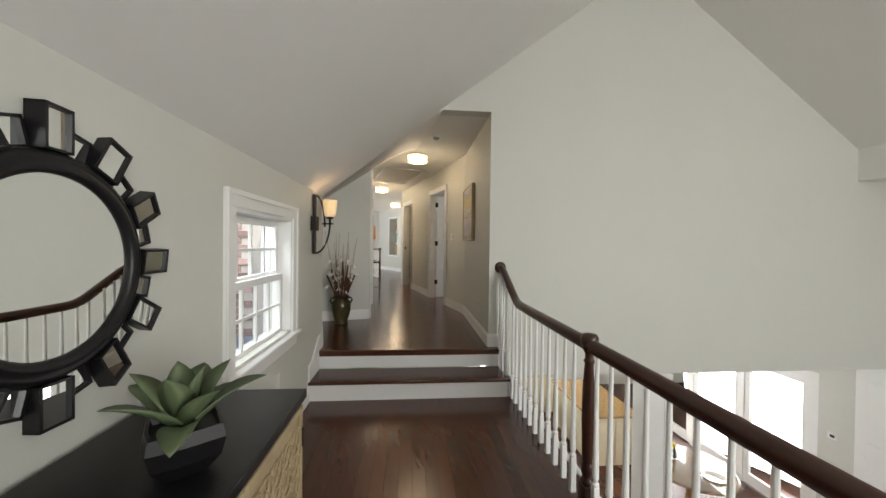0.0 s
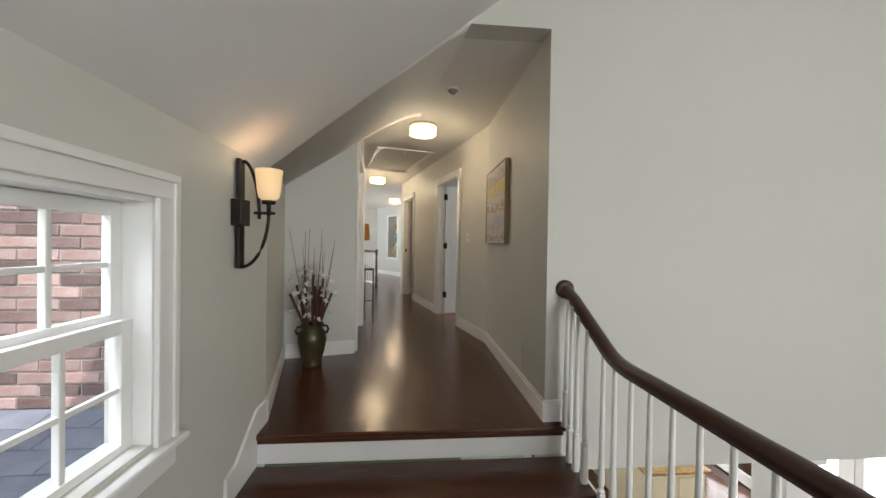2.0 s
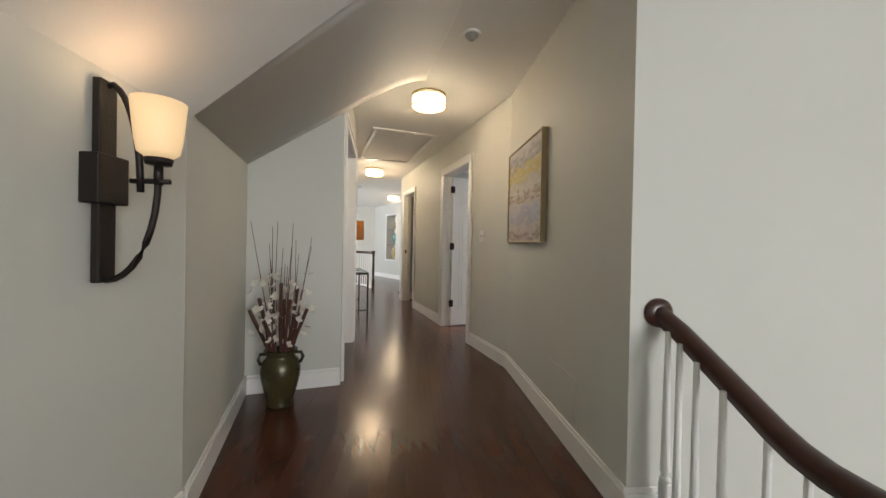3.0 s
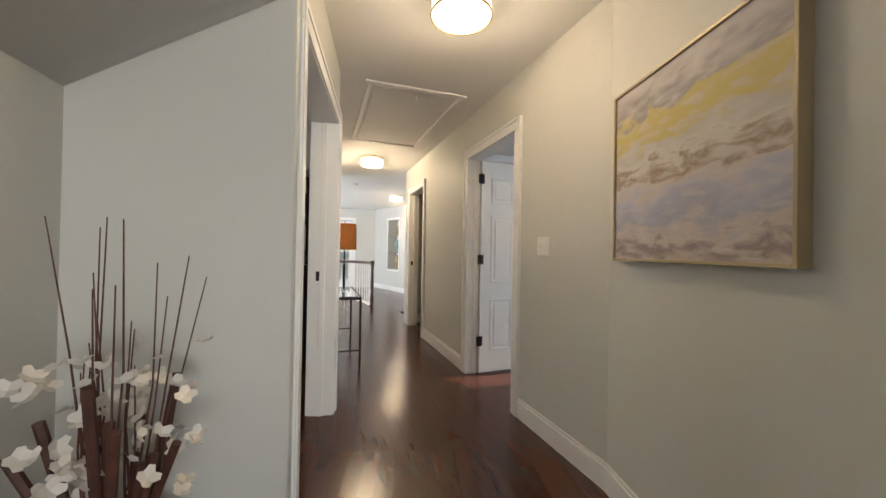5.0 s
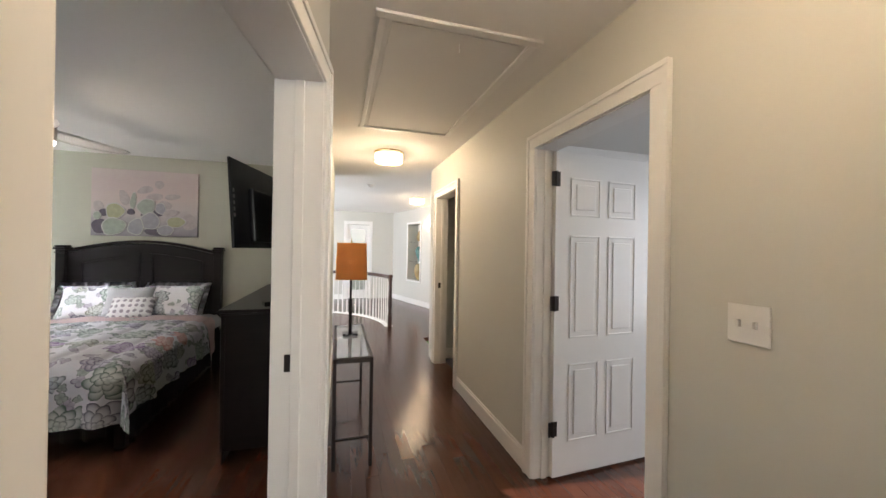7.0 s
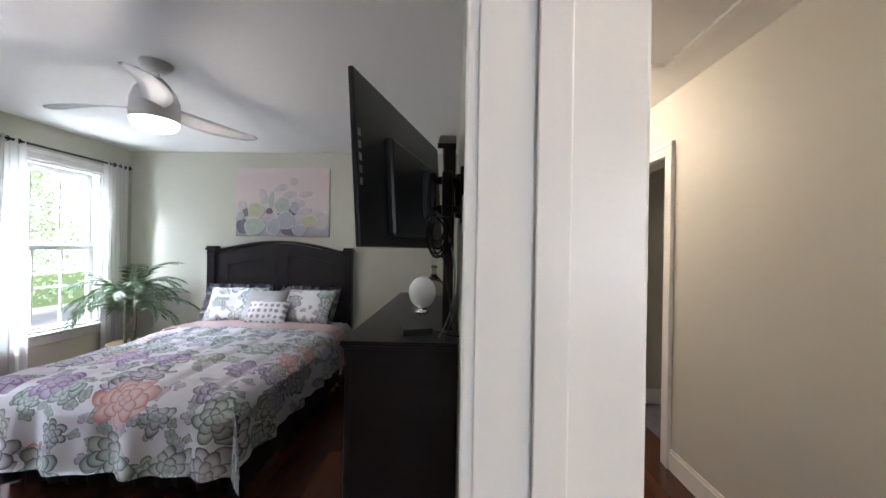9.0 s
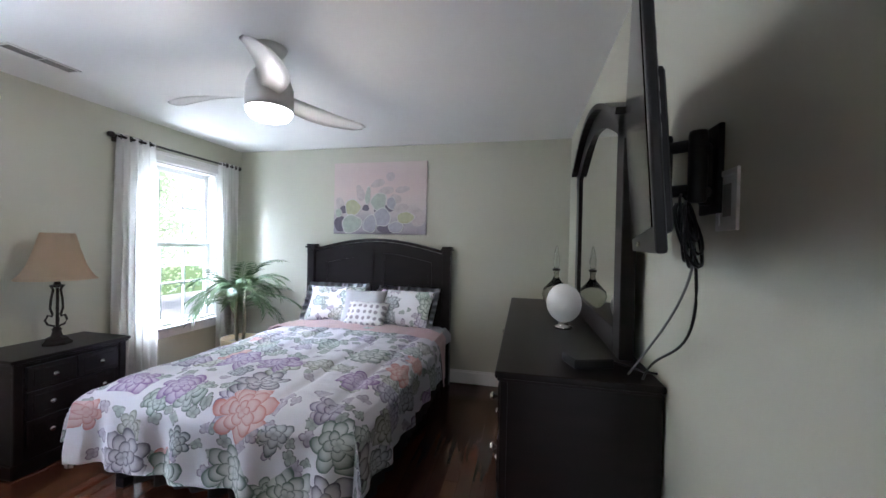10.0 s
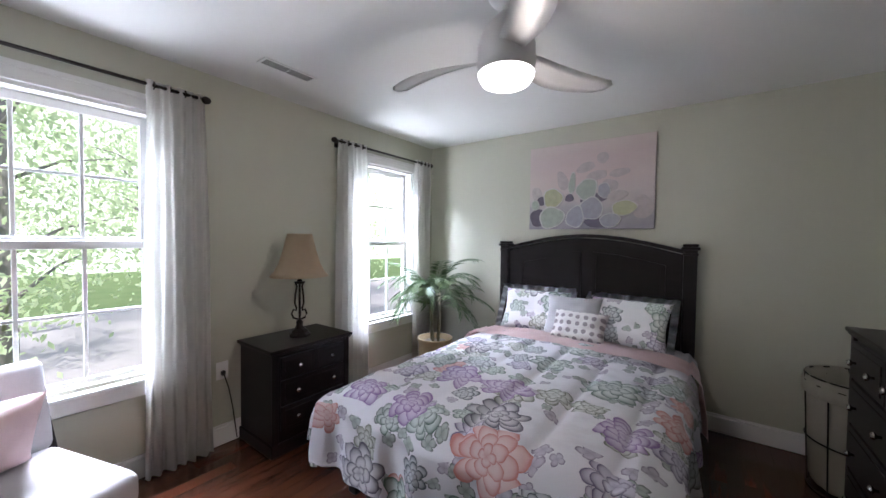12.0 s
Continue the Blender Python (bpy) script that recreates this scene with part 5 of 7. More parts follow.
# ---- bed ----
BX, HALF, FOOT, HEADY, BTOP = -1.64, 0.755, 9.50, 11.50, 0.955
bed = thing("bed", "dark espresso bed with an arched panelled headboard", "bed", WING)
hb = part("headboard", bmesh.new(), ESPRESSO, bed, "arched panelled headboard")
bm = bmesh.new()
HX0, HX1 = -2.36, -0.95
arch = [(HX0, 0.62), (HX1, 0.62)] + [(HX1 + (HX0 - HX1) * k / 16, 1.665 + 0.115 * math.sin(math.pi * k / 16)) for k in range(17)]
fa = [bm.verts.new((x, 11.545, z)) for x, z in arch]
ba = [bm.verts.new((x, 11.59, z)) for x, z in arch]
bm.faces.new(fa)
bm.faces.new(ba[::-1])
for k in range(len(arch)):
    j = (k + 1) % len(arch)
    bm.faces.new((fa[k], ba[k], ba[j], fa[j]))
bm.to_mesh(hb.data)
bm.free()
cap = [(HX1 + (HX0 - HX1) * k / 16, 11.567, 1.672 + 0.115 * math.sin(math.pi * k / 16)) for k in range(17)]
bm = bmesh.new()
for (xa, ya, za), (xb, yb, zb) in zip(cap, cap[1:]):
    slab([(xa, 11.525, za), (xa, 11.61, za), (xb, 11.61, zb), (xb, 11.525, zb)], 0.028, bm)
bmesh.ops.remove_doubles(bm, verts=bm.verts, dist=0.0005)
part("cap_rail", bm, ESPRESSO, hb)
for x0, x1 in ((HX0 + 0.11, BX - 0.045), (BX + 0.045, HX1 - 0.11)):
    def top(x):
        return 1.55 + 0.115 * math.sin(math.pi * (HX1 - x) / (HX1 - HX0))
    bm = bmesh.new()
    steps = [x0 + (x1 - x0) * k / 8 for k in range(9)]
    for a, b in zip(steps, steps[1:]):
        slab([(a, 11.543, top(a)), (b, 11.543, top(b)), (b, 11.543, top(b) - 0.035), (a, 11.543, top(a) - 0.035)], -0.016, bm)
    for a in (x0, x1 - 0.035):
        box(a, a + 0.035, 11.527, 11.543, 0.8, top(a + 0.015) - 0.02, 0.002, bm)
    part("panel_moulding", bm, ESPRESSO, hb)
for x in (-2.405, -0.905):
    po = part("post", box(x - 0.042, x + 0.042, 11.515, 11.60, H, 1.70, 0.004), ESPRESSO, bed)
    bm = box(x - 0.048, x + 0.048, 11.51, 11.606, 1.66, 1.675, 0.003)
    box(x - 0.058, x + 0.058, 11.50, 11.616, 1.70, 1.722, 0.006, bm)
    box(x - 0.050, x + 0.050, 11.507, 11.609, 1.722, 1.745, 0.01, bm)
    part("post_cap", bm, ESPRESSO, po)
for x in (BX - HALF + 0.05, BX + HALF - 0.05):
    part("side_rail", box(x - 0.015, x + 0.015, FOOT + 0.08, 11.52, 0.55, 0.70, 0.004), ESPRESSO, bed)
    part("leg", box(x - 0.03, x + 0.03, FOOT + 0.10, FOOT + 0.16, H, 0.56, 0.004), ESPRESSO, bed)
obj("mattress", box(BX - HALF + 0.02, BX + HALF - 0.02, FOOT + 0.06, 11.51, 0.70, BTOP - 0.03, 0.05, seg=3), WHITEFABRIC, WING, "thick white mattress under the bedding", "mattress")


def skirt(x0, y0, x1, y1, z0, z1, waves):
    bm = bmesh.new()
    rows = []
    d = Vector((x1 - x0, y1 - y0, 0))
    nrm = Vector((d.y, -d.x, 0)).normalized()
    for k in range(waves * 6 + 1):
        u = k / (waves * 6)
        off = 0.012 * math.sin(u * waves * 2 * math.pi) + 0.006 * math.sin(u * waves * 5)
        q = Vector((x0, y0, 0)) + d * u + nrm * off
        q2 = Vector((x0, y0, 0)) + d * u + nrm * (off * 1.8)
        rows.append((bm.verts.new((q2.x, q2.y, z0)), bm.verts.new((q.x, q.y, z1))))
    for a, b in zip(rows, rows[1:]):
        bm.faces.new((a[0], b[0], b[1], a[1]))
    bmesh.ops.solidify(bm, geom=bm.faces[:], thickness=0.003)
    return bm


bs = thing("bed_skirt", "dark charcoal gathered bed skirt hanging to the floor", "bed skirt", WING)
part("side_panel", skirt(BX + HALF - 0.05, 11.45, BX + HALF - 0.05, FOOT + 0.22, H + 0.02, 0.72, 14), SKIRT, bs, smooth=True)
part("side_panel", skirt(BX - HALF + 0.05, FOOT + 0.22, BX - HALF + 0.05, 11.45, H + 0.02, 0.72, 14), SKIRT, bs, smooth=True)
part("foot_panel", skirt(BX + HALF - 0.10, FOOT + 0.06, BX - HALF + 0.10, FOOT + 0.06, H + 0.10, 0.72, 11), SKIRT, bs, smooth=True)


def drape(x_c, half, y_foot, y_head, z_top, over_l, over_r, over_f, seed, quilt=True, nu=120, nv=110, lift=0.0, crown=0.03):
    """A cover that lies on the mattress and hangs over its sides and foot in folds."""
    bm = bmesh.new()
    uv = bm.loops.layers.uv.new("cloth")
    total_u = over_l + 2 * half + over_r
    total_v = over_f + (y_head - y_foot)
    grid = []
    for j in range(nv + 1):
        v = -over_f + total_v * j / nv
        row = []
        for i in range(nu + 1):
            u = -half - over_l + total_u * i / nu
            ou = max(0.0, abs(u) - half)
            ov = max(0.0, -v)
            sg = 1 if u > 0 else -1
            x = max(-half, min(half, u))
            y = max(0.0, v)
            drop = max(ou, ov) + 0.15 * min(ou, ov)
            soft = min(1.0, drop / 0.10)
            fold = 0.0
            if drop:
                along = (v if ou > ov else u)
                fold = (0.020 * math.sin(along * 17 + seed) + 0.014 * math.sin(along * 31 + 2 * seed)) * min(1.0, drop / 0.3)
            outx = sg * (0.045 * soft + 0.05 * ou + fold) if ou else 0.0
            outy = -(0.045 * soft + 0.05 * ov + fold) if ov else 0.0
            if ou and ov:
                outx += sg * 0.06 * min(ou, ov)
                outy -= 0.06 * min(ou, ov)
            z = z_top + lift - drop + 0.035 * soft * (1 if drop else 0)
            if not drop:
                edge = min(half - abs(u), v + 0.0001 if over_f else 9)
                z += crown * (1 - (u / half) ** 2) - 0.03 * max(0.0, 1 - edge / 0.08) ** 2
                if quilt:
                    cu, cv = abs(((u + half) / 0.27) % 1 - 0.5), abs((v / 0.9) % 1 - 0.5)
                    z += 0.026 * min(1.0, (0.5 - cu) * 6) ** 0.7 + 0.006 * min(1.0, (0.5 - cv) * 9) - 0.012
            nz = noise.noise(Vector((u * 5, v * 5, seed))) * 0.012 + noise.noise(Vector((u * 13, v * 13, seed + 4))) * 0.006
            row.append(bm.verts.new((x_c + x + outx, y_foot + y + outy + nz * 0.6, z + nz)))
        grid.append(row)
    du, dv = total_u / nu, total_v / nv
    for j, (a, b) in enumerate(zip(grid, grid[1:])):
        for k in range(nu):
            f = bm.faces.new((a[k], a[k + 1], b[k + 1], b[k]))
            for loop, (q, w) in zip(f.loops, ((k, j), (k + 1, j), (k + 1, j + 1), (k, j + 1))):
                loop[uv].uv = (q * du + seed, w * dv)
    bmesh.ops.solidify(bm, geom=bm.faces[:], thickness=-0.012)
    for f in bm.faces:
        f.smooth = True
    return bm


obj("comforter", drape(BX, HALF - 0.005, FOOT, 11.06, BTOP, 0.27, 0.36, 0.40, 3.0), FLORAL, WING, "quilted white comforter with lilac and green flowers", "comforter")
obj("folded_blanket", drape(BX, HALF + 0.015, 10.90, 11.20, BTOP + 0.028, 0.30, 0.42, 0.0, 7.0, False, 110, 20, 0.0, 0.03), PINK, WING, "pale pink blanket fold across the bed", "blanket")
obj("fitted_sheet", drape(BX, HALF - 0.02, 11.20, 11.50, BTOP - 0.005, 0.16, 0.16, 0.0, 9.0, False, 60, 16), GREYFABRIC, WING, "pale grey sheet under the pillows", "sheet")


def pillow(name, m, w, h, t, mat, label, ruffle=0.0):
    bm = bmesh.new()
    uv = bm.loops.layers.uv.new("cloth")
    n = 22
    for side in (1, -1):
        g = []
        for j in range(n + 1):
            row = []
            for i in range(n + 1):
                a, b = -1 + 2 * i / n, -1 + 2 * j / n
                bulge = (1 - a ** 4) * (1 - b ** 4)
                pinch = 1 - 0.10 * (1 - abs(b) ** 2) * abs(a) ** 3 - 0.0
                pinchb = 1 - 0.10 * (1 - abs(a) ** 2) * abs(b) ** 3
                wob = noise.noise(Vector((a * 2.2 + w * 9, b * 2.2, side * 3 + h * 7))) * 0.018
                row.append(bm.verts.new((a * w / 2 * pinch, b * h / 2 * pinchb, side * (t / 2 * bulge ** 0.6 + wob * bulge + 0.002))))
            g.append(row)
        for j, (a, b) in enumerate(zip(g, g[1:])):
            for k in range(n):
                f = bm.faces.new((a[k], a[k + 1], b[k + 1], b[k]))
                for loop, (q, r) in zip(f.loops, ((k, j), (k + 1, j), (k + 1, j + 1), (k, j + 1))):
                    loop[uv].uv = (q * w / n + m.translation.x * 3, r * h / n)
    bmesh.ops.remove_doubles(bm, verts=bm.verts, dist=0.0045)
    th = thing(name, label, "pillow", m)
    part("cushion", bm, mat, th, smooth=True)
    if ruffle:
        rb = bmesh.new()
        per = []
        for k in range(96):
            q = k / 96 * 4
            s, f = int(q), q - int(q)
            c = [(-1 + 2 * f, -1), (1, -1 + 2 * f), (1 - 2 * f, 1), (-1, 1 - 2 * f)][s]
            per.append(c)
        ins, outs = [], []
        for k, (a, b) in enumerate(per):
            z = 0.010 * math.sin(k * 1.7)
            ins.append(rb.verts.new((a * w / 2 * 0.96, b * h / 2 * 0.96, 0)))
            outs.append(rb.verts.new((a * (w / 2 + ruffle), b * (h / 2 + ruffle), z)))
        for k in range(96):
            j = (k + 1) % 96
            rb.faces.new((ins[k], ins[j], outs[j], outs[k])).smooth = True
        bmesh.ops.solidify(rb, geom=rb.faces[:], thickness=0.004)
        part("flange", rb, mat, th, "flat fabric flange")
    return th


PZ = BTOP + 0.02
pillow("bed_pillow", pose(-2.03, 11.38, PZ + 0.155, 58, 0, 6), 0.60, 0.42, 0.17, FLORAL_P, "white pillow with floral print against the headboard", 0.035)
pillow("bed_pillow", pose(-1.30, 11.38, PZ + 0.150, 55, 0, -5), 0.60, 0.42, 0.17, FLORAL_P, "white floral pillow with a coral rose", 0.035)
pillow("throw_pillow", pose(-1.68, 11.30, PZ + 0.165, 62, 0, 4), 0.44, 0.36, 0.13, GREYFABRIC, "pale grey satin throw pillow")
pillow("dotted_pillow", pose(-1.60, 11.19, PZ + 0.115, 58, 0, -3), 0.43, 0.26, 0.12, DOTS, "small white pillow with grey dots")

# ---- painting over the bed ----
SUCC = painted("pale_pink_canvas", [(0.10, (0.26, 0.24, 0.28)), (0.30, (0.40, 0.37, 0.39)), (0.44, (0.55, 0.49, 0.48)), (0.60, (0.59, 0.49, 0.47)), (0.78, (0.56, 0.46, 0.45)), (1.0, (0.61, 0.53, 0.50))], 7.0, (1, 1, 1), 0.30)
pa = thing("painting", "pale pink canvas painting of grey-green cactus pads", "painting", Matrix.Translation((-2.195, 11.65, 1.862)))
AWD, AHT = 1.045, 0.765
part("canvas", box(0, AWD, -0.035, -0.002, 0, AHT, 0.003), SUCC, pa, "stretched pink canvas")
TONES = {"sage": (0.40, 0.44, 0.38), "lilac": (0.38, 0.37, 0.42), "ghost": (0.52, 0.46, 0.46), "lime": (0.46, 0.46, 0.28), "plum": (0.13, 0.11, 0.15), "rim": (0.60, 0.59, 0.57)}
PADS = {nm: material("painted_" + nm, c, 0.6, second=tuple(0.68 * v for v in c), scale=22, amount=0.8, bump=0.1, bscale=60) for nm, c in TONES.items()}


def painted_pad(u, v, rx, rz, tone, tilt, level):
    """One oval of paint with a pale brushed rim, lying on the canvas."""
    cx, cz = u * AWD, v * AHT

    def oval(grow, lift, mat, name, label):
        bm = bmesh.new()
        ring = []
        for q in range(28):
            t = 2 * math.pi * q / 28
            w = 1 + 0.05 * math.sin(3 * t + 9 * u) + 0.03 * math.sin(5 * t + 7 * v)
            ex, ez = rx * AWD * grow * w * math.cos(t), rz * AHT * grow * w * math.sin(t) * (1 + 0.12 * math.sin(t))
            x, z = cx + ex * math.cos(tilt) - ez * math.sin(tilt), cz + ex * math.sin(tilt) + ez * math.cos(tilt)
            ring.append((max(0.004, min(AWD - 0.004, x)), max(0.004, min(AHT - 0.004, z))))
        front = [bm.verts.new((x, -0.0354 - lift, z)) for x, z in ring]
        back = [bm.verts.new((x, -0.0345, z)) for x, z in ring]
        bm.faces.new(front)
        for q in range(28):
            bm.faces.new((front[q], back[q], back[(q + 1) % 28], front[(q + 1) % 28]))
        part(name, bm, mat, pa, label)

    if tone not in ("ghost", "plum"):
        oval(1.0, 0.0006 * level, PADS["rim"], "painted_rim", "pale painted rim")
    oval(0.90, 0.0006 * level + 0.0003, PADS[tone], "painted_pad", "painted cactus pad")


for level, pad in enumerate((
        (0.49, 0.70, 0.085, 0.06, "ghost", 0.3), (0.62, 0.79, 0.05, 0.07, "ghost", -0.5), (0.58, 0.60, 0.09, 0.06, "ghost", 0.1), (0.75, 0.61, 0.085, 0.05, "ghost", 0.15),
        (0.68, 0.48, 0.07, 0.07, "ghost", -0.3), (0.30, 0.56, 0.05, 0.13, "ghost", 0.3), (0.07, 0.42, 0.05, 0.10, "ghost", 0.2), (0.92, 0.22, 0.08, 0.14, "ghost", 0.1),
        (0.09, 0.13, 0.09, 0.12, "plum", 0.2), (0.56, 0.34, 0.12, 0.06, "plum", 0.1), (0.36, 0.36, 0.04, 0.05, "plum", 0.0), (0.60, 0.07, 0.12, 0.07, "plum", 0.0), (0.12, 0.34, 0.05, 0.06, "plum", 0.4),
        (0.38, 0.52, 0.028, 0.13, "sage", -0.1), (0.50, 0.44, 0.085, 0.13, "sage", -0.4), (0.64, 0.42, 0.05, 0.09, "lilac", 0.2), (0.74, 0.36, 0.085, 0.06, "ghost", 0.2),
        (0.22, 0.36, 0.09, 0.12, "lime", 0.3), (0.54, 0.22, 0.10, 0.13, "lilac", 0.2), (0.79, 0.22, 0.095, 0.085, "lime", 0.1), (0.21, 0.13, 0.115, 0.13, "sage", 0.3),
        (0.41, 0.13, 0.075, 0.13, "lilac", -0.2), (0.69, 0.09, 0.08, 0.08, "lilac", 0.1), (0.06, 0.29, 0.035, 0.06, "sage", 0.0))):
    painted_pad(*pad, level)


# ---- chests of drawers ----
def knob(parent, x, y, z):
    part("knob", lathe([(0.006, 0.0), (0.006, 0.012), (0.015, 0.018), (0.016, 0.024), (0.010, 0.030), (0.0, 0.031)], 12, m=pose(x, y, z, 0, 90 if parent["side"] > 0 else -90, 0)), CHROME, parent, "round nickel knob", True)


def chest(name, label, x_back, x_front, y0, y1, ztop, rows, cat, m=WING):
    """rows: (height, number of drawers) from the top; the front looks along x."""
    side = 1 if x_front > x_back else -1
    c = thing(name, label, cat, m)
    a, b = sorted((x_back, x_front - side * 0.02))
    part("body", box(a, b, y0 + 0.025, y1 - 0.025, H + 0.08, ztop - 0.03, 0.003), ESPRESSO, c)
    ta, tb2 = sorted((x_back, x_front + side * 0.012))
    bm = box(ta, tb2, y0, y1, ztop - 0.022, ztop, 0.006)
    box(ta + 0.008, tb2 - 0.008, y0 + 0.01, y1 - 0.01, ztop - 0.034, ztop - 0.022, 0.004, bm)
    part("top", bm, ESPRESSO, c)
    fa2, fb2 = sorted((x_front - side * 0.03, x_front - side * 0.006))
    part("plinth", box(a, fb2, y0 + 0.012, y1 - 0.012, H, H + 0.085, 0.008), ESPRESSO, c)
    for yy in (y0 + 0.02, y1 - 0.06):
        part("corner_post", box(fa2, fb2, yy, yy + 0.04, H + 0.08, ztop - 0.034, 0.004), ESPRESSO, c)
    z = ztop - 0.05
    for h, n in rows:
        w = (y1 - y0 - 0.14) / n
        for k in range(n):
            ya = y0 + 0.07 + k * w
            p0, p1 = sorted((x_front - side * 0.02, x_front))
            bm = box(p0, p1, ya + 0.004, ya + w - 0.004, z - h + 0.006, z - 0.006, 0.003)
            dr = part("drawer", bm, ESPRESSO, c)
            dr["side"] = side
            fr0, fr1 = sorted((x_front, x_front + side * 0.006))
            part("drawer_panel", box(fr0, fr1, ya + 0.03, ya + w - 0.03, z - h + 0.03, z - 0.03, 0.003), ESPRESSO, dr)
            for q in ((0.5,) if w < 0.36 else (0.22, 0.78)):
                knob(dr, x_front + side * 0.006, ya + w * q, z - h / 2)
        z -= h
    return c


chest("nightstand", "dark espresso nightstand with four drawers beside the bed", WX + 0.02, -2.96, 9.47, 10.10, 1.05, ((0.15, 2), (0.17, 1), (0.17, 1)), "nightstand")
chest("dresser", "long dark espresso dresser with nickel knobs", 0.255, -0.235, 9.20, 10.95, 1.353, ((0.19, 4), (0.215, 3), (0.215, 3), (0.215, 3)), "dresser")

# ---- dresser mirror ----
dm = thing("dresser_mirror", "tall arched mirror in a dark frame on the dresser", "mirror", Matrix.Translation((0.20, 0, 0)))
MY0, MY1, MZ0, MZ1 = 9.44, 10.60, 1.353, 2.26


def arch_z(y, base, rise):
    u = (y - MY0) / (MY1 - MY0)
    return base + rise * math.sin(math.pi * min(1, max(0, u)))


part("side_stile", box(-0.02, 0.03, MY0, MY0 + 0.10, MZ0, MZ1, 0.004), ESPRESSO, dm)
part("side_stile", box(-0.02, 0.03, MY1 - 0.10, MY1, MZ0, MZ1, 0.004), ESPRESSO, dm)
part("bottom_rail", box(-0.02, 0.03, MY0 + 0.10, MY1 - 0.10, MZ0, MZ0 + 0.10, 0.004), ESPRESSO, dm)
bm = bmesh.new()
ysteps = [MY0 - 0.02 + (MY1 - MY0 + 0.04) * k / 18 for k in range(19)]
for a, b in zip(ysteps, ysteps[1:]):
    za, zb = arch_z(a, MZ1, 0.19), arch_z(b, MZ1, 0.19)
    poly = [(a, za - 0.11), (b, zb - 0.11), (b, zb), (a, za)]
    v0, v1 = [bm.verts.new((-0.02, y, z)) for y, z in poly], [bm.verts.new((0.03, y, z)) for y, z in poly]
    bm.faces.new(v0)
    bm.faces.new(v1[::-1])
    for k in range(4):
        bm.faces.new((v0[k], v1[k], v1[(k + 1) % 4], v0[(k + 1) % 4]))
bmesh.ops.remove_doubles(bm, verts=bm.verts, dist=0.0005)
part("arch_rail", bm, ESPRESSO, dm)
bm = bmesh.new()
for a, b in zip(ysteps, ysteps[1:]):
    za, zb = arch_z(a, MZ1 + 0.001, 0.19), arch_z(b, MZ1 + 0.001, 0.19)
    slab([(-0.055, a, za), (0.035, a, za), (0.035, b, zb), (-0.055, b, zb)], -0.025, bm)
bmesh.ops.remove_doubles(bm, verts=bm.verts, dist=0.0005)
part("cornice", bm, ESPRESSO, dm, "moulded arched cornice")
bm = bmesh.new()
gs = [MY0 + 0.10 + (MY1 - MY0 - 0.20) * k / 16 for k in range(17)]
for a, b in zip(gs, gs[1:]):
    bm.faces.new([bm.verts.new(v) for v in ((-0.004, a, MZ0 + 0.10), (-0.004, b, MZ0 + 0.10), (-0.004, b, arch_z(b, MZ1, 0.19) - 0.10), (-0.004, a, arch_z(a, MZ1, 0.19) - 0.10))])
bmesh.ops.remove_doubles(bm, verts=bm.verts, dist=0.0005)
bmesh.ops.solidify(bm, geom=bm.faces[:], thickness=0.004)
part("mirror_glass", bm, MIRROR, dm, "arched mirror glass")

# ---- television on an arm ----
va = math.degrees(math.atan2(9.25 - 8.53, 0.165 + 0.005))
tv = thing("television", "black flat television swung out on a wall arm", "television", pose(-0.003, 8.535, 1.75, 0, 0, va) @ pose(0, 0, 0, -4, 0, 0))
part("bezel", box(0, 0.745, -0.014, 0.0, 0, 0.435, 0.004), BLACKPLASTIC, tv)
part("screen", box(0.018, 0.727, 0.0, 0.002, 0.035, 0.417), SCREEN, tv, "dark glossy screen")
part("back_cover", box(0.16, 0.60, -0.042, -0.013, 0.03, 0.31, 0.010), BLACKPLASTIC, tv, "bulged black back cover")
part("logo_bar", box(0.33, 0.41, 0.0, 0.003, 0.012, 0.022), CHROME, tv, "small pale maker's bar")
for k in range(5):
    part("port", box(0.012, 0.024, -0.0155, -0.013, 0.15 + 0.03 * k, 0.168 + 0.03 * k), GRILLE, tv, "small grey port")
ma = thing("tv_mount", "black articulated wall arm behind the television", "wall mount", WING)
part("wall_plate", box(0.25, 0.262, 8.94, 9.03, 1.84, 2.04, 0.003), BLACKPLASTIC, ma)
for z in (1.99, 1.89):
    part("arm", tube([(0.25, 8.985, z), (0.205, 8.93, z), (0.165, 8.96, z), (0.14, 8.98, z)], 0.014, 8), BLACKPLASTIC, ma, smooth=True)
for px, py in ((0.25, 8.985), (0.205, 8.93), (0.15, 8.97)):
    part("pivot", lathe([(0.0, 1.86), (0.017, 1.862), (0.019, 1.87), (0.019, 2.01), (0.017, 2.018), (0.0, 2.02)], 12, m=Matrix.Translation((px, py, 0))), BLACKPLASTIC, ma, smooth=True)
part("head_plate", box(0.118, 0.142, 8.92, 9.03, 1.85, 2.02, 0.004), BLACKPLASTIC, ma)
rnd = random.Random(31)
for k in range(7):
    cx, cy, cz, w = 0.19 + rnd.uniform(-0.02, 0.02), 8.91 + rnd.uniform(-0.02, 0.02), 1.80 + rnd.uniform(-0.03, 0.03), rnd.uniform(0.035, 0.065)
    part("cable_loop", tube([(cx + 0.5 * w * math.sin(t), cy + w * math.sin(t + 0.2 * k), cz + w * 1.1 * math.cos(t)) for t in np.linspace(0, 6.1, 20)], 0.0032, 6), BLACKPLASTIC, ma, "coiled black cable", True)


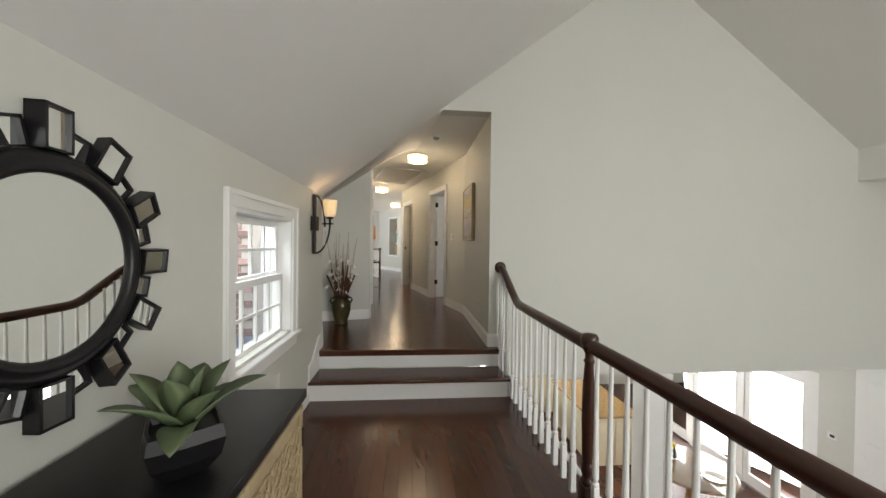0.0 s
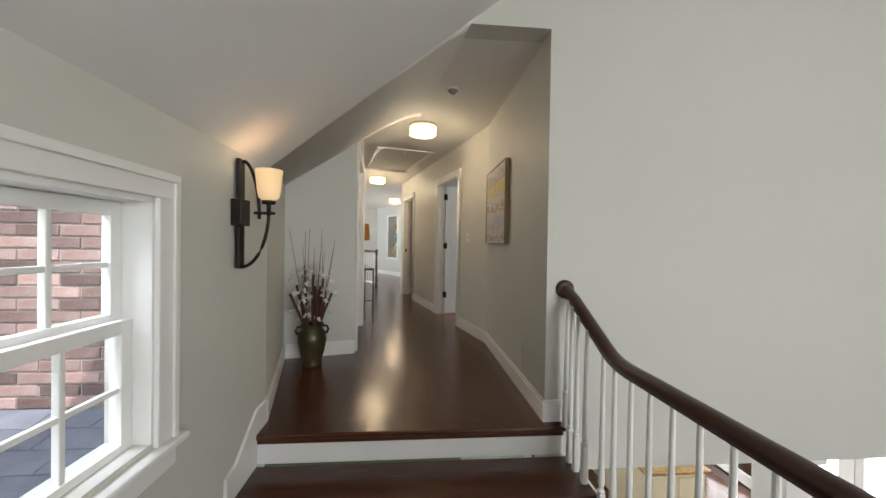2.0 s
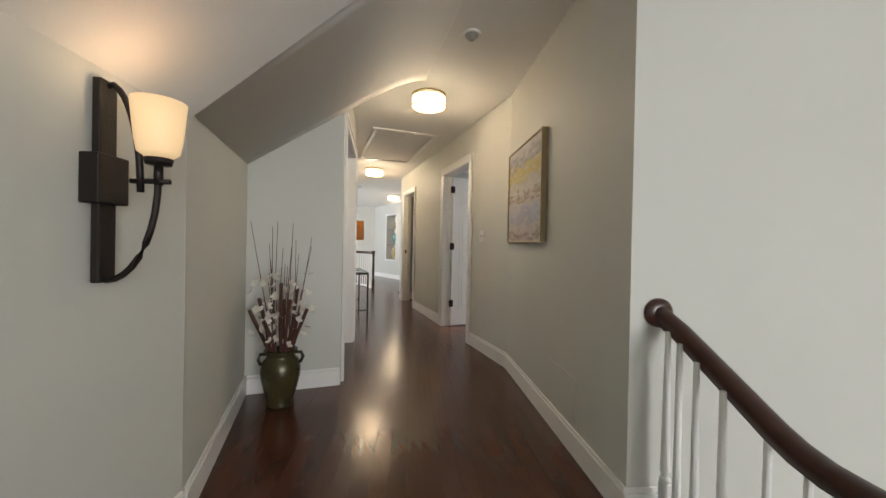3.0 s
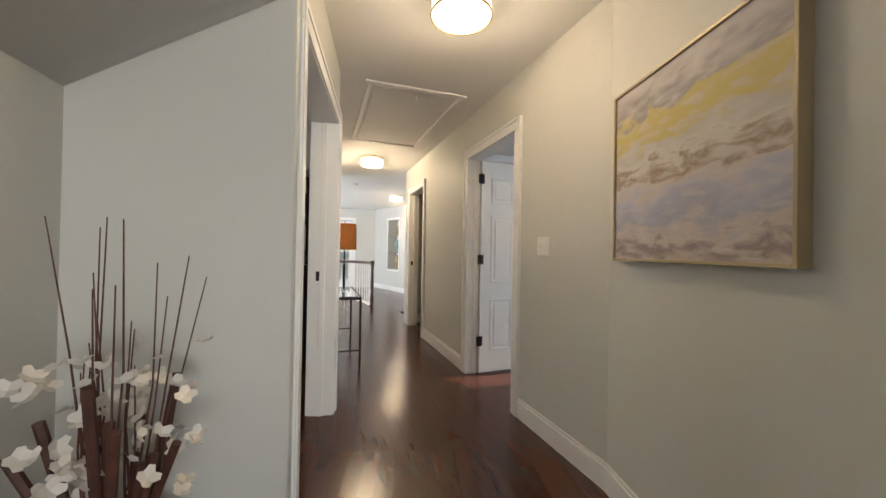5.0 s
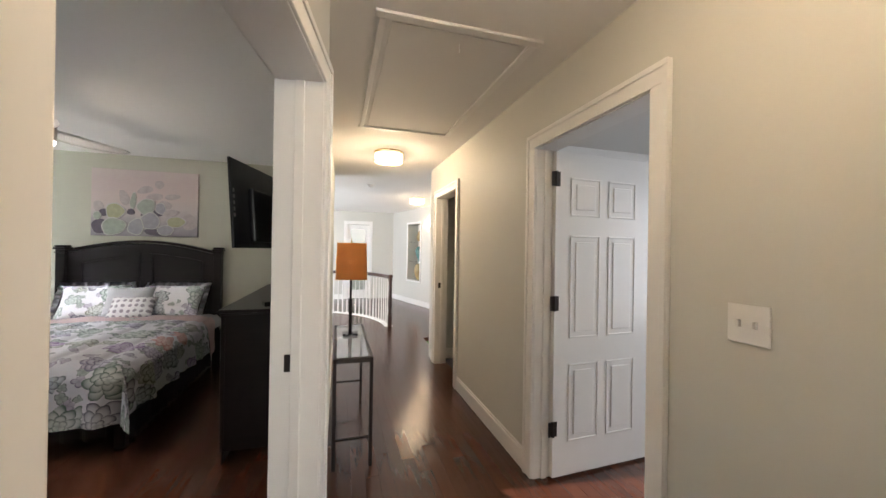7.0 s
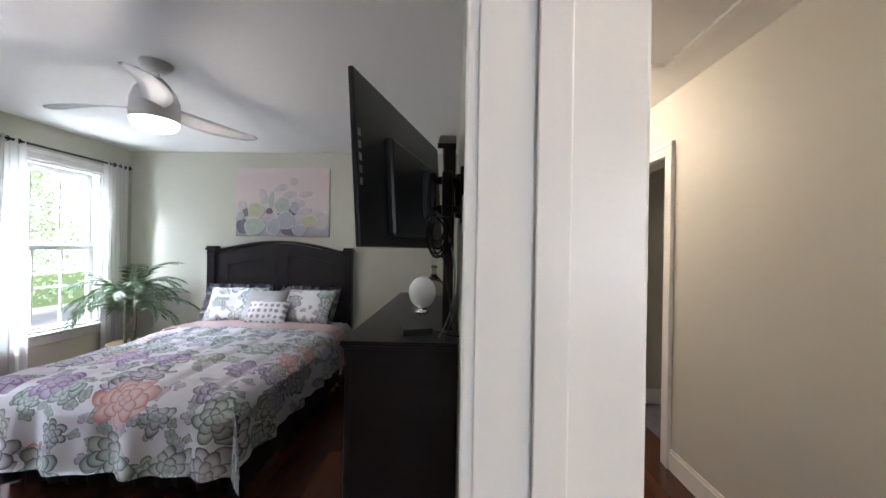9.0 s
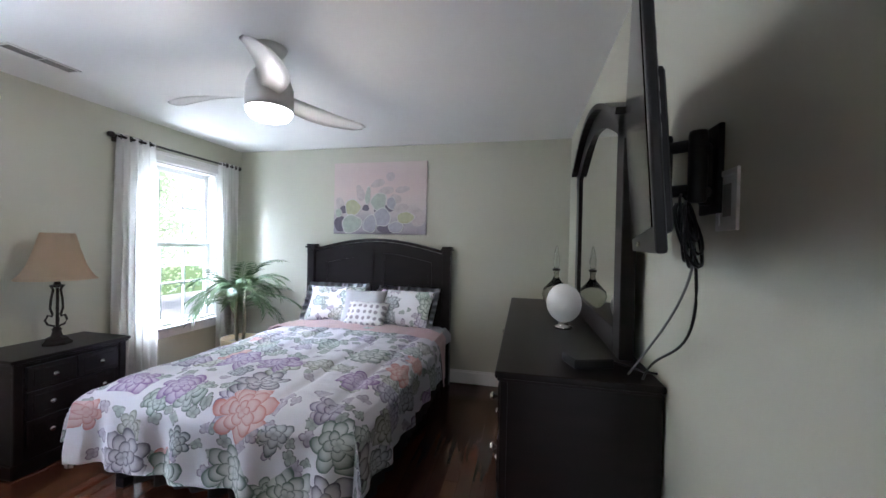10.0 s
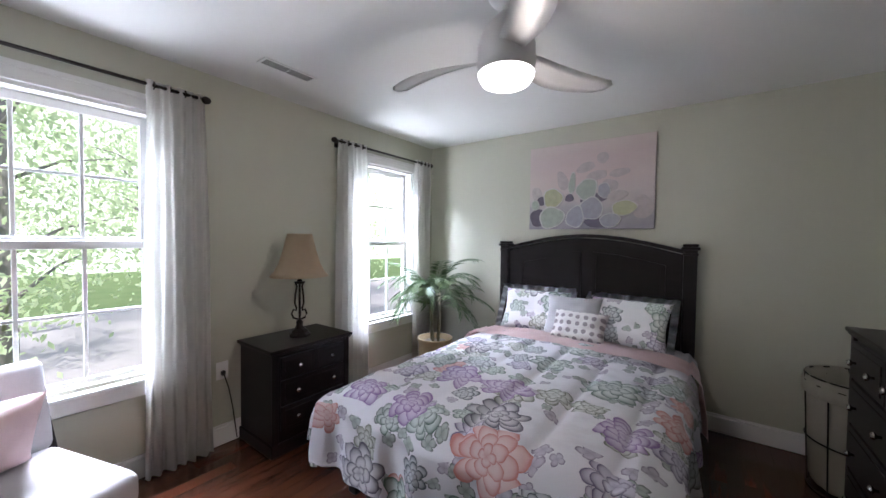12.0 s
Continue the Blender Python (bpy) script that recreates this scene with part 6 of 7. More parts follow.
def hanging(a, b, sag, out):
    """A cable that falls from a in a loop and comes to rest at b."""
    a, b = Vector(a), Vector(b)
    mid1, mid2 = Vector((out, a.y + 0.02, a.z - sag)), Vector((out, b.y - 0.02, b.z + 0.14))
    return tube([a * (1 - t) ** 3 + mid1 * 3 * t * (1 - t) ** 2 + mid2 * 3 * t * t * (1 - t) + b * t ** 3 for t in (q / 18 for q in range(19))], 0.0035, 6)


GREYCABLE = material("grey_cable", (0.20, 0.20, 0.20), 0.5, scale=40)
obj("power_cable", hanging((0.19, 8.90, 1.76), (0.20, 9.24, 1.358), 0.30, 0.235), BLACKPLASTIC, WING, "black cable hanging from the television to the dresser", "cable", smooth=True)
obj("power_cable", hanging((0.21, 8.96, 1.80), (0.17, 9.28, 1.358), 0.12, 0.250), GREYCABLE, WING, "grey cable looping from the television to the dresser", "cable", smooth=True)
wb = thing("cable_outlet", "white recessed cable box in the wall behind the television", "outlet", Matrix.Translation((0.262, 8.88, 1.80)))
part("plate", merge_boxes([(-0.006, 0, 0, 0.012, 0, 0.13), (-0.006, 0, 0.068, 0.08, 0, 0.13), (-0.006, 0, 0.012, 0.068, 0, 0.012), (-0.006, 0, 0.012, 0.068, 0.118, 0.13)]), PLATE, wb)
part("recess", box(-0.003, 0, 0.012, 0.068, 0.012, 0.118), PLATE, wb)
part("socket", box(-0.005, -0.003, 0.025, 0.055, 0.03, 0.10, 0.001), GRILLE, wb)
bx = thing("adapter_box", "flat black streaming box on the dresser", "media box", pose(0.06, 9.36, 1.353, 0, 0, 20))
part("case", box(-0.07, 0.07, -0.05, 0.05, 0, 0.032, 0.005), BLACKPLASTIC, bx)
part("cable", tube([(0.07, 0.0, 0.012), (0.11, -0.03, 0.008), (0.14, -0.10, 0.006), (0.18, -0.13, 0.006)], 0.004, 6), BLACKPLASTIC, bx, smooth=True)

eg = thing("globe_ornament", "white ribbed egg-shaped ornament on a small silver stand", "ornament", Matrix.Translation((0.04, 9.93, 1.353)) @ Matrix.Scale(0.92, 4))
part("stand", lathe([(0.0, 0.0), (0.045, 0.0), (0.05, 0.01), (0.03, 0.016), (0.022, 0.028), (0.03, 0.036), (0.0, 0.036)], 20), CHROME, eg, smooth=True)
part("globe", lathe([(0.0, 0.034)] + [(0.092 * math.sin(radians(a)), 0.138 - 0.105 * math.cos(radians(a))) for a in range(12, 180, 12)] + [(0.0, 0.243)], 32), OPAL, eg, "white ribbed globe", True)
bo = thing("glass_decanter", "smoked ribbed glass decanter with a pointed stopper", "decanter", Matrix.Translation((0.07, 10.72, 1.353)))
prof = [(0.0, 0.0), (0.06, 0.0), (0.085, 0.03), (0.098, 0.07), (0.088, 0.11), (0.055, 0.145), (0.028, 0.175), (0.018, 0.20), (0.018, 0.235), (0.026, 0.242), (0.0, 0.243)]
part("bottle", lathe(prof, 28), SMOKE, bo, smooth=True)
part("collar", lathe([(0.026, 0.240), (0.028, 0.246), (0.026, 0.255), (0.0, 0.256)], 16), ESPRESSO, bo)
part("stopper", lathe([(0.0, 0.255), (0.014, 0.258), (0.02, 0.275), (0.024, 0.31), (0.018, 0.35), (0.006, 0.41), (0.0, 0.42)], 18), GLASS, bo, "pointed clear stopper", True)

# ---- table lamp on the nightstand ----
tl = thing("table_lamp", "scrolled dark iron lamp with a cream bell shade", "table lamp", Matrix.Translation((-3.17, 9.80, 1.05)))
part("base", lathe([(0.0, 0.0), (0.075, 0.0), (0.078, 0.015), (0.06, 0.03), (0.058, 0.04), (0.03, 0.055), (0.022, 0.085), (0.026, 0.10), (0.012, 0.115), (0.0, 0.12)], 8), IRON, tl)
bm = tube([(0, 0, 0.11), (0, 0, 0.40)], 0.007, 8)
for k in range(3):
    a = 2 * math.pi * k / 3 + 0.4
    c, s = math.cos(a), math.sin(a)
    pts = [(r * c, r * s, z) for r, z in ((0.012, 0.12), (0.045, 0.135), (0.058, 0.165), (0.045, 0.195), (0.025, 0.185), (0.022, 0.20), (0.034, 0.24), (0.030, 0.30), (0.020, 0.36), (0.030, 0.385))]
    tube(pts, 0.007, 6, bm)
part("scroll_stem", bm, IRON, tl, "scrolled iron stem", True)
part("collar", lathe([(0.0, 0.37), (0.034, 0.38), (0.038, 0.39), (0.018, 0.395), (0.012, 0.42), (0.0, 0.42)], 16), IRON, tl)
bm = bmesh.new()
rings = []
for r, z in ((0.205, 0.43), (0.178, 0.46), (0.145, 0.52), (0.112, 0.63), (0.086, 0.735)):
    rings.append([bm.verts.new((r * (1 - 0.05 * abs(math.sin(4 * 2 * math.pi * k / 32))) * math.cos(2 * math.pi * k / 32), r * (1 - 0.05 * abs(math.sin(4 * 2 * math.pi * k / 32))) * math.sin(2 * math.pi * k / 32), z)) for k in range(32)])
for a, b in zip(rings, rings[1:]):
    for k in range(32):
        bm.faces.new((a[k], a[(k + 1) % 32], b[(k + 1) % 32], b[k])).smooth = True
bmesh.ops.solidify(bm, geom=bm.faces[:], thickness=0.003)
part("shade", bm, SHADE_CREAM, tl, "cream fabric bell shade")
ot = thing("outlet", "white wall outlet with a black plug", "outlet", Matrix.Translation((WX, 9.385, 0.80)))
part("plate", box(0, 0.006, -0.038, 0.038, 0, 0.118, 0.003), PLATE, ot)
part("plug", box(0.006, 0.03, -0.012, 0.012, 0.03, 0.06, 0.004), BLACKPLASTIC, ot)
part("cord", tube([(0.028, 0, 0.04), (0.05, 0.02, -0.05), (0.04, 0.05, -0.2), (0.03, 0.08, -0.42)], 0.004, 6), BLACKPLASTIC, ot, smooth=True)
swp = thing("light_switch", "white rocker switch beside the bedroom doorway", "light switch", Matrix.Translation((0.262, 8.245, 1.475)))
part("plate", box(-0.006, 0, -0.038, 0.038, 0, 0.118, 0.003), PLATE, swp)
part("rocker", box(-0.010, -0.006, -0.016, 0.016, 0.027, 0.091, 0.002), PLATE, swp)

# ---- ceiling fan ----
fan = thing("ceiling_fan", "white three-blade ceiling fan with a lit round lens", "ceiling fan", Matrix.Translation((-1.52, 9.73, CEIL)))
part("canopy", lathe([(0.0, -0.055), (0.04, -0.055), (0.07, -0.03), (0.085, 0.0), (0.0, 0.0)], 28), BLADE, fan, smooth=True)
part("downrod", lathe([(0.02, -0.10), (0.02, -0.05)], 14), BLADE, fan)
part("motor", lathe([(0.0, -0.335), (0.118, -0.335), (0.122, -0.30), (0.120, -0.22), (0.10, -0.16), (0.06, -0.11), (0.035, -0.085), (0.0, -0.085)], 36), BLADE, fan, "white motor housing", True)
part("light_lens", lathe([(0.0, -0.395), (0.06, -0.390), (0.10, -0.375), (0.116, -0.35), (0.118, -0.335), (0.0, -0.335)], 36), SHADE_FAN, fan, "lit opal lens", True)
bm = bmesh.new()
n = 14
rows = []
for k in range(n + 1):
    u = k / n
    r = 0.085 + 0.535 * u
    w = 0.034 + 0.042 * math.sin(math.pi * min(1, 0.12 + u * 0.75)) if u < 0.93 else (0.034 + 0.042 * math.sin(math.pi * 0.83)) * (1 - (u - 0.93) / 0.07 * 0.55)
    tw = -radians(22 * (1 - 0.6 * u))
    sweep = 0.05 * math.sin(math.pi * u)
    rows.append([bm.verts.new((r, sweep + s * w * math.cos(tw), -0.262 - 0.01 * u + s * w * math.sin(tw))) for s in (-1, -0.33, 0.33, 1)])
for a, b in zip(rows, rows[1:]):
    for k in range(3):
        bm.faces.new((a[k], a[k + 1], b[k + 1], b[k])).smooth = True
bmesh.ops.solidify(bm, geom=bm.faces[:], thickness=0.008)
bl = part("blade", bm, BLADE, fan, "curved white blade", True, Matrix.Rotation(radians(62), 4, "Z"))
for a in (182, 302):
    b2 = new("blade", bl.data)
    b2.parent = fan
    b2.matrix_basis = Matrix.Rotation(radians(a), 4, "Z")

vt = thing("ceiling_vent", "narrow grey slotted ceiling vent near the windows", "ceiling vent", pose(-2.945, 9.58, CEIL, 0, 0, 0))
part("frame", merge_boxes([(-0.05, 0.05, -0.17, -0.155, -0.006, 0), (-0.05, 0.05, 0.155, 0.17, -0.006, 0), (-0.05, -0.038, -0.155, 0.155, -0.006, 0), (0.038, 0.05, -0.155, 0.155, -0.006, 0), (-0.038, 0.038, -0.004, 0.004, -0.006, 0)]), PLATE, vt)
part("backing", box(-0.038, 0.038, -0.155, 0.155, -0.002, -0.0005), GRILLE, vt)
for k in range(5):
    part("slat", box(-0.032 + k * 0.015, -0.026 + k * 0.015, -0.155, 0.155, -0.006, -0.002), GRILLE, vt)


# ---- curtains ----
def curtain(y0, y1, ztop, x=WX + 0.085, folds=6, zbot=H + 0.015, amp=0.022, taper=1.0, seed=0):
    bm = bmesh.new()
    n = folds * 10
    lev = [(0.0, 0.55), (0.08, 0.8), (0.4, 1.0), (0.8, 1.1), (1.0, 1.15)]
    rows = []
    for t, g in lev:
        row = []
        for k in range(n + 1):
            u = k / n
            yy = y0 + (y1 - y0) * (0.5 + (u - 0.5) * (1 + (taper - 1) * t))
            xx = x + amp * g * math.sin(u * folds * 2 * math.pi + seed) + 0.008 * math.sin(u * 23 + 5 * t + seed)
            row.append(bm.verts.new((xx, yy + 0.006 * math.sin(9 * t + u * 11 + seed), ztop + (zbot - ztop) * t)))
        rows.append(row)
    for a, b in zip(rows, rows[1:]):
        for k in range(n):
            bm.faces.new((a[k], a[k + 1], b[k + 1], b[k])).smooth = True
    bmesh.ops.solidify(bm, geom=bm.faces[:], thickness=0.002)
    for f in bm.faces:
        f.smooth = True
    return bm


def rod(y0, y1, z, label):
    t = thing("curtain_rod", label, "curtain rod", WING)
    xr = WX + 0.085
    part("pole", tube([(xr, y0, z), (xr, y1, z)], 0.0095, 10), IRON, t, smooth=True)
    for ye, s in ((y0, -1), (y1, 1)):
        part("finial", lathe([(0.0, 0.0), (0.018, 0.0), (0.024, 0.015), (0.02, 0.035), (0.009, 0.045), (0.0, 0.046)], 14, m=pose(xr, ye, z, -90 * s, 0, 0)), IRON, t, smooth=True)
        part("bracket", merge_boxes([(WX, xr, ye - s * 0.06 - 0.006, ye - s * 0.06 + 0.006, z - 0.008, z + 0.004), (WX, WX + 0.006, ye - s * 0.06 - 0.02, ye - s * 0.06 + 0.02, z - 0.035, z + 0.03)]), IRON, t)


rod(8.02, 9.25, 2.60, "dark iron curtain rod over the first window")
rod(10.24, 11.50, 2.575, "dark iron curtain rod over the second window")
for y0, y1, zt, tp, sd in ((8.97, 9.27, 2.625, 1.15, 0), (10.25, 10.56, 2.60, 1.25, 2), (11.26, 11.50, 2.60, 1.1, 4)):
    cu = thing("curtain", "white sheer linen curtain panel hanging in folds", "curtain", WING, "bedroom curtains")
    part("panel", curtain(y0, y1, zt, taper=tp, seed=sd), LINEN, cu)
    for k in range(4):
        yy = y0 + (y1 - y0) * (k + 0.5) / 4
        part("grommet", lathe([(0.014, -0.002), (0.022, -0.002), (0.022, 0.002), (0.014, 0.002)], 14, ring=True, m=pose(WX + 0.085, yy, zt - 0.025, 90, 0, 0)), IRON, cu)

# ---- palm ----
pm = thing("potted_palm", "bushy green palm in a woven pot by the window", "potted plant", Matrix.Translation((-3.02, 11.22, H)))
part("pot", lathe([(0.0, 0.0), (0.13, 0.0), (0.165, 0.20), (0.175, 0.38), (0.18, 0.40), (0.165, 0.40), (0.15, 0.36), (0.0, 0.35)], 24), WICKER, pm, "pale woven pot", True)
part("soil", lathe([(0.0, 0.352), (0.15, 0.355), (0.0, 0.37)], 20), BARK, pm)
rnd = random.Random(17)
bm = bmesh.new()
for k in range(4):
    a = k * 1.6
    part("stem", tube([(0.04 * math.cos(a), 0.04 * math.sin(a), 0.36), (0.06 * math.cos(a), 0.06 * math.sin(a), 0.6), (0.05 * math.cos(a), 0.05 * math.sin(a), 0.88)], 0.014, 7, r_end=0.009), STEM, pm, "slim palm stem", True)
for k in range(32):
    fb = bmesh.new()
    a = k * 2.399 + rnd.uniform(-0.2, 0.2)
    L, lift, droop = rnd.uniform(0.40, 0.66), radians(rnd.uniform(15, 80)), radians(rnd.uniform(70, 125))
    pts, x, z, ang = [], 0.0, 0.0, lift
    for q in range(13):
        pts.append(Vector((x, 0, z)))
        x += L / 12 * math.cos(ang)
        z += L / 12 * math.sin(ang)
        ang -= droop / 12
    tube(pts, 0.004, 4, fb, r_end=0.0015)
    for q in range(2, 13):
        c = pts[q]
        d = (pts[q] - pts[q - 1]).normalized()
        for s in (-1, 1):
            for h in (0.0, 0.5):
                c2 = c - d * (L / 12) * h
                ll = 0.155 * (1 - 0.45 * abs(q / 12 - 0.45)) * rnd.uniform(0.8, 1.1)
                tip = c2 + (d * 0.75 + Vector((0, s * 0.75, -0.28 + rnd.uniform(-0.1, 0.1)))).normalized() * ll
                mid2 = c2.lerp(tip, 0.45) + Vector((0, 0, 0.008))
                wv = Vector((d.x, -s * 0.3, d.z)).normalized() * 0.0085
                vs = [fb.verts.new(p) for p in (c2, mid2 + wv, tip, mid2 - wv)]
                fb.faces.new(vs)
    part("frond", fb, LEAF, pm, m=Matrix.Translation((0.03 * math.cos(a), 0.03 * math.sin(a), 0.80 + rnd.uniform(-0.12, 0.12))) @ Matrix.Rotation(a, 4, "Z"))

# ---- laundry basket ----
lb = thing("laundry_hamper", "round wire hamper with a beige cloth liner", "hamper", Matrix.Translation((-0.10, 11.29, H)))
for z, r in ((0.0, 0.20), (0.28, 0.215), (0.60, 0.225), (0.64, 0.225)):
    part("wire_ring", tube([(r * math.cos(t), r * math.sin(t), z + 0.005) for t in np.linspace(0, 2 * math.pi, 33)], 0.005, 6), IRON, lb)
for k in range(8):
    a = k * math.pi / 4
    part("wire_post", tube([(0.20 * math.cos(a), 0.20 * math.sin(a), 0.005), (0.225 * math.cos(a), 0.225 * math.sin(a), 0.645)], 0.004, 6), IRON, lb)
bm = bmesh.new()
rows = []
for z, r in ((0.02, 0.17), (0.05, 0.19), (0.30, 0.205), (0.62, 0.215), (0.655, 0.222), (0.60, 0.233), (0.54, 0.232)):
    rows.append([bm.verts.new(((r + 0.006 * math.sin(k * 2.1 + z * 9)) * math.cos(2 * math.pi * k / 40), (r + 0.006 * math.sin(k * 2.1 + z * 9)) * math.sin(2 * math.pi * k / 40), z)) for k in range(40)])
for a, b in zip(rows, rows[1:]):
    for k in range(40):
        bm.faces.new((a[k], a[(k + 1) % 40], b[(k + 1) % 40], b[k])).smooth = True
bm.faces.new(rows[0][::-1])
bmesh.ops.solidify(bm, geom=bm.faces[:], thickness=0.002)
part("liner", bm, material("beige_cotton_liner", (0.52, 0.47, 0.38), 0.95, scale=12, bump=0.2, bscale=120), lb, "beige cloth liner", True)

# ---- armchair ----
ch = thing("armless_chair", "off-white upholstered slipper chair with dark legs", "chair", pose(-2.88, 8.40, H, 0, 0, -72))
part("seat", box(-0.30, 0.30, -0.28, 0.32, 0.27, 0.44, 0.055, seg=4), WHITEFABRIC, ch, smooth=True)
bm = box(-0.29, 0.29, -0.055, 0.055, 0.0, 0.42, 0.045, seg=4)
part("backrest", bm, WHITEFABRIC, ch, smooth=True, m=pose(0, -0.29, 0.41, 12, 0, 0))
for x in (-0.25, 0.25):
    part("leg", tube([(x, 0.25, 0.28), (x * 1.05, 0.28, 0.0)], 0.022, 8, r_end=0.014), ESPRESSO, ch)
    part("leg", tube([(x, -0.24, 0.28), (x * 1.05, -0.32, 0.0)], 0.022, 8, r_end=0.014), ESPRESSO, ch)
    part("back_post", tube([(x * 1.12, -0.24, 0.36), (x * 1.12, -0.34, 0.62)], 0.016, 8), ESPRESSO, ch)
pillow("chair_cushion", pose(-3.0, 8.36, H + 0.60, 68, 0, -72), 0.36, 0.34, 0.13, PINK, "pale pink square cushion on the chair")

# ---- outside ----
obj("ground", box(-400, 400, -400, 400, -3.2, -3.0), GRASS, WING, "sunlit green lawn around the house", "lawn", "structure")
obj("driveway", box(-30, -16, -6, 40, -3.0, -2.985), MORTAR, WING, "pale grey driveway across the lawn", "driveway", "structure")


def tree(x, y, h, spread, seed, n=5200):
    rnd = random.Random(seed)
    t = thing("tree", "leafy deciduous tree in bright spring green", "tree", Matrix.Translation((x, y, -3.0)), "trees outside the bedroom")
    tr = tube([(0, 0, 0), (0.1, 0.05, h * 0.3), (0.0, 0.1, h * 0.6), (0.1, 0.0, h * 0.92)], 0.24, 9, r_end=0.04)
    limbs = []
    for k in range(11):
        a, z = k * 2.399, h * (0.28 + 0.055 * k)
        ln = spread * (1.05 - 0.05 * k) * rnd.uniform(0.7, 1.0)
        e = Vector((ln * math.cos(a), ln * math.sin(a), z + ln * 0.45))
        tube([(0, 0, z), Vector((0, 0, z)).lerp(e, 0.5) + Vector((0, 0, 0.2)), e], 0.05, 6, tr, r_end=0.010)
        limbs.append((Vector((0, 0, z)), e))
    part("trunk", tr, BARK, t, "grey tapered trunk and limbs", True)
    verts, faces = [], []
    for k in range(n):
        a, b = limbs[rnd.randrange(len(limbs))]
        c = a.lerp(b, rnd.uniform(0.35, 1.1)) + Vector((rnd.gauss(0, 0.55), rnd.gauss(0, 0.55), rnd.gauss(0, 0.5)))
        u = Vector((rnd.gauss(0, 1), rnd.gauss(0, 1), rnd.gauss(0, 1))).normalized()
        w = u.orthogonal().normalized()
        s = rnd.uniform(0.05, 0.11)
        i = len(verts)
        verts += [c - u * s, c + w * s * 0.5, c + u * s, c - w * s * 0.5]
        faces.append((i, i + 1, i + 2, i + 3))
    me = bpy.data.meshes.new("crown")
    me.from_pydata(verts, [], faces)
    me.materials.append(TREELEAF)
    cr = new("crown", me)
    cr.parent = t
    tagged(cr, "many small spring leaves", kind="stuff")


for x, y, h, s, sd, n in ((-12.5, 8.9, 9.5, 2.9, 1, 4200), (-17, 12.5, 10.5, 3.2, 2, 4200), (-19, 5.0, 12, 3.6, 3, 4200), (-16, 19.5, 10, 3.0, 4, 4200), (-24, 15.5, 13, 4.0, 5, 4800), (-26, 9, 13, 4.0, 6, 4800), (-23, 25, 12, 3.8, 7, 4800)):
    tree(x, y, h, s, sd, n)

# glowing sheet far behind the trees; woodland's sunlight and haze are in its colour
FAR = material("glowing_distance", (0.62, 0.74, 0.42), 0.9, second=(0.97, 0.99, 0.92), scale=0.16, amount=1.0)
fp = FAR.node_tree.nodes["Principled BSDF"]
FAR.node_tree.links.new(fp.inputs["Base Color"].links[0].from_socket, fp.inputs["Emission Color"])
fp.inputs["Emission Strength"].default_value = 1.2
obj("backdrop", box(-62, -61, -40, 75, -3, 22), FAR, WING, "pale glowing sheet with distant woodland's sunlight in its colour", "backdrop", "structure")

# brick return wall, corner board and roof seen from the stair window
bw = thing("brick_wall", "old red brick wall outside the stair window", "wall", STAIR, kind="structure")
part("mortar", box(-5.2, -2.25, 0.012, 0.2, -1.5, 3.4), MORTAR, bw, "grey mortar bed")
part("corner_board", box(-2.25, -2.06, -0.03, 0.2, -1.5, 3.4, 0.004), TRIM, bw, "white corner board")
part("siding", box(-2.06, -1.88, 0.0, 0.2, -1.5, 3.4), TRIM, bw, "white painted siding")
bmq = box(0, 0.205, 0, 0.02, 0, 0.058, 0.003, seg=1)
bme = bpy.data.meshes.new("brick")
bmesh.ops.recalc_face_normals(bmq, faces=bmq.faces)
bmq.to_mesh(bme)
bmq.free()
bme.materials.append(BRICK)
rnd = random.Random(2)
z, r = 0.30, 0
while z < 2.2:
    x = -4.20 - (0.11 if r % 2 else 0.0)
    while x + 0.205 < -2.26:
        b = new("brick", bme)
        b.parent = bw
        b.matrix_basis = Matrix.Translation((x, rnd.uniform(-0.004, 0.003), z))
        x += 0.217
    z += 0.069
    r += 1
rf = thing("lower_roof", "blue-grey shingle roof below the stair window", "roof", STAIR, kind="structure")
bm = bmesh.new()
k = 0
yy = 0.0
while yy > -3.2:
    x = -5.2 + (0.15 if k % 2 else 0)
    z = 0.50 + yy * 0.22
    while x < -1.90:
        xe = min(x + 0.30, -1.90)
        slab([(x + 0.003, yy, z + 0.002), (xe - 0.003, yy, z + 0.002), (xe - 0.003, yy - 0.16, z + 0.008 - 0.035), (x + 0.003, yy - 0.16, z + 0.008 - 0.035)], 0.006, bm)
        x = xe
    yy -= 0.145
    k += 1
tagged(part("shingles", bm, SLATE, rf, "rows of blue-grey shingles"), kind="stuff")
part("deck", slab([(-5.2, 0.0, 0.485), (-1.88, 0.0, 0.485), (-1.88, -3.3, -0.24), (-5.2, -3.3, -0.24)], 0.05), BARK, rf)

# ---- lower room ----
isl = thing("kitchen_island", "cream kitchen island with a gold granite top", "kitchen island", STAIR @ pose(0.95, 1.15, 0))
part("body", box(1.5, 2.35, 1.35, 3.0, KZ, KZ + 0.88, 0.004), CREAMCAB, isl)
part("worktop", box(1.44, 2.41, 1.29, 3.06, KZ + 0.88, KZ + 0.92, 0.012), GRANITE, isl, "gold granite worktop")
for k in range(3):
    part("door_panel", box(2.35, 2.362, 1.42 + k * 0.53, 1.90 + k * 0.53, KZ + 0.12, KZ + 0.82, 0.004), CREAMCAB, isl)
for k in range(2):
    part("end_panel", box(1.56 + k * 0.4, 1.9 + k * 0.4, 1.338, 1.35, KZ + 0.12, KZ + 0.82, 0.004), CREAMCAB, isl)
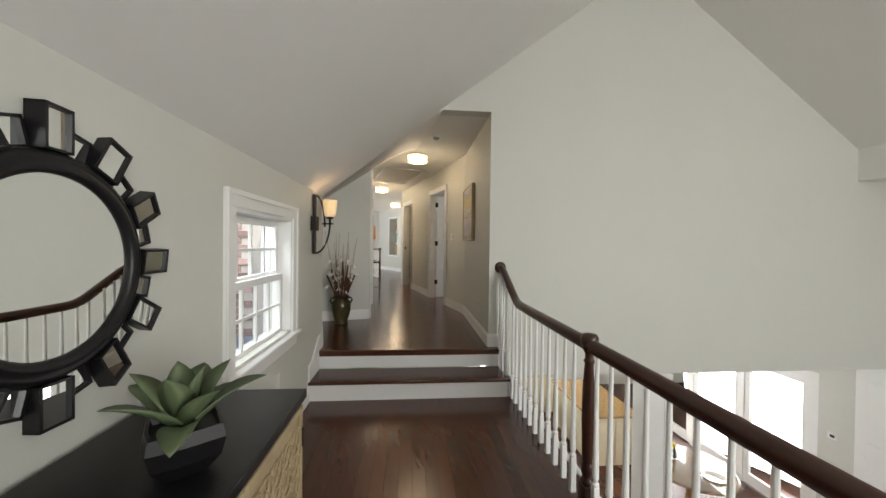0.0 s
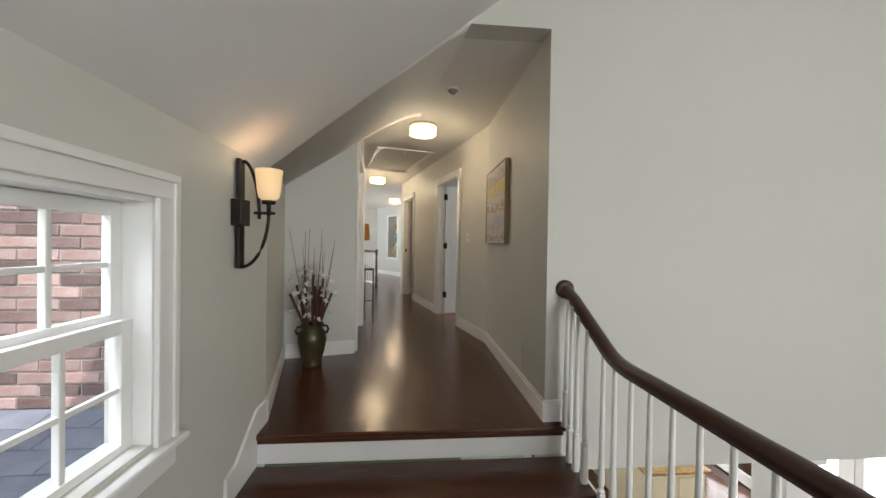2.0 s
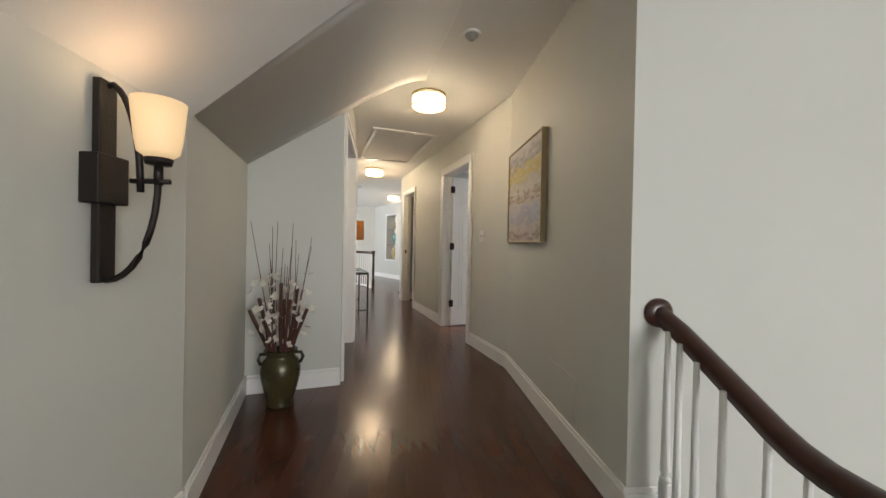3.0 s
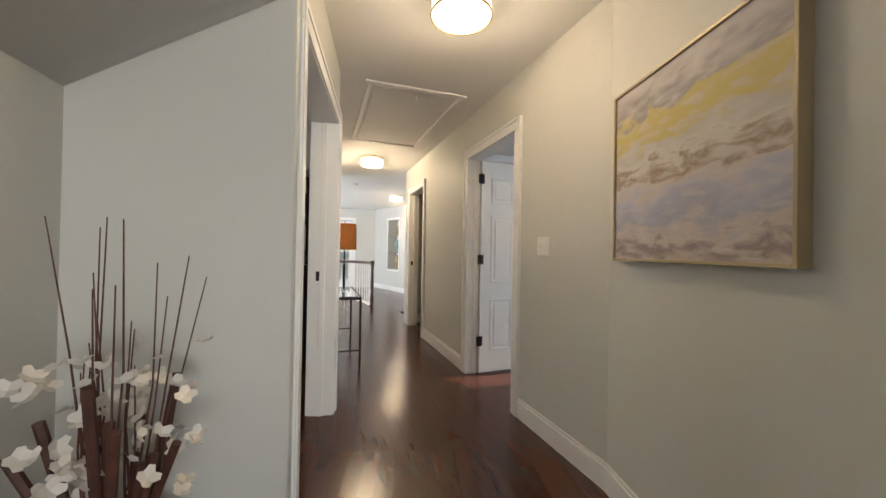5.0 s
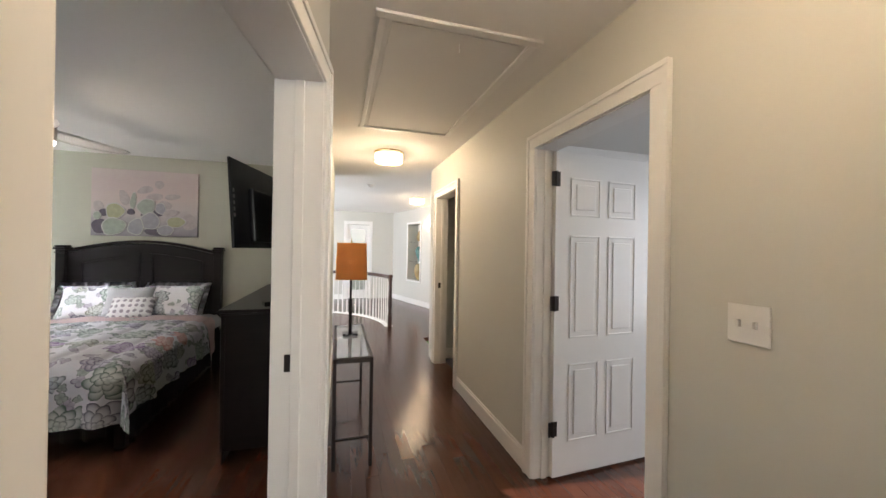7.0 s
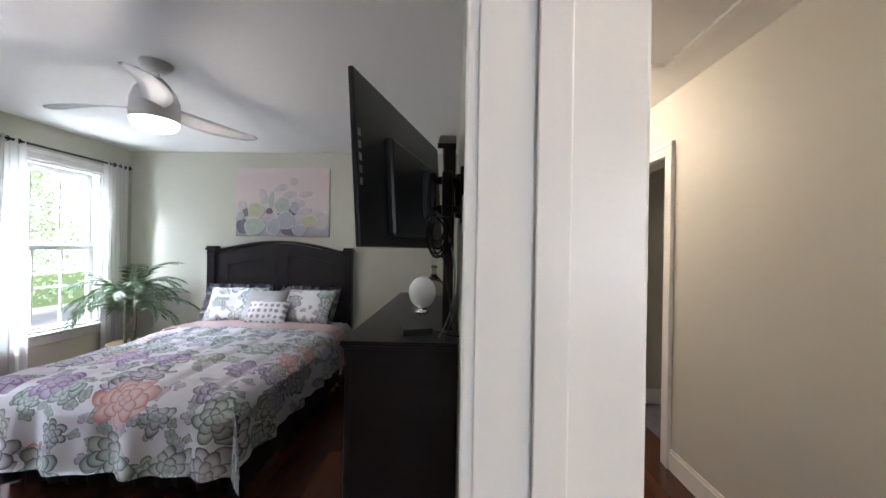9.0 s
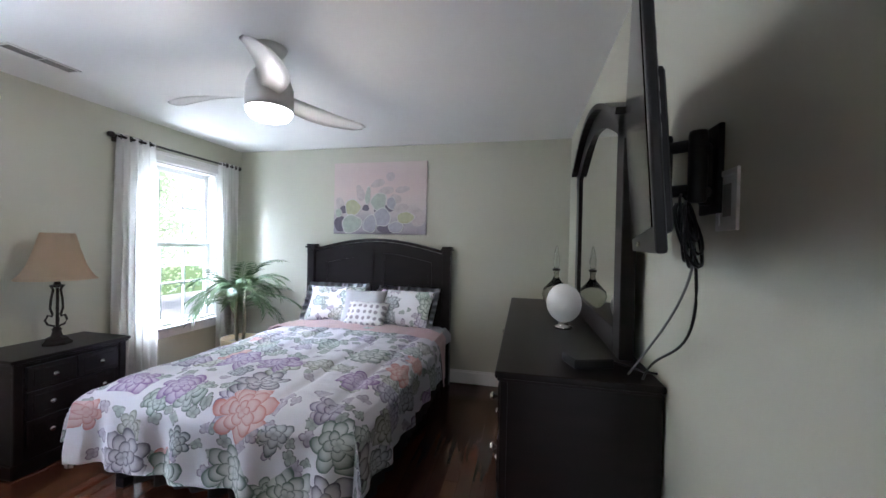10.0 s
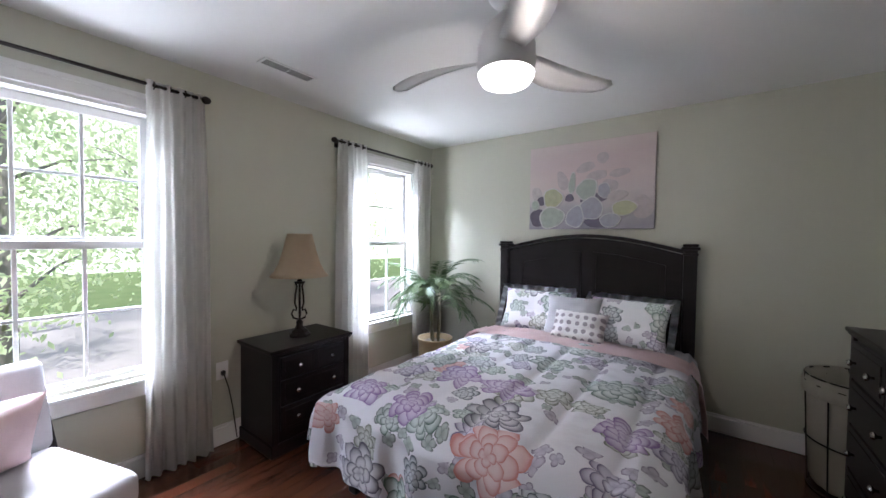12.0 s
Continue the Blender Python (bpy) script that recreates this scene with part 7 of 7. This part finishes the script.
ru = thing("base_cabinet", "cream base cabinet run with a granite worktop", "cabinet", STAIR)
part("body", box(0.6, 2.6, 4.6, 5.3, KZ, KZ + 0.88, 0.004), CREAMCAB, ru)
part("worktop", box(0.56, 2.64, 4.55, 5.3, KZ + 0.88, KZ + 0.92, 0.01), GRANITE, ru)
for k in range(4):
    part("door_panel", box(0.64 + k * 0.49, 1.08 + k * 0.49, 4.588, 4.60, KZ + 0.12, KZ + 0.82, 0.004), CREAMCAB, ru)
co = thing("column", "white square column with recessed panels", "column", STAIR @ Matrix.Translation((2.03, 0.34, KZ)), kind="structure")
part("shaft", box(-0.13, 0.13, -0.13, 0.13, 0, 2.594, 0.006), TRIM, co)
for s in (-1, 1):
    part("panel_strip", box(s * 0.11 - 0.02, s * 0.11 + 0.02, -0.142, -0.13, 0.2, 2.35, 0.003), TRIM, co)
part("capital", box(-0.17, 0.17, -0.17, 0.17, 2.44, 2.52, 0.02), TRIM, co)
tbl = thing("round_table", "round honey wood dining table with a glass top", "dining table", STAIR @ Matrix.Translation((3.32, 1.22, KZ)))
part("tabletop", lathe([(0.0, 0.70), (0.52, 0.70), (0.56, 0.715), (0.56, 0.735), (0.52, 0.745), (0.0, 0.745)], 40), TABLEWOOD, tbl, "honey wood top", True)
part("glass_sheet", lathe([(0.0, 0.746), (0.60, 0.746), (0.60, 0.752), (0.0, 0.752)], 40), GLASS, tbl)
part("pedestal", lathe([(0.25, 0.0), (0.24, 0.04), (0.08, 0.10), (0.06, 0.4), (0.10, 0.6), (0.2, 0.70)], 20), TABLEWOOD, tbl, smooth=True)
dish = thing("silver_tray", "round silver tray on the dining table", "tray", STAIR @ Matrix.Translation((3.44, 0.95, KZ + 0.752)))
part("dish", lathe([(0.0, 0.004), (0.11, 0.004), (0.14, 0.02), (0.145, 0.022), (0.115, 0.0), (0.0, 0.0)], 28), CHROME, dish, smooth=True)
fv = thing("flower_vase", "small glass vase with yellow flowers on the table", "flowers", STAIR @ Matrix.Translation((3.20, 1.42, KZ + 0.752)))
part("vase", lathe([(0.0, 0.0), (0.03, 0.0), (0.04, 0.06), (0.028, 0.12), (0.034, 0.14)], 16), SMOKE, fv, smooth=True)
bm = bmesh.new()
rnd = random.Random(4)
for k in range(12):
    c = Vector((rnd.gauss(0, 0.035), rnd.gauss(0, 0.035), 0.20 + rnd.gauss(0, 0.02)))
    lathe([(0.0, 0.0), (0.018, 0.006), (0.022, 0.014), (0.0, 0.018)], 7, bm, Matrix.Translation(c) @ Euler((rnd.uniform(-1, 1), rnd.uniform(-1, 1), 0)).to_matrix().to_4x4())
part("blooms", bm, YELLOW, fv, "yellow blooms")
part("stalks", tube([(0, 0, 0.02), (0.005, 0, 0.2)], 0.01, 6), LEAF, fv)
# glazed bay
BAY = STAIR @ pose(4.92, 0.80, KZ, 0, 0, 91)   # its x runs along the bay away from the gable
bay = thing("window_4", "white framed patio doors filled with bright daylight", "glazed door", BAY, kind="structure")
wd = 0.98
for k in range(3):
    x0 = 0.15 + k * (wd + 0.09)
    fr = part("leaf", merge_boxes([(x0, x0 + 0.09, 0, 0.05, 0.02, 2.12), (x0 + wd - 0.09, x0 + wd, 0, 0.05, 0.02, 2.12), (x0 + 0.09, x0 + wd - 0.09, 0, 0.05, 0.02, 0.20), (x0 + 0.09, x0 + wd - 0.09, 0, 0.05, 2.02, 2.12)], 0.004), TRIM, bay)
    pn = part("pane", box(x0 + 0.09, x0 + wd - 0.09, 0.022, 0.027, 0.20, 2.02), PANE, fr)
    pn.visible_shadow = False
part("casing", merge_boxes([(0.03, 0.15, -0.02, 0.06, 0, 2.24), (0.15 + 3 * (wd + 0.09) - 0.09, 0.27 + 3 * (wd + 0.09), -0.02, 0.06, 0, 2.24), (0.15, 0.15 + 3 * (wd + 0.09) - 0.09, -0.02, 0.06, 2.12, 2.24)] + [(0.15 + wd + k * (wd + 0.09), 0.24 + wd + k * (wd + 0.09), -0.01, 0.06, 0, 2.12) for k in range(2)], 0.004), TRIM, bay)
obj("wall_bay_head", box(-0.6, 3.4, 0.0, 0.06, 2.24, 2.6), WALL, BAY, "greige wall over the patio doors", "wall", "structure")
obj("wall_bay_side", box(-1.8, 0.03, 0.0, 0.06, 0.0, 2.6), WALL, BAY, "greige wall beside the patio doors", "wall", "structure")
th = thing("thermostat", "small white wall thermostat with a dark display", "thermostat", BAY @ Matrix.Translation((-0.15, 0.08, 1.42)))
part("case", box(-0.055, 0.055, -0.02, 0.0, 0, 0.085, 0.004), PLATE, th)
part("display", box(-0.03, 0.025, 0.0, 0.002, 0.025, 0.06), BLACKPLASTIC, th)
pd = thing("panel_door", "tall white panelled door in the lower room", "door", BAY @ Matrix.Translation((-1.32, 0.062, 0)), kind="structure")
part("leaf", box(0, 0.9, 0, 0.06, 0, 2.55, 0.004), TRIM, pd)
for z0, z1 in ((0.2, 1.0), (1.1, 1.6), (1.7, 2.35)):
    part("panel", box(0.12, 0.78, 0.06, 0.072, z0, z1, 0.006), TRIM, pd)
